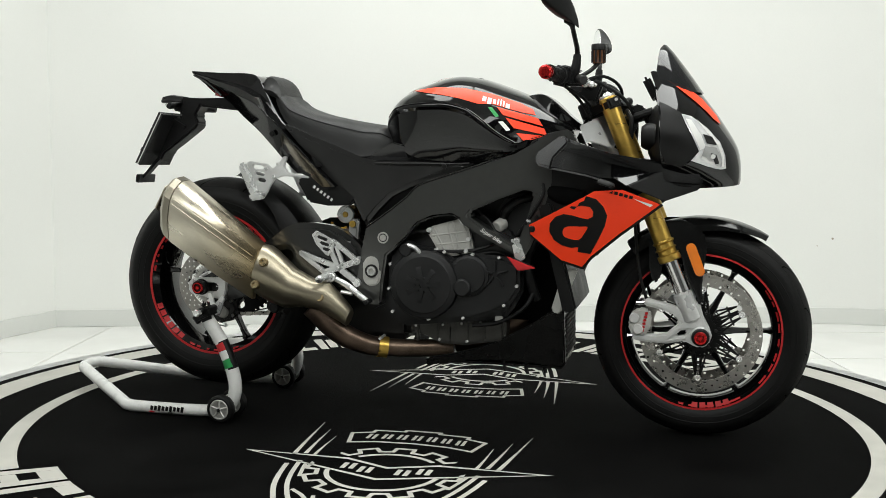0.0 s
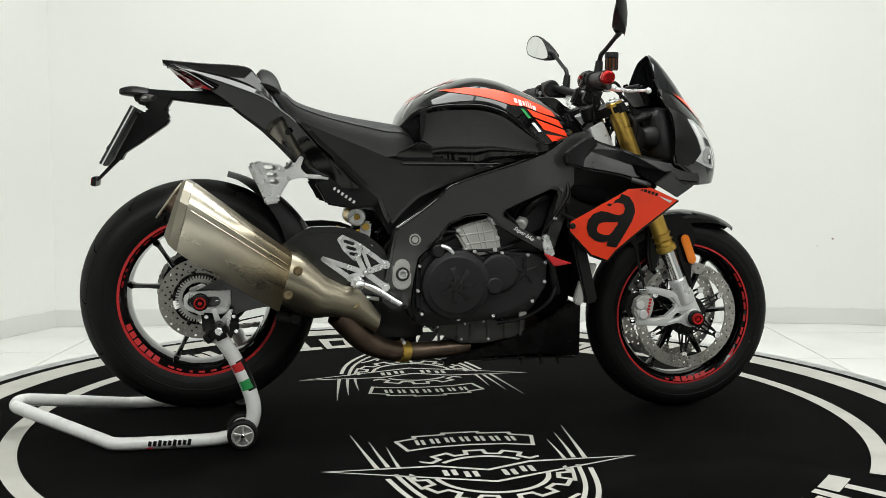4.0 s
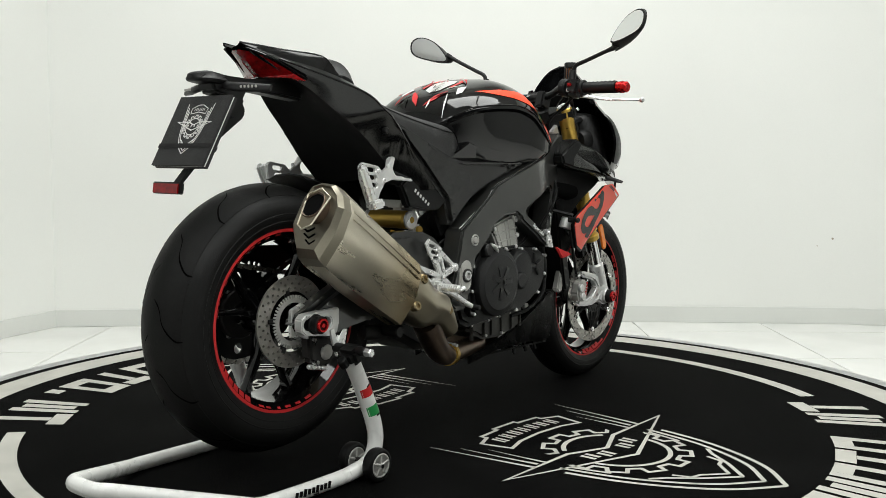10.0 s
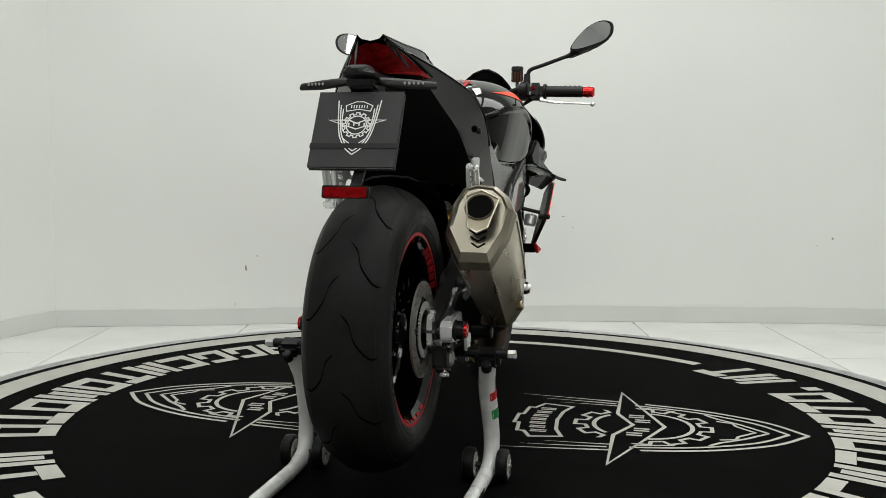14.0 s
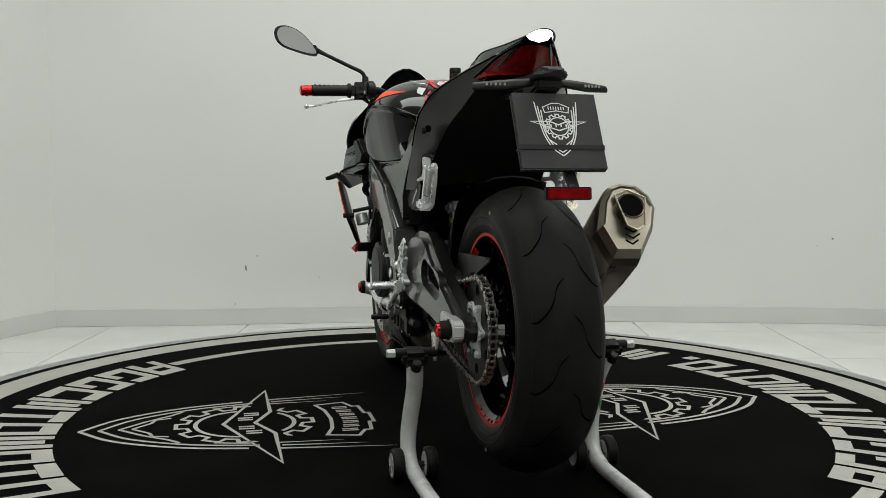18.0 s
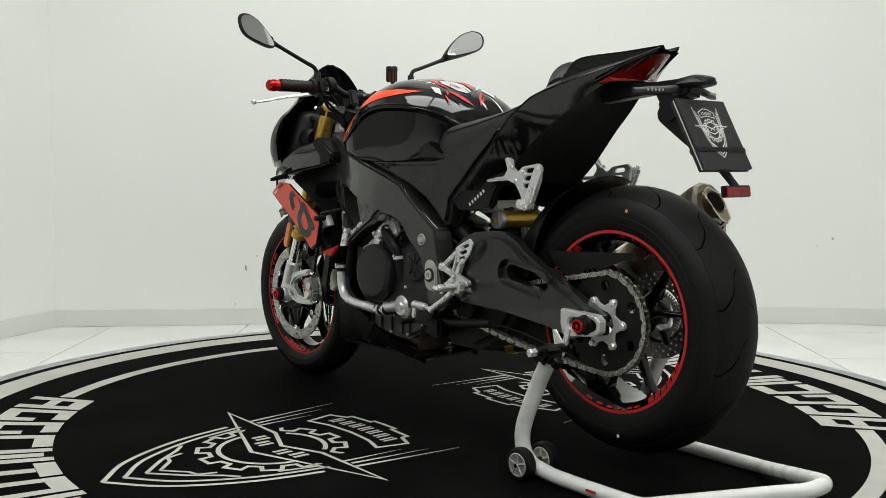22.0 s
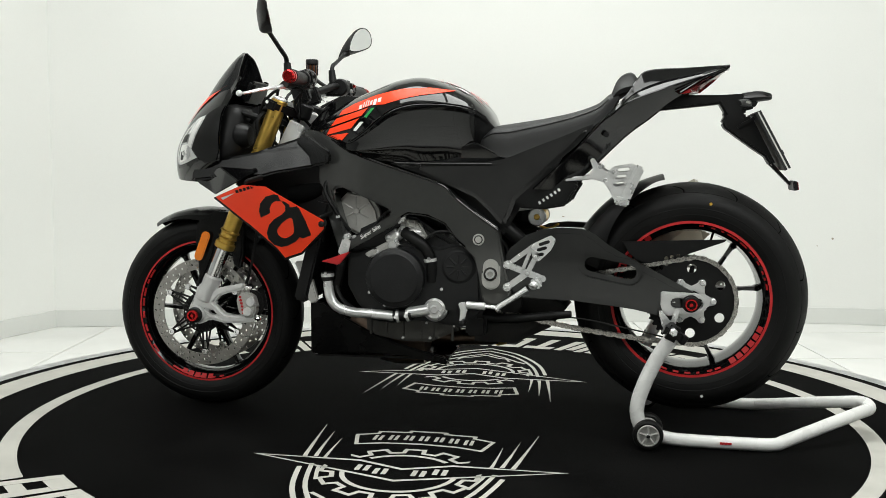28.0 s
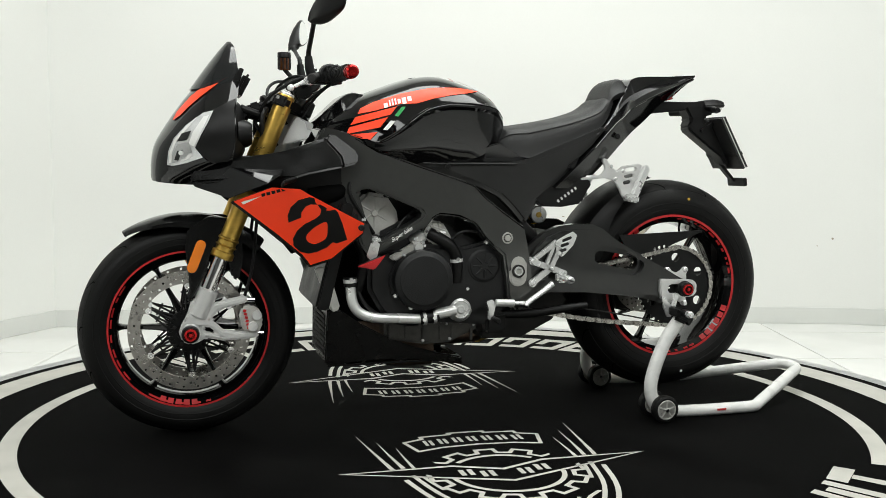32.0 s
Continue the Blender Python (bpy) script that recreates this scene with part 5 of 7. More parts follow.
EMBLEMS = {-1: (.4253, .6034, ((-35, 44), (-6, 60), (18, 70), (44, 62), (62, 42), (71, 19), (65, -9), (47, -47), (27, -85), (-6, -80), (-4, -66), (-21, -69), (-45, -63), (-67, -48), (-78, -25), (-76, -3),
                                (-62, 14), (-40, 22), (-19, 19), (4, 12), (21, 9), (34, 15), (36, 29), (28, 41), (8, 45), (-5, 42), (-13, 34)),
                ((21, -12), (2, -11), (-15, -10), (-37, -13), (-44, -27), (-39, -39), (-20, -46), (-1, -46), (11, -31))),
           1: (.4289, .5966, ((62, 1), (65, 20), (58, 42), (39, 61), (11, 69), (-15, 63), (-48, 44), (-63, 29), (-77, -3), (-91, -45), (-64, -55), (-54, -52), (-39, -66), (-14, -78), (8, -83), (31, -77),
                               (47, -61), (49, -42), (39, -20), (21, -3), (-5, 11), (-18, 22), (-20, 36), (-10, 49), (8, 50), (20, 44), (30, 29), (30, 15)),
               ((-35, 3), (-11, -7), (6, -22), (15, -35), (12, -49), (-5, -57), (-23, -51), (-37, -39), (-39, -20)))}


def fairing():
    rows = ((.705, .836, .700, .120), (.730, .838, .655, .160), (.765, .836, .632, .190), (.805, .826, .625, .205), (.850, .800, .622, .208), (.900, .766, .620, .190), (.945, .731, .612, .155), (.985, .698, .604, .118), (1.000, .685, .600, .105))
    def row(z, nose, xs, ys):
        half = []
        for k in range(13):
            t = k / 12 * math.pi / 2
            half.append((xs + (nose - xs) * math.cos(t) ** 1.2, ys * math.sin(t) ** .95, z - .012 * math.sin(t)))
        return [Vector((x, -y, zz)) for x, y, zz in half[::-1]] + [Vector((x, y, zz)) for x, y, zz in half[1:]]
    bm = bmesh.new()
    skin(bm, [row(*r) for r in spline(rows, 4)], False, False)
    bmesh.ops.recalc_face_normals(bm, faces=bm.faces)
    tree = tree_of(bm)
    bmesh.ops.solidify(bm, geom=bm.faces[:], thickness=.004)
    fa = part("headlamp_fairing", bm, GLOSS, BIKE, "gloss black headlamp fairing", 40)
    lamp = ((.675, .886), (.700, .880), (.741, .850), (.774, .814), (.788, .781), (.792, .747), (.776, .744), (.743, .753), (.703, .767), (.722, .791), (.713, .810), (.701, .834), (.686, .861))
    side = ((.618, .918), (.640, .908), (.673, .889), (.684, .861), (.699, .834), (.711, .810), (.720, .791), (.701, .768), (.679, .752), (.640, .758), (.626, .790), (.624, .851), (.624, .890))
    red = ((.610, .998), (.640, .992), (.676, .968), (.726, .930), (.765, .886), (.776, .862), (.758, .874), (.737, .896), (.708, .922), (.662, .959), (.626, .982))
    for s in (-1, 1):
        w = (0, -s, 0)
        part("headlamp", decal(lamp, tree, w, .004, .012), LENS, fa, "clear headlamp lens")
        # white film paints the bright reflection of the upper reflector
        part("lamp_reflector", decal(((.686, .873), (.699, .870), (.726, .830), (.737, .800), (.724, .794), (.714, .815), (.700, .842)), tree, w, .0052, .010), WHITE, fa, "upper reflector, its bright reflection painted white")
        part("lamp_reflector", decal(((.736, .804), (.764, .800), (.781, .766), (.777, .752), (.744, .760), (.727, .773)), tree, w, .0054, .010), CHROME, fa, "bright reflector bowl")
        part("lamp_shade", decal(((.729, .834), (.752, .827), (.765, .806), (.740, .810)), tree, w, .0060, .008), SATIN, fa)
        part("lamp_shade", decal(((.752, .786), (.764, .782), (.772, .760), (.764, .758)), tree, w, .0066, .008), SATIN, fa)
        part("lamp_eye", decal(circle((.756, .778), .006, 12), tree, w, .0070, .006), WHITE, fa)
        part("lamp_bar", decal(((.712, .872), (.740, .846), (.772, .810), (.784, .778), (.786, .752), (.780, .752), (.778, .778), (.766, .808), (.736, .842)), tree, w, .0056, .01), WHITE, fa, "white light guide")
        part("lamp_frame", decal(((.700, .766), (.743, .752), (.790, .742), (.788, .734), (.740, .743), (.692, .758)), tree, w, .0055, .01), GLOSS, fa)
        part("side_insert", decal(side, tree, w, .004, .014), MATTE, fa, "matte black side insert")
        part("red_flash", decal(red, tree, w, .003, .010), RED, fa, "red painted flash")
        part("screen_ear", panel([(.592, s * .118, 1.002), (.604, s * .112, 1.006), (.630, s * .118, .960), (.650, s * .128, .915), (.622, s * .150, .925), (.606, s * .135, .965)], .010, .002), GLOSS, fa)
        # lower chin wings of the nose
        part("chin", panel([(.596, s * .165, .738), (.720, s * .130, .735), (.838, s * .006, .722), (.836, s * .006, .706), (.775, s * .05, .694), (.700, s * .12, .692), (.600, s * .17, .712)], .012, .002), GLOSS, fa)
    # smoked screen
    rows = ((.950, .733, .606, .128), (.985, .709, .606, .112), (1.015, .687, .608, .094), (1.045, .664, .610, .070), (1.068, .645, .613, .044), (1.084, .630, .621, .010))
    bm = bmesh.new()
    def srow(z, nose, xs, ys):
        half = []
        for k in range(9):
            t = k / 8 * math.pi / 2
            half.append((xs + (nose - xs) * math.cos(t) ** .9, ys * math.sin(t), z))
        return [Vector((x, -y, zz)) for x, y, zz in half[::-1]] + [Vector((x, y, zz)) for x, y, zz in half[1:]]
    skin(bm, [srow(*r) for r in spline(rows, 4)], False, False)
    bmesh.ops.recalc_face_normals(bm, faces=bm.faces)
    bmesh.ops.solidify(bm, geom=bm.faces[:], thickness=.003)
    part("windscreen", bm, SMOKE, BIKE, "small dark smoked windscreen", 50)
    # back of the lamp unit, seen from behind
    loft_box(((.590, .785, .890, .10, .09), (.605, .760, .915, .13, .11), (.64, .748, .925, .160, .125), (.70, .745, .90, .14, .11), (.76, .75, .85, .09, .06)), MATTE, "headlamp_back", "black back of the headlamp unit", bev=.35)
    for s in (-1, 1):
        part("lamp_dome", lathe([(0, -.020), (.028, -.018), (.036, -.006), (.040, .02)], (.590, s * .095, .83), 24, axis="x"), MATTE, BIKE)
        part("lamp_brace", tube([(.49, s * .06, .86), (.54, s * .08, .88), (.60, s * .09, .90)], .010, 8), MATTE, BIKE)
    # flank panels: dark shoulder, red blade with its round emblem
    for s in (-1, 1):
        sh = ((.302, .776), (.340, .806), (.374, .827), (.402, .816), (.450, .800), (.502, .783), (.579, .770), (.650, .762), (.722, .755), (.740, .718), (.730, .698), (.655, .704), (.560, .710), (.474, .714), (.439, .724), (.339, .742), (.304, .757))
        bm = plate(sh, .150, .205, (), .007, lambda x, z: .28 * min(max(0, x - .31), .16) - .42 * max(0, x - .47) + .22 * (.77 - z))
        part("shoulder_panel", flip(bm, s), SHOULDER, BIKE, "satin dark grey shoulder panel")
        bm = plate(((.300, .782), (.336, .808), (.370, .832), (.384, .828), (.392, .812), (.352, .770), (.345, .742), (.302, .752)), .160, .213, (), .006, lambda x, z: .28 * (x - .31) + .22 * (.77 - z))
        part("shoulder_spout", flip(bm, s), SHOULDER, BIKE, "satin dark grey duct mouth")
        part("shoulder_blade", panel([(.500, s * .180, .770), (.66, s * .165, .752), (.735, s * .12, .70), (.724, s * .125, .688), (.640, s * .205, .660), (.545, s * .262, .700), (.505, s * .25, .725)], .008, .002), GLOSS, BIKE, "gloss black edge of the flank")
        part("wing_tip", tube([(.475, s * .262, .712), (.508, s * .280, .702), (.512, s * .300, .697)], [.010, .009, .006], 10, 3, flat=.5), MATTE, BIKE)
        bl = [(x, .124 - .186 * x + .334 * z, z) for x, z in ((.296, .595), (.441, .672), (.464, .686), (.535, .690), (.631, .653), (.525, .571), (.452, .509), (.430, .481), (.376, .4995), (.298, .570))]
        bm = panel([(x, s * y, z) for x, y, z in bl], .0025, .0006)
        t2 = tree_of(bm)
        liner = [(.45 + (x - .45) * 1.03 + .003, s * (y - .0030), .59 + (z - .59) * 1.03 - .004) for x, y, z in bl]
        part("blade_liner", panel(liner, .012, .002), MATTE, BIKE, "black liner behind the red blade")
        blade = part("red_blade", bm, RED, BIKE, "bright red flank blade with a round black emblem")
        w = (0, -s, 0)
        # the emblem: a bold round shape with a hook, in millimetres about its middle
        cx, cz, outline, eye = EMBLEMS[s]
        def ring(points):
            return [(cx + .001 * q[0], cz + .001 * q[1]) for q in points]
        part("emblem", decal(ring(outline), t2, w, .0012, .02, (ring(spline(eye, 3, True)),)), MATTE, blade, "bold black emblem")
        for k in range(5):
            x = .503 + k * .0125
            part("sign_bar", decal(((x, .690 - k * .0035), (x + .009, .688 - k * .0035), (x + .007, .680 - k * .0035), (x - .002, .682 - k * .0035)), t2, w, .0014), MATTE, blade)
        part("sign_flash", decal(((.562, .668), (.612, .652), (.606, .646), (.585, .656)), t2, w, .0016), WHITE, blade, "white flash")


fairing()


# ---- engine, cooling and belly ----
def disc_cover(c, s, r, y0, y1, m, parent, label="", dome=.006, seg=40):
    """A round casing lid with a rolled rim."""
    return part("casing_lid", flip(lathe([(0, y1 + dome), (r * .5, y1 + dome * .8), (r * .80, y1 + dome * .3), (r * .84, y1 - .002), (r * .90, y1 - .003), (r * .97, y1 - .006), (r, y1 - .014), (r, y0)], (c[0], 0, c[1]), seg), s), m, parent, label)


def bolts(points, s, y, parent, m=None, r=.0052):
    for x, z in points:
        part("bolt", flip(rod((x, y - .012, z), (x, y + .003, z), r, 8, .0014), s), m or ALU, parent)


def engine():
    body = ((-.140, .345), (-.130, .470), (-.105, .515), (-.050, .535), (.000, .560), (.060, .600), (.130, .610), (.235, .560), (.262, .480), (.262, .400), (.235, .350), (.205, .318), (.02, .300), (-.080, .290), (-.125, .310))
    part("engine_block", plate(body, -.150, .150, (), .012), ENGINEM, BIKE, "black cast engine casing")
    # right: clutch casing, star-ribbed lid and neighbours
    rc = ((-.118, .345), (-.118, .480), (-.085, .515), (-.055, .525), (.02, .515), (.07, .492), (.150, .505), (.215, .500), (.258, .478), (.258, .410), (.235, .372), (.19, .345), (.12, .320), (.02, .315), (-.09, .322))
    rcase = part("right_casing", flip(plate(rc, .140, .182, (), .010), -1), ENGINEM, BIKE, "black right engine casing")
    cl = disc_cover((-.010, .417), -1, .098, .15, .206, ENGINEM, rcase, "black star-ribbed clutch lid", .004, 56)
    for k in range(7):
        a = radians(2 + 360 / 7 * k)
        ca, sa = math.cos(a), math.sin(a)
        pts = [Vector((-.010 + r * ca - q * w * sa, -y, .417 + r * sa + q * w * ca)) for r, w, y in ((.008, .006, .2135), (.040, .0062, .2115), (.068, .0105, .2055)) for q in (-1, 1)]
        low = [Vector((v.x + (v.x + .010) * .05, -.200, v.z + (v.z - .417) * .05)) for v in pts]
        bm = bmesh.new()
        t0, b0 = [bm.verts.new(v) for v in pts], [bm.verts.new(v) for v in low]
        for q in (0, 2):
            bm.faces.new((t0[q], t0[q + 1], t0[q + 3], t0[q + 2]))
            bm.faces.new((t0[q], t0[q + 2], b0[q + 2], b0[q]))
            bm.faces.new((t0[q + 1], b0[q + 1], b0[q + 3], t0[q + 3]))
        bm.faces.new((t0[4], t0[5], b0[5], b0[4]))
        bm.faces.new((t0[0], b0[0], b0[1], t0[1]))
        part("lid_rib", bm, ENGINEM, rcase, "", 50)
    part("lid_dimple", flip(lathe([(.016, .207), (.020, .2125), (.024, .207)], (-.010, 0, .417), 24), -1), ENGINEM, rcase)
    disc_cover((.116, .445), -1, .058, .15, .194, ENGINEM, rcase, "", .004)
    part("timing_stub", flip(lathe([(0, .206), (.020, .206), (.024, .203), (.026, .196), (.026, .18)], (.100, 0, .412), 24), -1), ENGINEM, rcase)
    for k in range(5):
        a = radians(18 + 72 * k)
        part("lid_rib", rod((.190 + .008 * math.cos(a), -.186, .450 + .008 * math.sin(a)), (.190 + .038 * math.cos(a), -.184, .450 + .038 * math.sin(a)), .004, 6, .001), ENGINEM, rcase)
    bolts(((-.112, .47), (-.072, .518), (.045, .508), (.125, .503), (.200, .497), (.252, .475), (.250, .420), (.215, .365), (.10, .325), (.0, .318), (-.105, .335), (-.116, .40)), -1, .184, rcase)
    part("oil_filler", flip(lathe([(0, .205), (.015, .205), (.019, .200), (.019, .185), (.024, .180), (.024, .15)], (-.062, 0, .512), 18), -1), ENGINEM, BIKE)
    part("cable_arm", tube([(-.055, -.200, .527), (-.035, -.202, .520), (-.020, -.198, .505)], .006, 8, 4), ALU, BIKE, "bright clutch arm")
    part("clutch_cable", tube([(-.10, -.170, .540), (-.03, -.180, .514), (.05, -.175, .510), (.14, -.170, .518), (.22, -.150, .55)], .0045, 8), MATTE, BIKE)
    # grey cylinder heads between the beams, both sides
    for s in (-1, 1):
        out = .172 if s < 0 else .158
        if s < 0:
            hd = ((-.011, .566), (.006, .579), (.062, .595), (.093, .602), (.111, .571), (.122, .534), (.126, .508), (.060, .495), (.025, .505), (.008, .535))
            ribs = (((.012, .575), (.042, .515)), ((.050, .590), (.070, .515)), ((.066, .594), (.084, .515)), ((.094, .598), (.114, .525)), ((.006, .553), (.112, .567)), ((.022, .528), (.118, .540)))
        else:
            hd = ((.020, .540), (.050, .590), (.095, .597), (.110, .565), (.085, .528), (.035, .520))
            ribs = (((.038, .565), (.100, .585)), ((.030, .548), (.100, .562)), ((.060, .592), (.060, .530)), ((.082, .594), (.078, .532)))
        rh = part("rear_cylinder_head", flip(plate(hd, .100, out, (), .006), s), GREYHEAD, BIKE, "grey magnesium cylinder head cover")
        for (x0, z0), (x1, z1) in ribs:
            part("head_rib", flip(rod((x0, out, z0), (x1, out, z1), .0026, 6), s), GREYHEAD, rh)
        for x, z in (((-.002, .568), (.112, .545), (.105, .512), (.020, .512)) if s < 0 else ()):
            part("head_bolt", flip(rod((x, .15, z), (x, .179, z), .007, 8, .002), s), SILVER, rh)
        fh = ((.165, .560), (.215, .535), (.270, .560), (.298, .640), (.262, .675), (.205, .665), (.175, .620))
        hm = ENGINEM if s < 0 else GREYHEAD
        f2 = part("front_cylinder_head", flip(plate(fh, .085, .128 if s > 0 else .105, (), .010), s), hm, BIKE, "cast front cylinder head" if s < 0 else "grey magnesium front cylinder head")
        if s < 0:
            part("head_boss", flip(rod((.200, .12, .590), (.185, .150, .578), .018, 14, .004), s), GREYHEAD, f2)
            part("hose", flip(tube([(.29, .12, .665), (.24, .14, .650), (.21, .14, .625), (.20, .12, .60)], .012, 10), s), MATTE, BIKE)
        else:
            part("head_boss", lathe([(0, .134), (.008, .134), (.010, .132), (.010, .120)], (.240, 0, .615), 16), GREYHEAD, f2)
            for k in range(6):
                a = radians(30 + 60 * k)
                part("head_rib", rod((.240, .129, .615), (.240 + .042 * math.cos(a), .128, .615 + .042 * math.sin(a)), .0022, 6), GREYHEAD, f2)
        # silver bracket and red winglet ahead of the casing
        br = part("crash_bracket", flip(plate(((.238, .535), (.262, .540), (.276, .500), (.262, .488), (.246, .500)), .190, .198, (), .002), s), ALU, BIKE, "silver crash pad bracket")
        part("bracket_bolt", flip(rod((.256, .196, .520), (.256, .202, .520), .007, 6, .001), s), SILVER, br)
        part("red_winglet", flip(plate(((.230, .507), (.282, .488), (.312, .478), (.262, .468)), .226, .236, (), .003, lambda x, z: .12 * (x - .23)), s), REDTAPE, BIKE, "small red winglet")
        part("winglet_core", flip(plate(((.236, .503), (.282, .485), (.304, .478), (.262, .470)), .188, .225, (), .003, lambda x, z: .12 * (x - .23)), s), MATTE, BIKE)
        part("hose", flip(tube([(.30, .12, .56), (.275, .15, .50), (.285, .155, .43), (.30, .14, .38)], .013, 12), s), MATTE, BIKE)
        part("wire", flip(tube([(.02, .155, .53), (.10, .165, .50), (.18, .16, .51), (.25, .15, .50), (.30, .13, .55)], .0035, 6), s), MATTE, BIKE)
    # left: generator lid, sprocket lid, water pump and pipe
    lc = ((-.135, .350), (-.130, .500), (-.075, .535), (-.01, .520), (.03, .52), (.108, .528), (.175, .495), (.205, .440), (.195, .380), (.140, .345), (.04, .335), (-.04, .330))
    lcase = part("left_casing", plate(lc, .135, .170, (), .010), ENGINEM, BIKE, "black left engine casing")
    disc_cover((.112, .430), 1, .085, .14, .198, ENGINEM, lcase, "round black generator lid", .003, 56)
    disc_cover((-.068, .465), 1, .050, .14, .176, ENGINEM, lcase, "", .002)
    for k in range(8):
        a = radians(45 * k)
        part("lid_rib", rod((-.068 + .010 * math.cos(a), .179, .465 + .010 * math.sin(a)), (-.068 + .034 * math.cos(a), .177, .465 + .034 * math.sin(a)), .003, 6, .001), ENGINEM, lcase)
    bolts(((.107, .525), (.165, .500), (.190, .385), (.145, .350), (.10, .350), (.02, .520), (-.02, .400), (-.075, .53), (-.125, .49), (-.085, .345)), 1, .172, lcase)
    part("hose", tube([(.10, .15, .565), (.065, .172, .545), (.030, .176, .520), (.012, .168, .480), (.01, .16, .42)], .017, 14), MATTE, BIKE, "thick black coolant hose")
    part("coolant_pipe", tube([(.315, .165, .425), (.310, .166, .375), (.290, .167, .342), (.245, .168, .326), (.18, .168, .322), (.112, .168, .318)], .0145, 16), ALU, BIKE, "bare aluminium coolant pipe")
    part("hose_end", tube([(.316, .165, .440), (.315, .165, .415)], .018, 14, 0), MATTE, BIKE)
    part("hose_end", tube([(.118, .168, .319), (.065, .170, .325)], .0175, 14, 0), MATTE, BIKE)
    part("pump_pipe", tube([(.075, .170, .330), (.045, .170, .335), (.015, .170, .341)], .016, 14, 3), SILVER, BIKE)
    for a, b, r in (((.316, .165, .436), (.3155, .165, .426), .0195), ((.110, .168, .3185), (.101, .168, .3195), .0190), ((.080, .169, .323), (.071, .170, .324), .0190), ((.098, .152, .5635), (.089, .158, .5585), .0190), ((.0135, .169, .487), (.0125, .1685, .478), .0190)):
        cl = part("hose_clamp", tube([a, b], r, 18, 0), SILVER, BIKE, "thin steel hose clamp")
        part("clamp_screw", box((a[0], a[1] + r, a[2]), (.010, .006, .009), .0015), CHROME, cl)
    part("water_pump", flip(lathe([(0, .178), (.009, .180), (.013, .173), (.022, .173), (.025, .176), (.030, .172), (.036, .164), (.037, .14)], (.000, 0, .342), 28), 1), SILVER, BIKE, "silver water pump")
    # sump and ignition harness below
    sump = part("sump", plate(((-.072, .278), (-.065, .300), (.019, .312), (.203, .328), (.212, .300), (.210, .258), (.095, .237), (.019, .239), (-.02, .258)), -.128, .128, (), .010), SUMPM, BIKE, "oily dark grey sump casting")
    for s in (-1, 1):
        for x in (-.045, .012, .048, .100, .150, .196):
            part("sump_rib", flip(box((x, .128, .276 + .05 * x), (.007, .012, .058), .002), s), SUMPM, sump)
        part("sump_flange", flip(box((.07, .129, .300), (.26, .012, .008), .002, (0, -5, 0)), s), SUMPM, sump)
        part("sump_lug", flip(box((.196, .150, .322), (.022, .012, .016), .002), s), GREYHEAD, sump)
        bolts(((-.05, .290), (.03, .296), (.085, .301), (.14, .306), (.10, .250), (.02, .252)), s, .133, sump, SILVER, .0042)
    part("side_stand", tube([(-.13, .12, .315), (-.22, .150, .320), (-.33, .170, .335), (-.385, .176, .342)], [.012, .013, .012, .010], 12), MATTE, BIKE, "black folded side stand")
    part("stand_pivot", box((-.115, .125, .295), (.06, .05, .06), .008), MATTE, BIKE)
    part("gearbox_rear", plate(((-.13, .345), (-.13, .47), (-.20, .45), (-.235, .40), (-.235, .345), (-.18, .32)), -.11, .11, (), .010), ENGINEM, BIKE)
    part("front_exhaust", tube([(.27, .04, .55), (.335, .04, .48), (.33, .03, .38), (.26, .02, .30), (.16, 0, .25)], .028, 14), DARK, BIKE, "sooty front exhaust pipe")
    part("front_exhaust", tube([(.27, -.04, .55), (.335, -.04, .48), (.33, -.03, .38), (.26, -.02, .30), (.16, 0, .25)], .028, 14), DARK, BIKE, "sooty front exhaust pipe")
    # radiator, its silver tanks and the intake ducts
    rad = part("radiator", box((.360, 0, .500), (.038, .36, .30), .006, (0, -14, 0)), MATTE, BIKE, "black radiator")
    for s in (-1, 1):
        part("radiator_tank", flip(plate(((.344, .358), (.377, .471), (.414, .468), (.396, .420), (.370, .350), (.356, .346)), .150, .172, (), .004), s), GREYHEAD, BIKE, "bare aluminium radiator tank")
        part("intake_duct", flip(tube([(.30, .13, .70), (.35, .15, .675), (.40, .165, .665), (.43, .17, .665)], [.022, .026, .026, .020], 16, 5), s), FLATBLACK, BIKE, "black intake duct")
        part("duct_collar", flip(tube([(.345, .205, .585), (.335, .20, .555)], .020, 14, 0), s), SILVER, BIKE)
        part("panel_screw", flip(lathe([(0, .270), (.006, .270), (.0085, .267), (.0085, .235)], (.303, 0, .584), 12), s), MATTE, BIKE)
        # strut between radiator and red blade
        part("duct_wall", flip(plate(((.29, .68), (.30, .765), (.38, .79), (.58, .755), (.60, .69), (.50, .64), (.44, .60), (.36, .50), (.33, .52), (.33, .60)), .142, .165, (), .006), s), MATTE, BIKE)
        # flat arm
        part("blade_arm", flip(rod((.30, .17, .612), (.325, .235, .596), .006, 8), s), MATTE, BIKE)
    # belly pan
    out = ((.376, .352), (.380, .192), (.338, .190), (.290, .196), (.200, .198), (.10, .192), (.020, .177), (-.028, .169), (-.020, .194), (.053, .210), (.130, .232), (.200, .262), (.279, .305), (.336, .345))
    for s in (-1, 1):
        bm = plate(out, .098, .112, (), .004, lambda x, z: .10 * (z - .20) + .05 * max(0, x - .1))
        part("belly_pan_side", flip(bm, s), PAN, BIKE, "matte black belly pan")
    bm = bmesh.new()
    skin(bm, [[Vector((x, y, z)) for x, z in ((.378, .200), (.374, .345), (.366, .345), (.368, .200))] for y in (-.118, .118)])
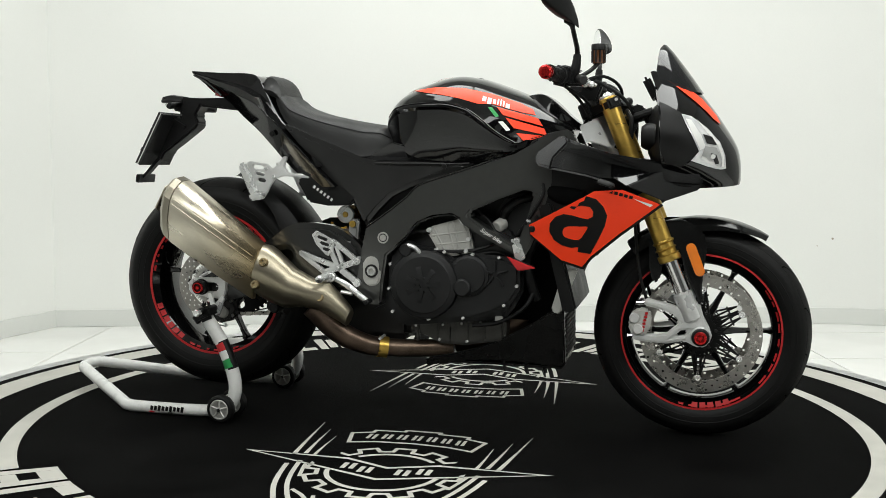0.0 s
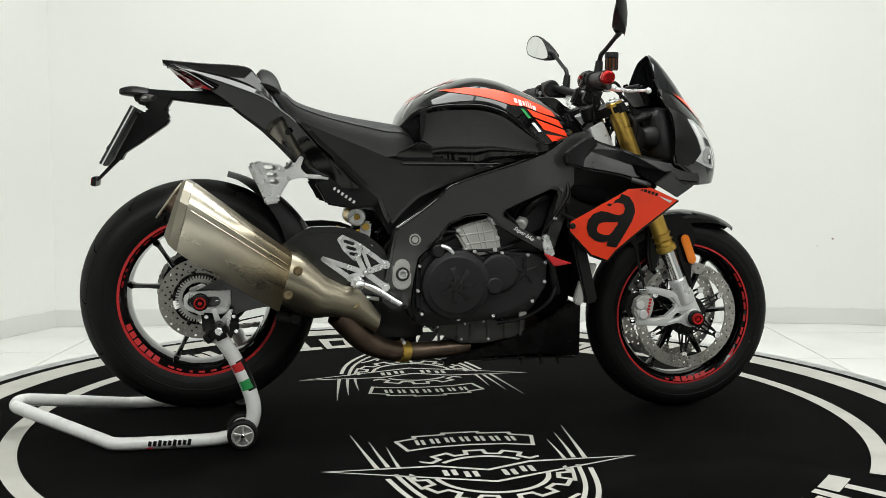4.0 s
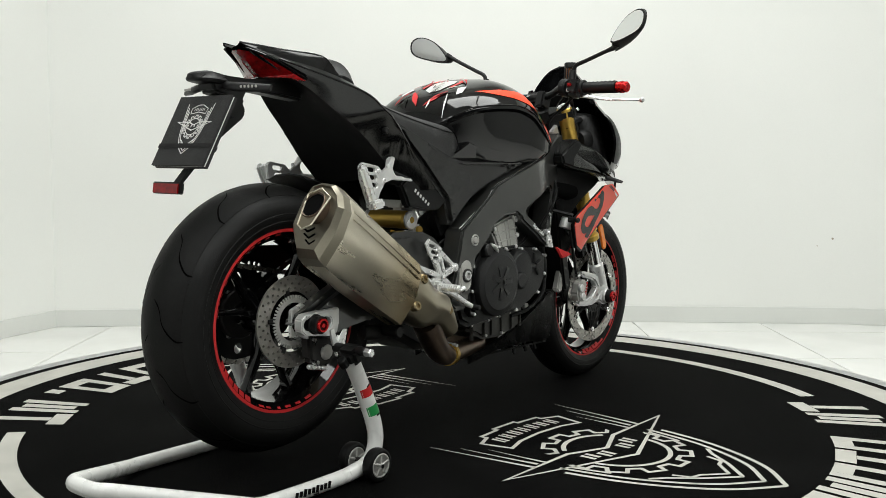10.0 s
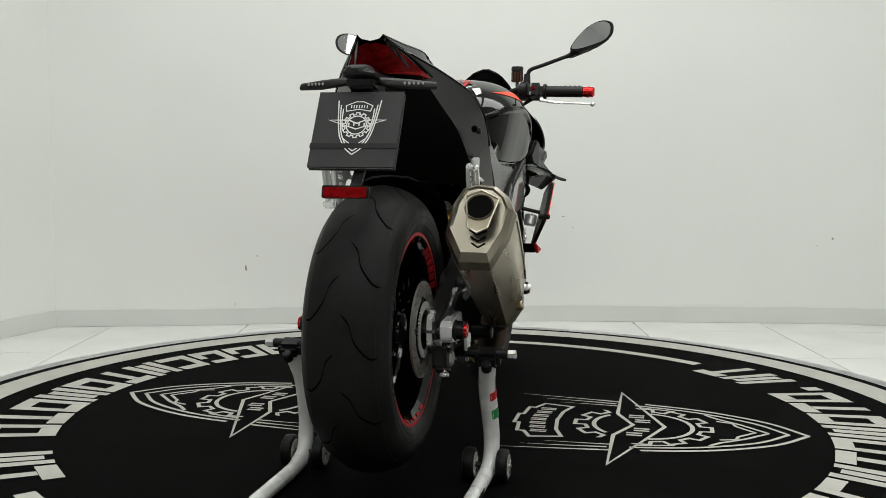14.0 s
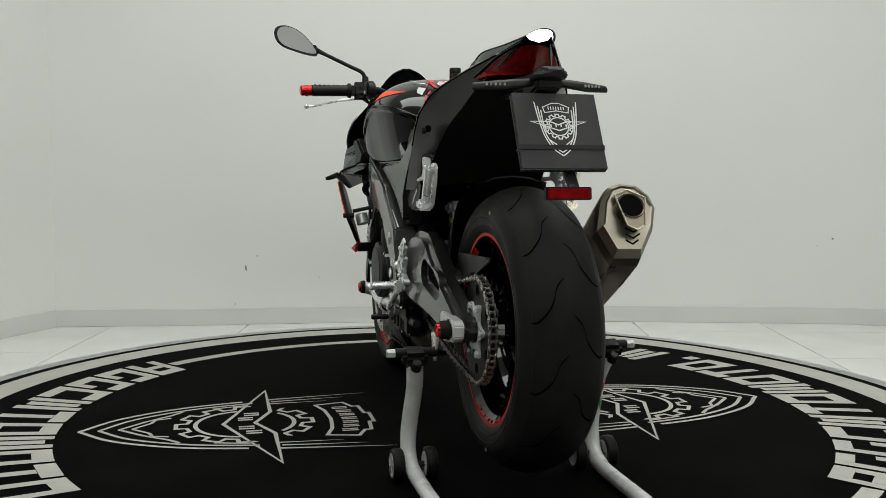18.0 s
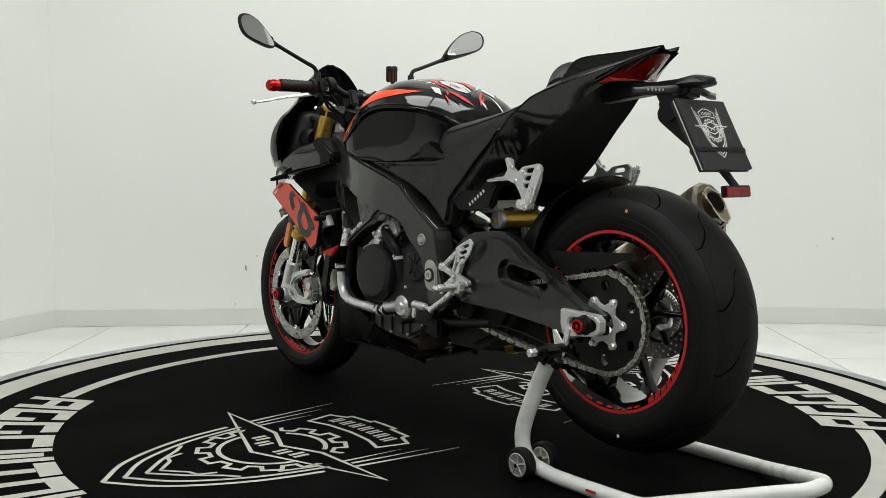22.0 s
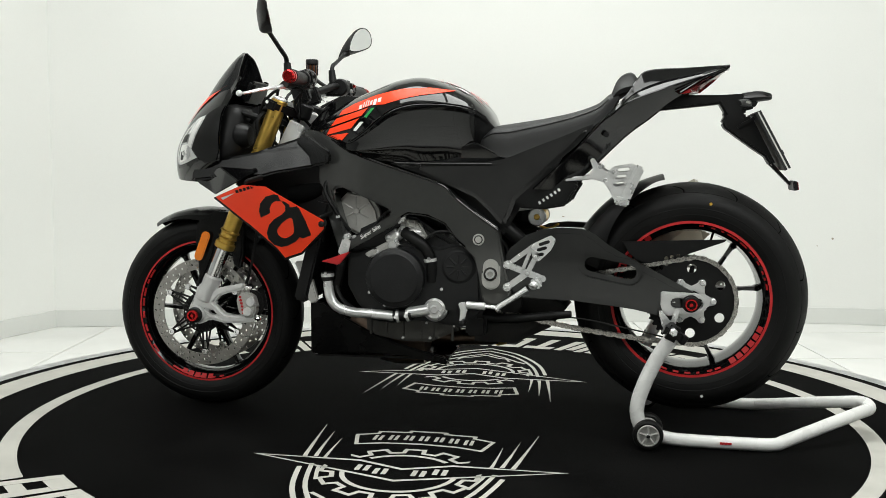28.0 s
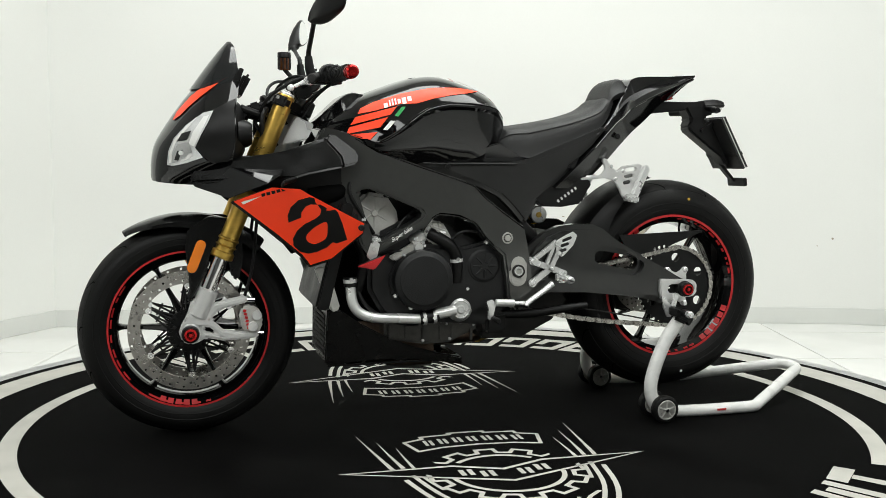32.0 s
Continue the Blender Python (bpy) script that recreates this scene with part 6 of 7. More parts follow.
    fr = part("belly_pan_front", bm, PAN, BIKE, "matte black belly pan front")
    mesh = bmesh.new()
    for j in range(9):
        for i in range(12):
            box((.3805 - .0003 * j, -.10 + i * .018 + (.009 if j % 2 else 0), .220 + .013 * j), (.003, .010, .008), 0, (0, 0, 0), mesh)
    tagged(part("belly_grille", mesh, DARK, BIKE, "fine mesh of the belly pan"), kind="stuff")
    part("belly_floor", plate(((-.028, -.10), (.37, -.115), (.37, .115), (-.028, .10)), .183, .189, (), 0, plane="xy"), PAN, BIKE)
    for x in (.20, .262, .315):
        part("pan_prong", rod((x, -.10, .196), (x + .008, -.104, .166), .006, 6), MATTE, BIKE)


    part("exhaust_box", plate(((-.08, .235), (-.08, .35), (-.20, .40), (-.33, .40), (-.38, .36), (-.32, .285), (-.22, .235)), -.085, .085, (), .02), DARK, BIKE, "sooty exhaust box under the gearbox")
    part("exhaust_shield", plate(((.20, .30), (.23, .56), (.34, .57), (.37, .36), (.33, .30)), -.07, .07, (), .01), FLATBLACK, BIKE, "black heat shield ahead of the engine")
    # dark filling of the frame: airbox and throttle bodies, wiring and small silver fittings
    part("airbox", plate(((-.02, .60), (.08, .70), (.28, .78), (.37, .75), (.355, .60), (.31, .54), (.22, .53), (.12, .56), (0, .55)), -.075, .075, (), .012), MATTE, BIKE, "matte black airbox inside the frame")
    th = part("thermostat", rod((.140, .150, .532), (.105, .156, .556), .018, 14, .004), SILVER, BIKE, "silver thermostat housing")
    part("thermostat_neck", rod((.108, .150, .558), (.040, .146, .556), .015, 12, .004), SILVER, th)
    part("thermostat_lid", rod((.122, .158, .520), (.122, .172, .520), .014, 8, .002), SILVER, th)
    for x, z in ((.133, .545), (.112, .535), (.070, .562), (.050, .548)):
        part("thermostat_bolt", rod((x, .16, z), (x, .176, z), .0065, 6, .0015), ALU, th)
    part("head_flange", plate(((.208, .494), (.135, .535), (.115, .520), (.135, .508), (.190, .482)), .150, .166, (), .004), GREYHEAD, BIKE)
    for s in (-1, 1):
        for k, path in enumerate(([(-.12, .150, .53), (-.07, .168, .555), (.0, .165, .56), (.06, .160, .50)], [(.05, .155, .62), (.10, .160, .64), (.16, .150, .60), (.20, .160, .55), (.27, .165, .54)],
                                  [(.25, .165, .56), (.29, .178, .62), (.32, .175, .68), (.30, .15, .73)], [(-.14, .14, .56), (-.19, .12, .53), (-.21, .12, .47)], [(.30, .15, .42), (.27, .165, .36), (.20, .16, .315), (.12, .15, .30)])):
            part("wire", flip(tube(path, (.0045, .0038, .006, .005, .006)[k], 7, 5), s), MATTE, BIKE)
        for x, y, z in ((.010, .166, .551), (.150, .158, .606), (.236, .166, .543), (.28, .177, .60)):
            part("wire_clip", flip(box((x, y, z), (.012, .012, .009), .002, (0, 20, 0)), s), MATTE if x < .2 else SILVER, BIKE)
        part("frame_pin", flip(lathe([(0, .200), (.004, .200), (.006, .197), (.009, .197), (.010, .193), (.010, .18)], (.250, 0, .545), 14), s), ALU, BIKE)
        part("frame_pin", flip(lathe([(0, .186), (.006, .186), (.009, .183), (.013, .183), (.014, .180), (.014, .16)], (-.150, 0, .372), 14), s), DARK, BIKE)


engine()


# ---- rear running gear ----
def rear_gear():
    # disc with toothed sensor ring, caliper
    dc = part("brake_disc", drilled_ring(RW, .072, .110, -.099, -.094, (.080, .091, .102), 26, .0034), DISCDARK, REAR, "drilled steel rear brake disc")
    pts = []
    for i in range(48):
        a = 2 * math.pi * i / 48
        for da, r in ((-.045, .056), (-.030, .064), (.030, .064), (.045, .056)):
            pts.append((RW[0] + r * math.cos(a + da), RW[2] + r * math.sin(a + da)))
    part("sensor_ring", plate(pts, -.1035, -.1005, (circle((RW[0], RW[2]), .046, 32),)), GREYHEAD, dc, "toothed sensor ring")
    for i in range(5):
        a = radians(30 + 72 * i)
        part("disc_arm", rod((RW[0] + .040 * math.cos(a), -.092, RW[2] + .040 * math.sin(a)), (RW[0] + .078 * math.cos(a), -.0965, RW[2] + .078 * math.sin(a)), .007, 8), MATTE, dc)
    cal = ((-.705, .350), (-.612, .345), (-.600, .315), (-.615, .280), (-.665, .268), (-.700, .290))
    ca = part("rear_caliper", plate(cal, -.150, -.115, (), .008), DARK, BIKE, "dark cast rear brake caliper")
    part("caliper_pot", flip(lathe([(0, .1560), (.015, .1560), (.018, .153), (.020, .149), (.020, .14)], (-.648, 0, .305), 20), -1), GREYHEAD, ca)
    part("caliper_bracket", plate(((-.735, .412), (-.700, .425), (-.668, .405), (-.640, .360), (-.600, .352), (-.592, .335), (-.640, .318), (-.690, .330), (-.735, .350)), -.124, -.112, (circle((RW[0], RW[2]), .024, 16),), .003), ALU, ca, "machined caliper bracket")
    part("caliper_bridge", box((-.655, -.128, .322), (.070, .050, .016), .004, (0, 12, 0)), DARK, ca)
    for x, z in ((-.618, .338), (-.690, .338), (-.612, .296), (-.682, .284)):
        part("caliper_bolt", flip(rod((x, .14, z), (x, .158, z), .0062, 8, .0015), -1), CHROME, ca)
    part("pad_pin", rod((-.700, -.132, .300), (-.600, -.132, .322), .0035, 8), CHROME, ca)
    part("caliper_pin", rod((-.700, -.140, .275), (-.640, -.140, .262), .006, 8, .002), ALU, ca)
    part("caliper_stay", panel([(-.735, -.128, .360), (-.640, -.128, .362), (-.56, -.128, .37), (-.56, -.128, .355), (-.690, -.128, .335)], -.012), SILVER, BIKE)
    part("brake_hose", tube([(-.62, -.135, .32), (-.57, -.14, .37), (-.50, -.13, .42), (-.40, -.12, .44)], .0045, 8), MATTE, BIKE)
    part("bracket_post", rod((-.455, -.16, .335), (-.455, -.215, .335), .017, 14, .004), MATTE, BIKE)
    part("damper_stub", tube([(-.50, -.13, .33), (-.44, -.15, .325)], .019, 12, 0), DARK, BIKE)
    # sprocket
    pts = []
    for i in range(42):
        a = 2 * math.pi * i / 42
        for da, r in ((-.05, .116), (-.02, .1235), (.02, .1235), (.05, .116)):
            pts.append((RW[0] + r * math.cos(a + da), RW[2] + r * math.sin(a + da)))
    holes = [circle((RW[0], RW[2]), .034, 24)]
    for i in range(6):
        a = 60 * i + 30
        holes.append(circle((RW[0] + .090 * math.cos(radians(a)), RW[2] + .090 * math.sin(radians(a))), .0135, 14))
    sp = part("sprocket", plate(pts, .101, .106, holes), MATTE, REAR, "black rear sprocket")
    for i in range(6):
        a = radians(60 * i)
        part("sprocket_nut", rod((RW[0] + .060 * math.cos(a), .095, RW[2] + .060 * math.sin(a)), (RW[0] + .060 * math.cos(a), .119, RW[2] + .060 * math.sin(a)), .009, 6, .002), ALU, sp)
    part("sprocket_carrier", lathe([(.028, .085), (.060, .085), (.064, .09), (.064, .1005), (.028, .1005)], RW, 40, closed=True), DARK, sp)
    star = []
    for i in range(6):
        for da, r in ((-30, .042), (-13, .052), (-9, .064), (0, .070), (9, .064), (13, .052)):
            star.append((RW[0] + r * math.cos(radians(60 * i + da)), RW[2] + r * math.sin(radians(60 * i + da))))
    part("carrier_star", plate(star, .1065, .1125, (circle((RW[0], RW[2]), .030, 24),), .0015), SILVER, sp, "cast silver sprocket star")
    # chain: one link after another
    ch = part("chain", tube([(-.215, .1035, .315), (-.38, .1035, .322), (-.55, .1035, .294), (-.69, .1035, .2640)], .0022, 6), DARK, BIKE, "steel drive chain")
    fs, rf, rr = (-.205, .360), .040, .1215
    path = []
    for k in range(12):
        f = k / 11
        path.append((fs[0] - .01 + (-.70 - fs[0]) * f, .403 + (.500 - .403) * f))
    for k in range(1, 26):
        a = radians(84 + 188 * k / 26)
        path.append((RW[0] + rr * math.cos(a), RW[2] + rr * math.sin(a)))
    for k in range(12):
        f = k / 11
        path.append((-.700 + .485 * f, .2595 + .060 * f - .010 * math.sin(math.pi * f) + .006 * f))
    for k in range(1, 8):
        a = radians(-80 + 160 * k / 8)
        path.append((fs[0] + rf * math.cos(a), fs[1] + rf * math.sin(a)))
    path.append(path[0])
    P = np.array(path)
    seg = np.concatenate([[0], np.cumsum(np.hypot(*np.diff(P, axis=0).T))])
    pitch = .0158
    link = [None, None]
    for j in (0, 1):
        bm = bmesh.new()
        for y in ((-.0085, .0085) if j else (-.0060, .0060)):
            plate(slot((-.0079, 0), (.0079, 0), .0062 if j else .0052, 5), y - .0012, y + .0012, (), 0, bm=bm)
        for x in (-.0079, .0079):
            rod((x, -.0105 if j else -.006, 0), (x, .0105 if j else .006, 0), .0035, 8, 0, bm)
        link[j] = finish(bm, CHAINM)
    n = int(seg[-1] / pitch)
    for k in range(n):
        d = (k + .5) * seg[-1] / n
        x, z = np.interp(d, seg, P[:, 0]), np.interp(d, seg, P[:, 1])
        x2, z2 = np.interp(d + .004, seg, P[:, 0]), np.interp(d + .004, seg, P[:, 1])
        lk = new("chain_link", link[k % 2])
        lk.parent = ch
        lk.location = (x, .1035, z)
        lk.rotation_euler = (0, -math.atan2(z2 - z, x2 - x), 0)
    part("front_sprocket", rod((fs[0], .095, fs[1]), (fs[0], .112, fs[1]), .037, 18, .003), DARK, BIKE)
    # shock absorber with its gold reservoir across the machine
    part("shock_body", rod((-.245, 0, .640), (-.235, 0, .43), .030, 20, .004), DARK, BIKE, "black shock absorber")
    sp_bm = tube([(-.243 + .036 * math.cos(t), .036 * math.sin(t), .585 - .013 * t / 6.283) for t in np.linspace(0, 2 * math.pi * 8, 120)], .0055, 8, 0)
    part("shock_spring", sp_bm, MATTE, BIKE, "black shock spring")
    rs = part("shock_reservoir", rod((-.276, -.085, .602), (-.276, .045, .602), .025, 24, .004), GOLD, BIKE, "gold shock reservoir")
    for s, y in ((-1, -.085), (1, .045)):
        part("reservoir_cap", rod((-.276, y - .004, .602), (-.276, y + s * .014, .602), .0262, 24, .003), ALU, rs)
        part("reservoir_screw", rod((-.276, y, .602), (-.276, y + s * .016, .602), .009, 12, .002), GOLD, rs)
    part("shock_bracket", box((-.235, 0, .635), (.075, .12, .030), .008, (0, 8, 0)), GREYHEAD, BIKE)
    part("valve_block", box((-.252, -.085, .555), (.030, .030, .070), .006, (0, 6, 0)), SILVER, BIKE, "silver exhaust valve block")
    part("valve_wheel", rod((-.252, -.10, .575), (-.252, -.108, .575), .010, 14), GOLD, BIKE)
    part("yellow_lead", tube([(-.33, -.07, .575), (-.30, -.10, .560), (-.27, -.105, .565)], .0035, 6), YELLOW, BIKE, "yellow lead")
    part("linkage_tube", tube([(-.16, .09, .60), (-.20, .11, .57), (-.245, .10, .52), (-.25, .06, .45)], .022, 14), MATTE, BIKE, "black moulded air duct")
    part("cross_brace", plate(((-.20, .52), (-.33, .555), (-.36, .50), (-.22, .42)), -.10, .10, (), .010), MATTE, BIKE)


rear_gear()


def pegs():
    for s in (-1, 1):
        # perforated heel plate and the machined truss that carries it
        hp = ((-.342, .548), (-.328, .561), (-.300, .548), (-.274, .534), (-.277, .502), (-.292, .488), (-.300, .492), (-.328, .520))
        holes = [slot((-.321 + .008 * k, .543 - .017 * k), (-.298 + .005 * k, .535 - .015 * k), .0045, 4) for k in range(3)]
        y0 = .190
        hpl = part("heel_plate", flip(plate(hp, y0 + .006, y0 + .011, holes, .0015), s), ALU, BIKE, "perforated aluminium heel plate")
        hub, c1, c2, f1, f2, dd = (-.264, .455), (-.208, .476), (-.208, .414), (-.280, .530), (-.286, .500), (-.306, .440)
        bars = [(hub, c1, .0085), (hub, c2, .0085), (f1, c1, .0065), (f2, hub, .007), (dd, hub, .009), ((-.274, .523), (-.250, .462), .005)]
        if s < 0:
            bars += [((-.378, .494), hub, .007), ((-.378, .494), dd, .007)]
        for a, b, r in bars:
            part("peg_carrier", flip(plate(slot(a, b, r, 6), y0 - .010, y0 + .005, (), .002), s), ALU, BIKE, "machined aluminium peg carrier")
        for x, z in ((-.208, .476), (-.208, .414)):
            part("carrier_bolt", flip(lathe([(0, .200), (.006, .200), (.007, .197), (.011, .197), (.012, .194), (.012, .17)], (x, 0, z), 16), s), ALU, hpl)
        for x, z in ((-.280, .530), (-.286, .500), (-.264, .455)):
            part("plate_rivet", flip(rod((x, .196, z), (x, .2035, z), .005, 10, .001), s), SILVER, hpl)
        part("peg_hinge", flip(box((-.290, .205, .430), (.030, .026, .030), .006), s), ALU, BIKE)
        pg = part("footpeg", flip(tube([(-.290, .210, .432), (-.289, .276, .430)], .0085, 10, 0), s), ALU, BIKE, "knurled aluminium footpeg")
        for k in range(8):
            part("peg_rib", flip(rod((-.289, .214 + k * .0075, .432), (-.289, .218 + k * .0075, .432), .0105, 8), s), ALU, pg)
        part("peg_end", flip(rod((-.289, .276, .434), (-.287, .284, .426), .012, 10, .003), s), ALU, pg)
    # brake pedal and its cylinder on the right
    part("brake_pedal", tube([(-.275, -.195, .425), (-.235, -.205, .408), (-.190, -.215, .380), (-.168, -.222, .368)], [.008, .009, .008, .007], 10, 4), ALU, BIKE, "aluminium brake pedal")
    part("pedal_tip", rod((-.166, -.200, .366), (-.164, -.246, .366), .0075, 10, .002), MATTE, BIKE)
    part("pedal_pivot", rod((-.282, -.19, .428), (-.282, -.212, .428), .014, 14, .003), ALU, BIKE)
    part("brake_cylinder", tube([(-.262, -.150, .45), (-.252, -.155, .53)], .014, 12, 0), SILVER, BIKE, "silver brake master cylinder")
    part("pedal_spring", tube([(-.26, -.18, .385), (-.225, -.18, .38)], .006, 8, 0), ALU, BIKE)
    # gear lever and quick-shift rod on the left
    part("gear_lever", tube([(-.265, .205, .412), (-.230, .208, .388), (-.190, .210, .362), (-.182, .212, .352)], [.009, .008, .008, .008], 10, 4), ALU, BIKE, "aluminium gear lever")
    part("shift_rod", rod((-.185, .206, .358), (-.095, .200, .362), .006, 10, .001), ALU, BIKE)
    part("shift_sensor", rod((-.150, .203, .360), (-.095, .200, .362), .0105, 12, .002), SILVER, BIKE)
    part("shift_crank", flip(plate(((-.070, .365), (-.092, .370), (-.098, .350), (-.088, .312), (-.075, .312), (-.078, .345)), .180, .195, (), .003), 1), ALU, BIKE)
    part("gear_peg", rod((-.090, .195, .316), (-.090, .245, .316), .0075, 10, .002), MATTE, BIKE)
    # pillion hangers
    for s in (-1, 1):
        tri = ((-.361, .714), (-.425, .724), (-.437, .741), (-.427, .768), (-.438, .772), (-.456, .746), (-.474, .734), (-.490, .748), (-.545, .757), (-.556, .748), (-.552, .714), (-.525, .655), (-.505, .645), (-.490, .664), (-.482, .682), (-.465, .706), (-.437, .714), (-.361, .708))
        holes = [slot((-.530 + k * .007, .741 - .019 * k), (-.505 + k * .003, .738 - .019 * k), .0058, 4) for k in range(3)]
        hg = part("pillion_hanger", flip(plate(tri, .163, .174, holes, .003), s), SILVER, BIKE, "cast silver pillion hanger with slots")
        part("hanger_root", flip(tube([(-.345, .148, .716), (-.40, .160, .716), (-.44, .168, .720)], [.005, .007, .006], 10, 3, flat=.7), s), SILVER, hg)
        part("hanger_root", flip(tube([(-.424, .140, .782), (-.434, .156, .766), (-.452, .168, .744)], [.008, .008, .006], 10, 3, flat=.7), s), SILVER, hg)
        part("pillion_peg", flip(box((-.543, .186, .705), (.026, .018, .100), .007, (0, -24, 0)), s), ALU, hg, "folded aluminium pillion peg")
        part("peg_clevis", flip(box((-.515, .186, .655), (.040, .034, .022), .005, (0, -10, 0)), s), ALU, hg)
        for k in range(6):
            part("peg_rib", flip(box((-.5595 + k * .0064, .177, .742 - k * .0145), (.012, .008, .006), .001, (0, -24, 0)), s), ALU, hg)
        for x, z in ((-.455, .748), (-.470, .712), (-.492, .735)):
            part("hanger_bolt", flip(rod((x, .170, z), (x, .176, z), .0055, 8, .001), s), ALU, hg)


pegs()


def number_holder():
    side = ((-.913, .950), (-.913, .938), (-.903, .934), (-.80, .926), (-.603, .905), (-.611, .946), (-.677, .950), (-.78, .949), (-.900, .956))
    part("tail_arm", plate(side, -.026, .026, (), .008), MATTE, BIKE, "matte black tail arm")
    bracket = ((-.768, .938), (-.793, .896), (-.782, .872), (-.792, .856), (-.861, .806), (-.903, .778), (-.918, .752), (-.934, .756), (-.866, .886), (-.842, .890), (-.842, .905), (-.872, .912), (-.882, .936))
    part("number_bracket", plate(bracket, -.030, .030, (), .006, None), MATTE, BIKE, "black number plate bracket")
    part("plate_lamp", box((-.845, 0, .870), (.06, .075, .025), .008, (0, 30, 0)), MATTE, BIKE)
    loft_box(((-.918, .938, .950, .012, .01), (-.910, .935, .955, .026, .020), (-.880, .932, .960, .036, .028), (-.84, .930, .955, .034, .024)), MATTE, "tail_arm_cap", "", bev=.7)
    # indicators: stalk and slim lamp
    for s in (-1, 1):
        ind = part("indicator", tube([(-.845, s * .025, .930), (-.850, s * .060, .925), (-.835, s * .10, .922), (-.815, s * .150, .920)], [.010, .012, .0125, .009], 12, 4, flat=.65), MATTE, BIKE, "slim dark indicator")
        for k in range(5):
            y = .090 + .009 * k
            part("indicator_bar", box((-.8505 + .34 * (y - .090) + .0005, s * y, .9235), (.004, .0045, .006), .001), GREYHEAD, ind)
    # the plate is covered by a strapped black book with an emblem
    c = Vector((-.910, -.006, .820))
    u = Vector((0, -1, 0))
    v = Vector((.083, 0, .153)).normalized()
    n = u.cross(v).normalized()
    if n.x > 0:
        n = -n
    def slab(name, w, h, d0, d1, m, label="", bev=.002, c2=(0, 0)):
        bm = bmesh.new()
        quad = [c + u * (c2[0] + a * w / 2) + v * (c2[1] + b * h / 2) for a, b in ((-1, -1), (1, -1), (1, 1), (-1, 1))]
        skin(bm, [[p + n * d for p in quad] for d in (d0, d1)])
        soften(bm, bev)
        return part(name, bm, m, BIKE if name == "plate_cover" else book, label)
    book = slab("plate_cover", .182, .176, .0078, .0135, LEATHER, "black book cover with a pale emblem strapped over the plate", .001)
    slab("book_pages", .178, .173, .0036, .0075, WHITE, "white page edges", .001)
    slab("book_back", .182, .176, -.003, .0033, LEATHER, "", .001)
    slab("strap", .185, .011, .0137, .0152, MATTE, "thin black strap", 0, (0, -.040))
    slab("strap", .185, .011, -.0045, -.0032, MATTE, "", 0, (0, -.040))
    # emblem, the mat's shield again at book size
    k = .128 / .85
    def stroke(name, lines, w, taper=False):
        bm = bmesh.new()
        for pts, cl in lines:
            ribbon(bm, [(p[0] * k, -(p[1] - .62) * k) for p in pts], w, .0, cl, taper)
        for q in bm.verts:
            q.co = c + u * q.co.x + v * (q.co.y + .004) + n * .0142
        part(name, bm, WHITE, book)
    gear = []
    for i in range(12):
        for da, r in ((-9, .165), (-7, .195), (7, .195), (9, .165)):
            gear.append((r * math.cos(radians(30 * i + da)), .59 + r * math.sin(radians(30 * i + da))))
    stroke("emblem_gear", [(gear, True), (circle((0, .59), .14, 36), True)], .0026)
    stroke("emblem_wing", [([(.395, .512), (0, .652), (-.395, .512), (-.12, .512), (0, .562), (.12, .512)], True)] + [([(-.11 + .073 * i, .60), (-.11 + .073 * i, .555)], False) for i in range(4)], .0030)
    stroke("emblem_banner", [([(-.19, .285), (-.05, .222), (.05, .222), (.19, .285), (.17, .372), (0, .342), (-.17, .372)], True)] + [([(-.11 + .037 * i, .275), (-.11 + .037 * i, .325)], False) for i in range(7)], .0022)
    lines = []
    for s in (-1, 1):
        for us in (((.305, .20), (.285, .38), (.262, .55), (.215, .76), (.12, .94), (0, 1.045)), ((.262, .27), (.25, .42), (.232, .56), (.19, .74), (.105, .9), (0, .992)), ((.222, .33), (.218, .46), (.208, .58), (.185, .68)), ((.16, .80), (.075, .868), (0, .938))):
            lines.append(([(s * p[0], p[1]) for p in spline(us, 4)], False))
    stroke("emblem_shield", lines, .0026)
    # reflector on its strip
    part("reflector_strip", panel([(-.930, -.010, .760), (-.915, -.010, .760), (-.975, -.010, .700), (-.985, -.010, .700)], -.022), MATTE, BIKE)
    rf = part("rear_reflector", box((-.984, -.004, .699), (.012, .098, .026), .002, (0, 8, 0)), MATTE, BIKE, "red rear reflector on a strip")
    part("reflector_lens", box((-.9905, -.004, .6985), (.004, .090, .021), .001, (0, 8, 0)), TAILRED, rf, "red reflector lens")


number_holder()


# ---- the paddock stand ----
STAND = thing("paddock_stand", "white tubular paddock stand under the rear wheel", "stand")


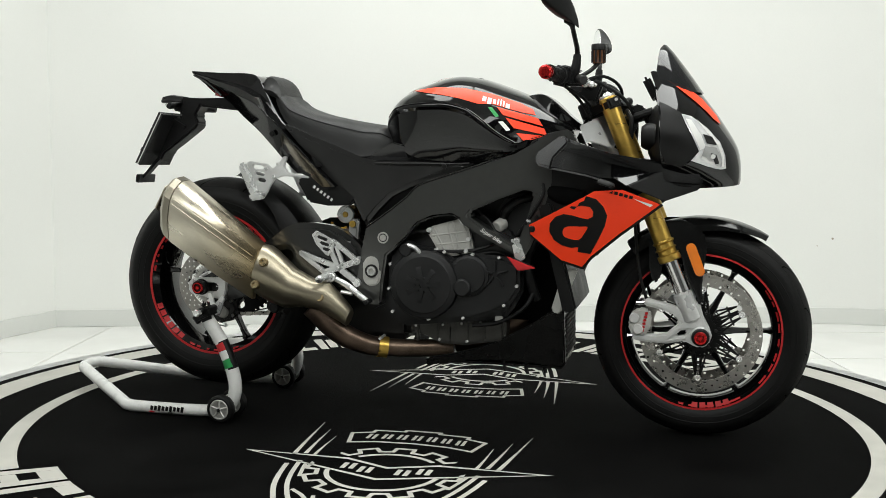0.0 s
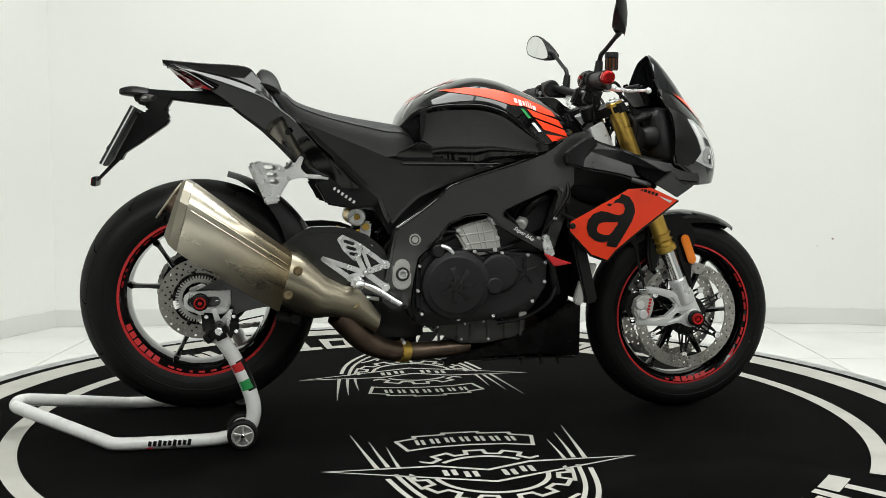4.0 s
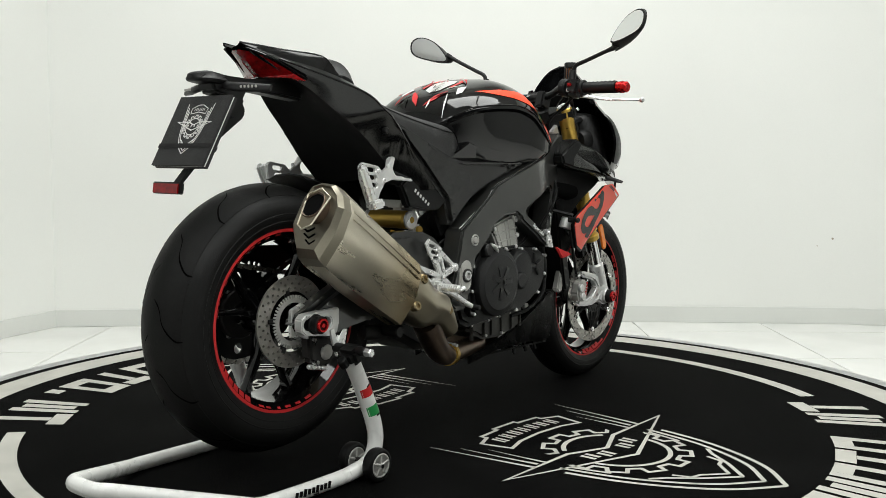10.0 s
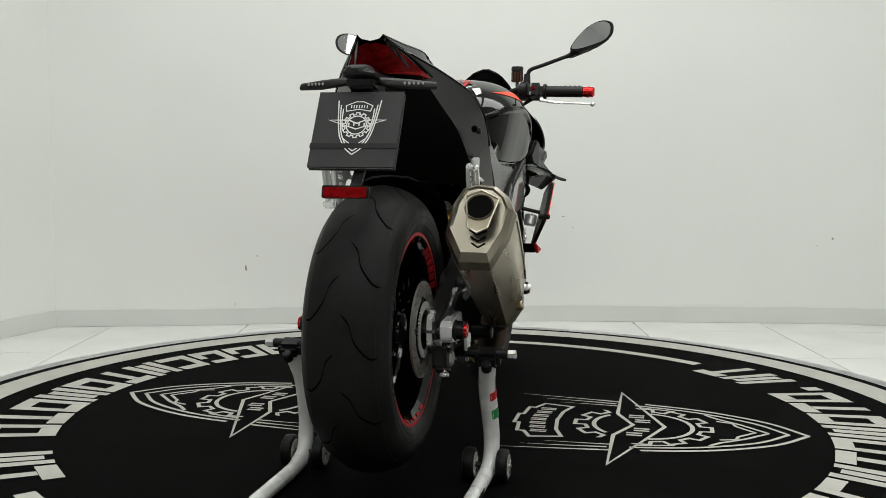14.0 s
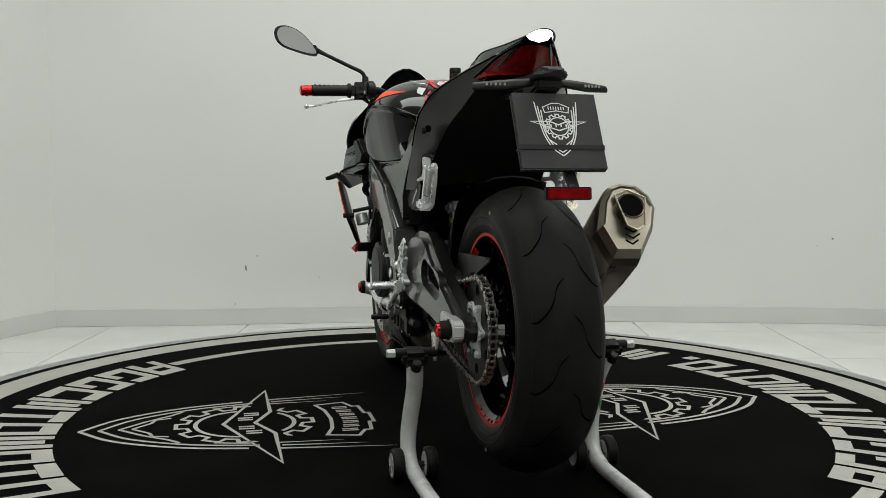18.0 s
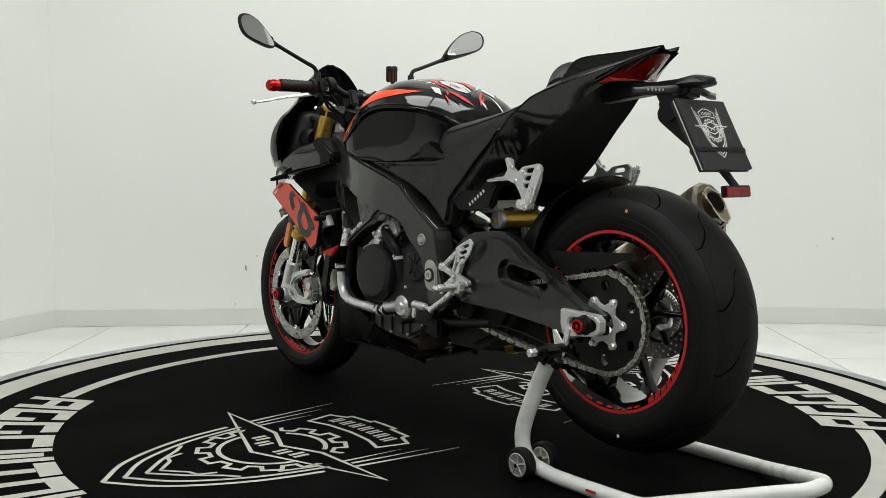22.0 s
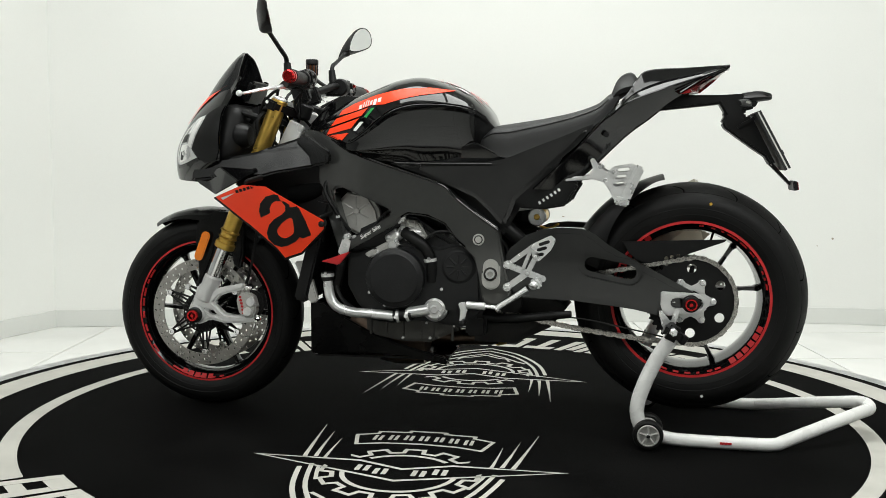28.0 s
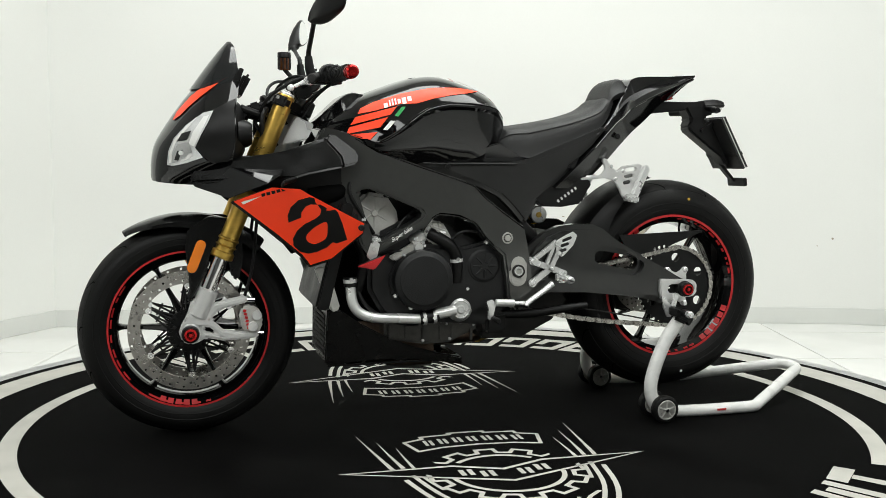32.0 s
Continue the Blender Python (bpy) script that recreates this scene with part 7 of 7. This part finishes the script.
def paddock():
    def rail(s):
        return [(-.655, s * .238, .300), (-.610, s * .230, .225), (-.572, s * .234, .128), (-.572, s * .236, .070), (-.600, s * .234, .036), (-.66, s * .230, .022)]
    for s in (-1, 1):
        up = part("upright", tube(rail(s), [.020, .020, .019, .018], 16, 6), WHITEPAINT, STAND, "white bent upright tube")
        # rubber-lined cup
        part("cup", flip(box((-.655, .240, .312), (.048, .058, .040), .010, (0, -25, 0)), s), MATTE, STAND, "black cup on the upright")
        part("cup_pin", flip(rod((-.655, .185, .322), (-.655, .285, .322), .0115, 12, .002), s), MATTE, STAND)
        part("pin_cap", flip(rod((-.655, .284, .322), (-.655, .305, .322), .0105, 6, .002), s), ALU, STAND)
        part("cup_knob", flip(rod((-.690, .240, .306), (-.675, .240, .285), .012, 10, .003), s), MATTE, STAND)
        for y in (.188, .268):
            c = (-.598, s * y, .0405)
            wh = part("castor", lathe([(.016, -.013), (.034, -.014), (.039, -.011), (.0405, -.004), (.0405, .004), (.039, .011), (.034, .014), (.016, .013)], c, 36, closed=True), RUBBER, STAND, "small black wheel with a grey star hub")
            for q in (-1, 1):
                bm = bmesh.new()
                for i in range(5):
                    a = 2 * math.pi * i / 5 + .3
                    rod((c[0], c[1] + q * .0125, c[2]), (c[0] + .026 * math.cos(a), c[1] + q * .0125, c[2] + .026 * math.sin(a)), .0035, 6, 0, bm)
                lathe([(.024, q * .0135), (.027, q * .0150), (.030, q * .0135)], c, 28, bm)
                part("hub", bm, GREYHEAD, wh)
                part("hub_dish", lathe([(0, q * .0075), (.022, q * .0080), (.029, q * .0125)], c, 24), MATTE, wh)
            part("axle_cap", rod((c[0], c[1] - s * .016, c[2]), (c[0], c[1] + s * .020, c[2]), .006, 8, .001), CHROME, wh)
        part("axle_rod", rod((-.598, s * .185, .0405), (-.598, s * .27, .0405), .007, 8), DARK, STAND)
    path = [(-.62, -.230, .026), (-.70, -.229, .020), (-.86, -.228, .019), (-.925, -.224, .020), (-.965, -.200, .028), (-1.16, -.072, .076), (-1.20, -.040, .084), (-1.208, 0, .086), (-1.20, .040, .084), (-1.16, .072, .076), (-.965, .200, .028), (-.925, .224, .020), (-.86, .228, .019), (-.70, .229, .020), (-.62, .230, .026)]
    handle = part("base_tube", tube(path, .0175, 16, 5), WHITEPAINT, STAND, "white bent base tube, chipped in places")
    bm = bmesh.new()
    for k in range(9):
        box((-.735 - k * .0125, -.2470, .022), (.0085, .0012, .013 if k % 3 else .017), 0, (0, 12, 0), bm)
    part("sign_bar", bm, MATTE, handle, "black bar lettering")
    for x, m in ((-.775, DARK), (-.835, REDTAPE)):
        part("colour_bar", box((x, -.2455, .010), (.016, .0012, .003), 0), m, handle)
    part("red_bars", box((-.80, .2475, .022), (.030, .001, .006), 0), REDTAPE, handle)
    # flag sticker down the right upright
    line = [Vector(p) for p in spline(rail(-1), 6)]
    def stretch(a, b):
        n = len(line) - 1
        def at(f):
            i = min(int(f), n - 1)
            return line[i].lerp(line[i + 1], f - i)
        return [at(a + (b - a) * k / 4) for k in range(5)]
    part("sticker_edge", tube([p + Vector((.0022, -.0012, 0)) for p in stretch(5.5, 10.4)], .0190, 18, 0), MATTE, STAND, "black border of the sticker")
    for k, m in enumerate((REDTAPE, WHITE, GREEN)):
        part("sticker", tube([p + Vector((.0004, -.0026, 0)) for p in stretch(5.8 + 1.45 * k, 7.2 + 1.45 * k)], .0190, 18, 0), m, STAND, "small flag-coloured sticker")


paddock()


# ---- everything on the stage turns with it ----
SEAT_ON_STAGE = pose(0, -0.007, 0, 0, 0, 0.4)


def motions():
    walk(STAGE, [(t, pose(0, 0, 0, 0, 0, a)) for t, a in TURN])
    walk(BIKE, [(t, pose(0, 0, 0, 0, 0, a) @ SEAT_ON_STAGE) for t, a in TURN])
    walk(STAND, [(t, pose(0, 0, 0, 0, 0, a) @ SEAT_ON_STAGE) for t, a in TURN])


motions()
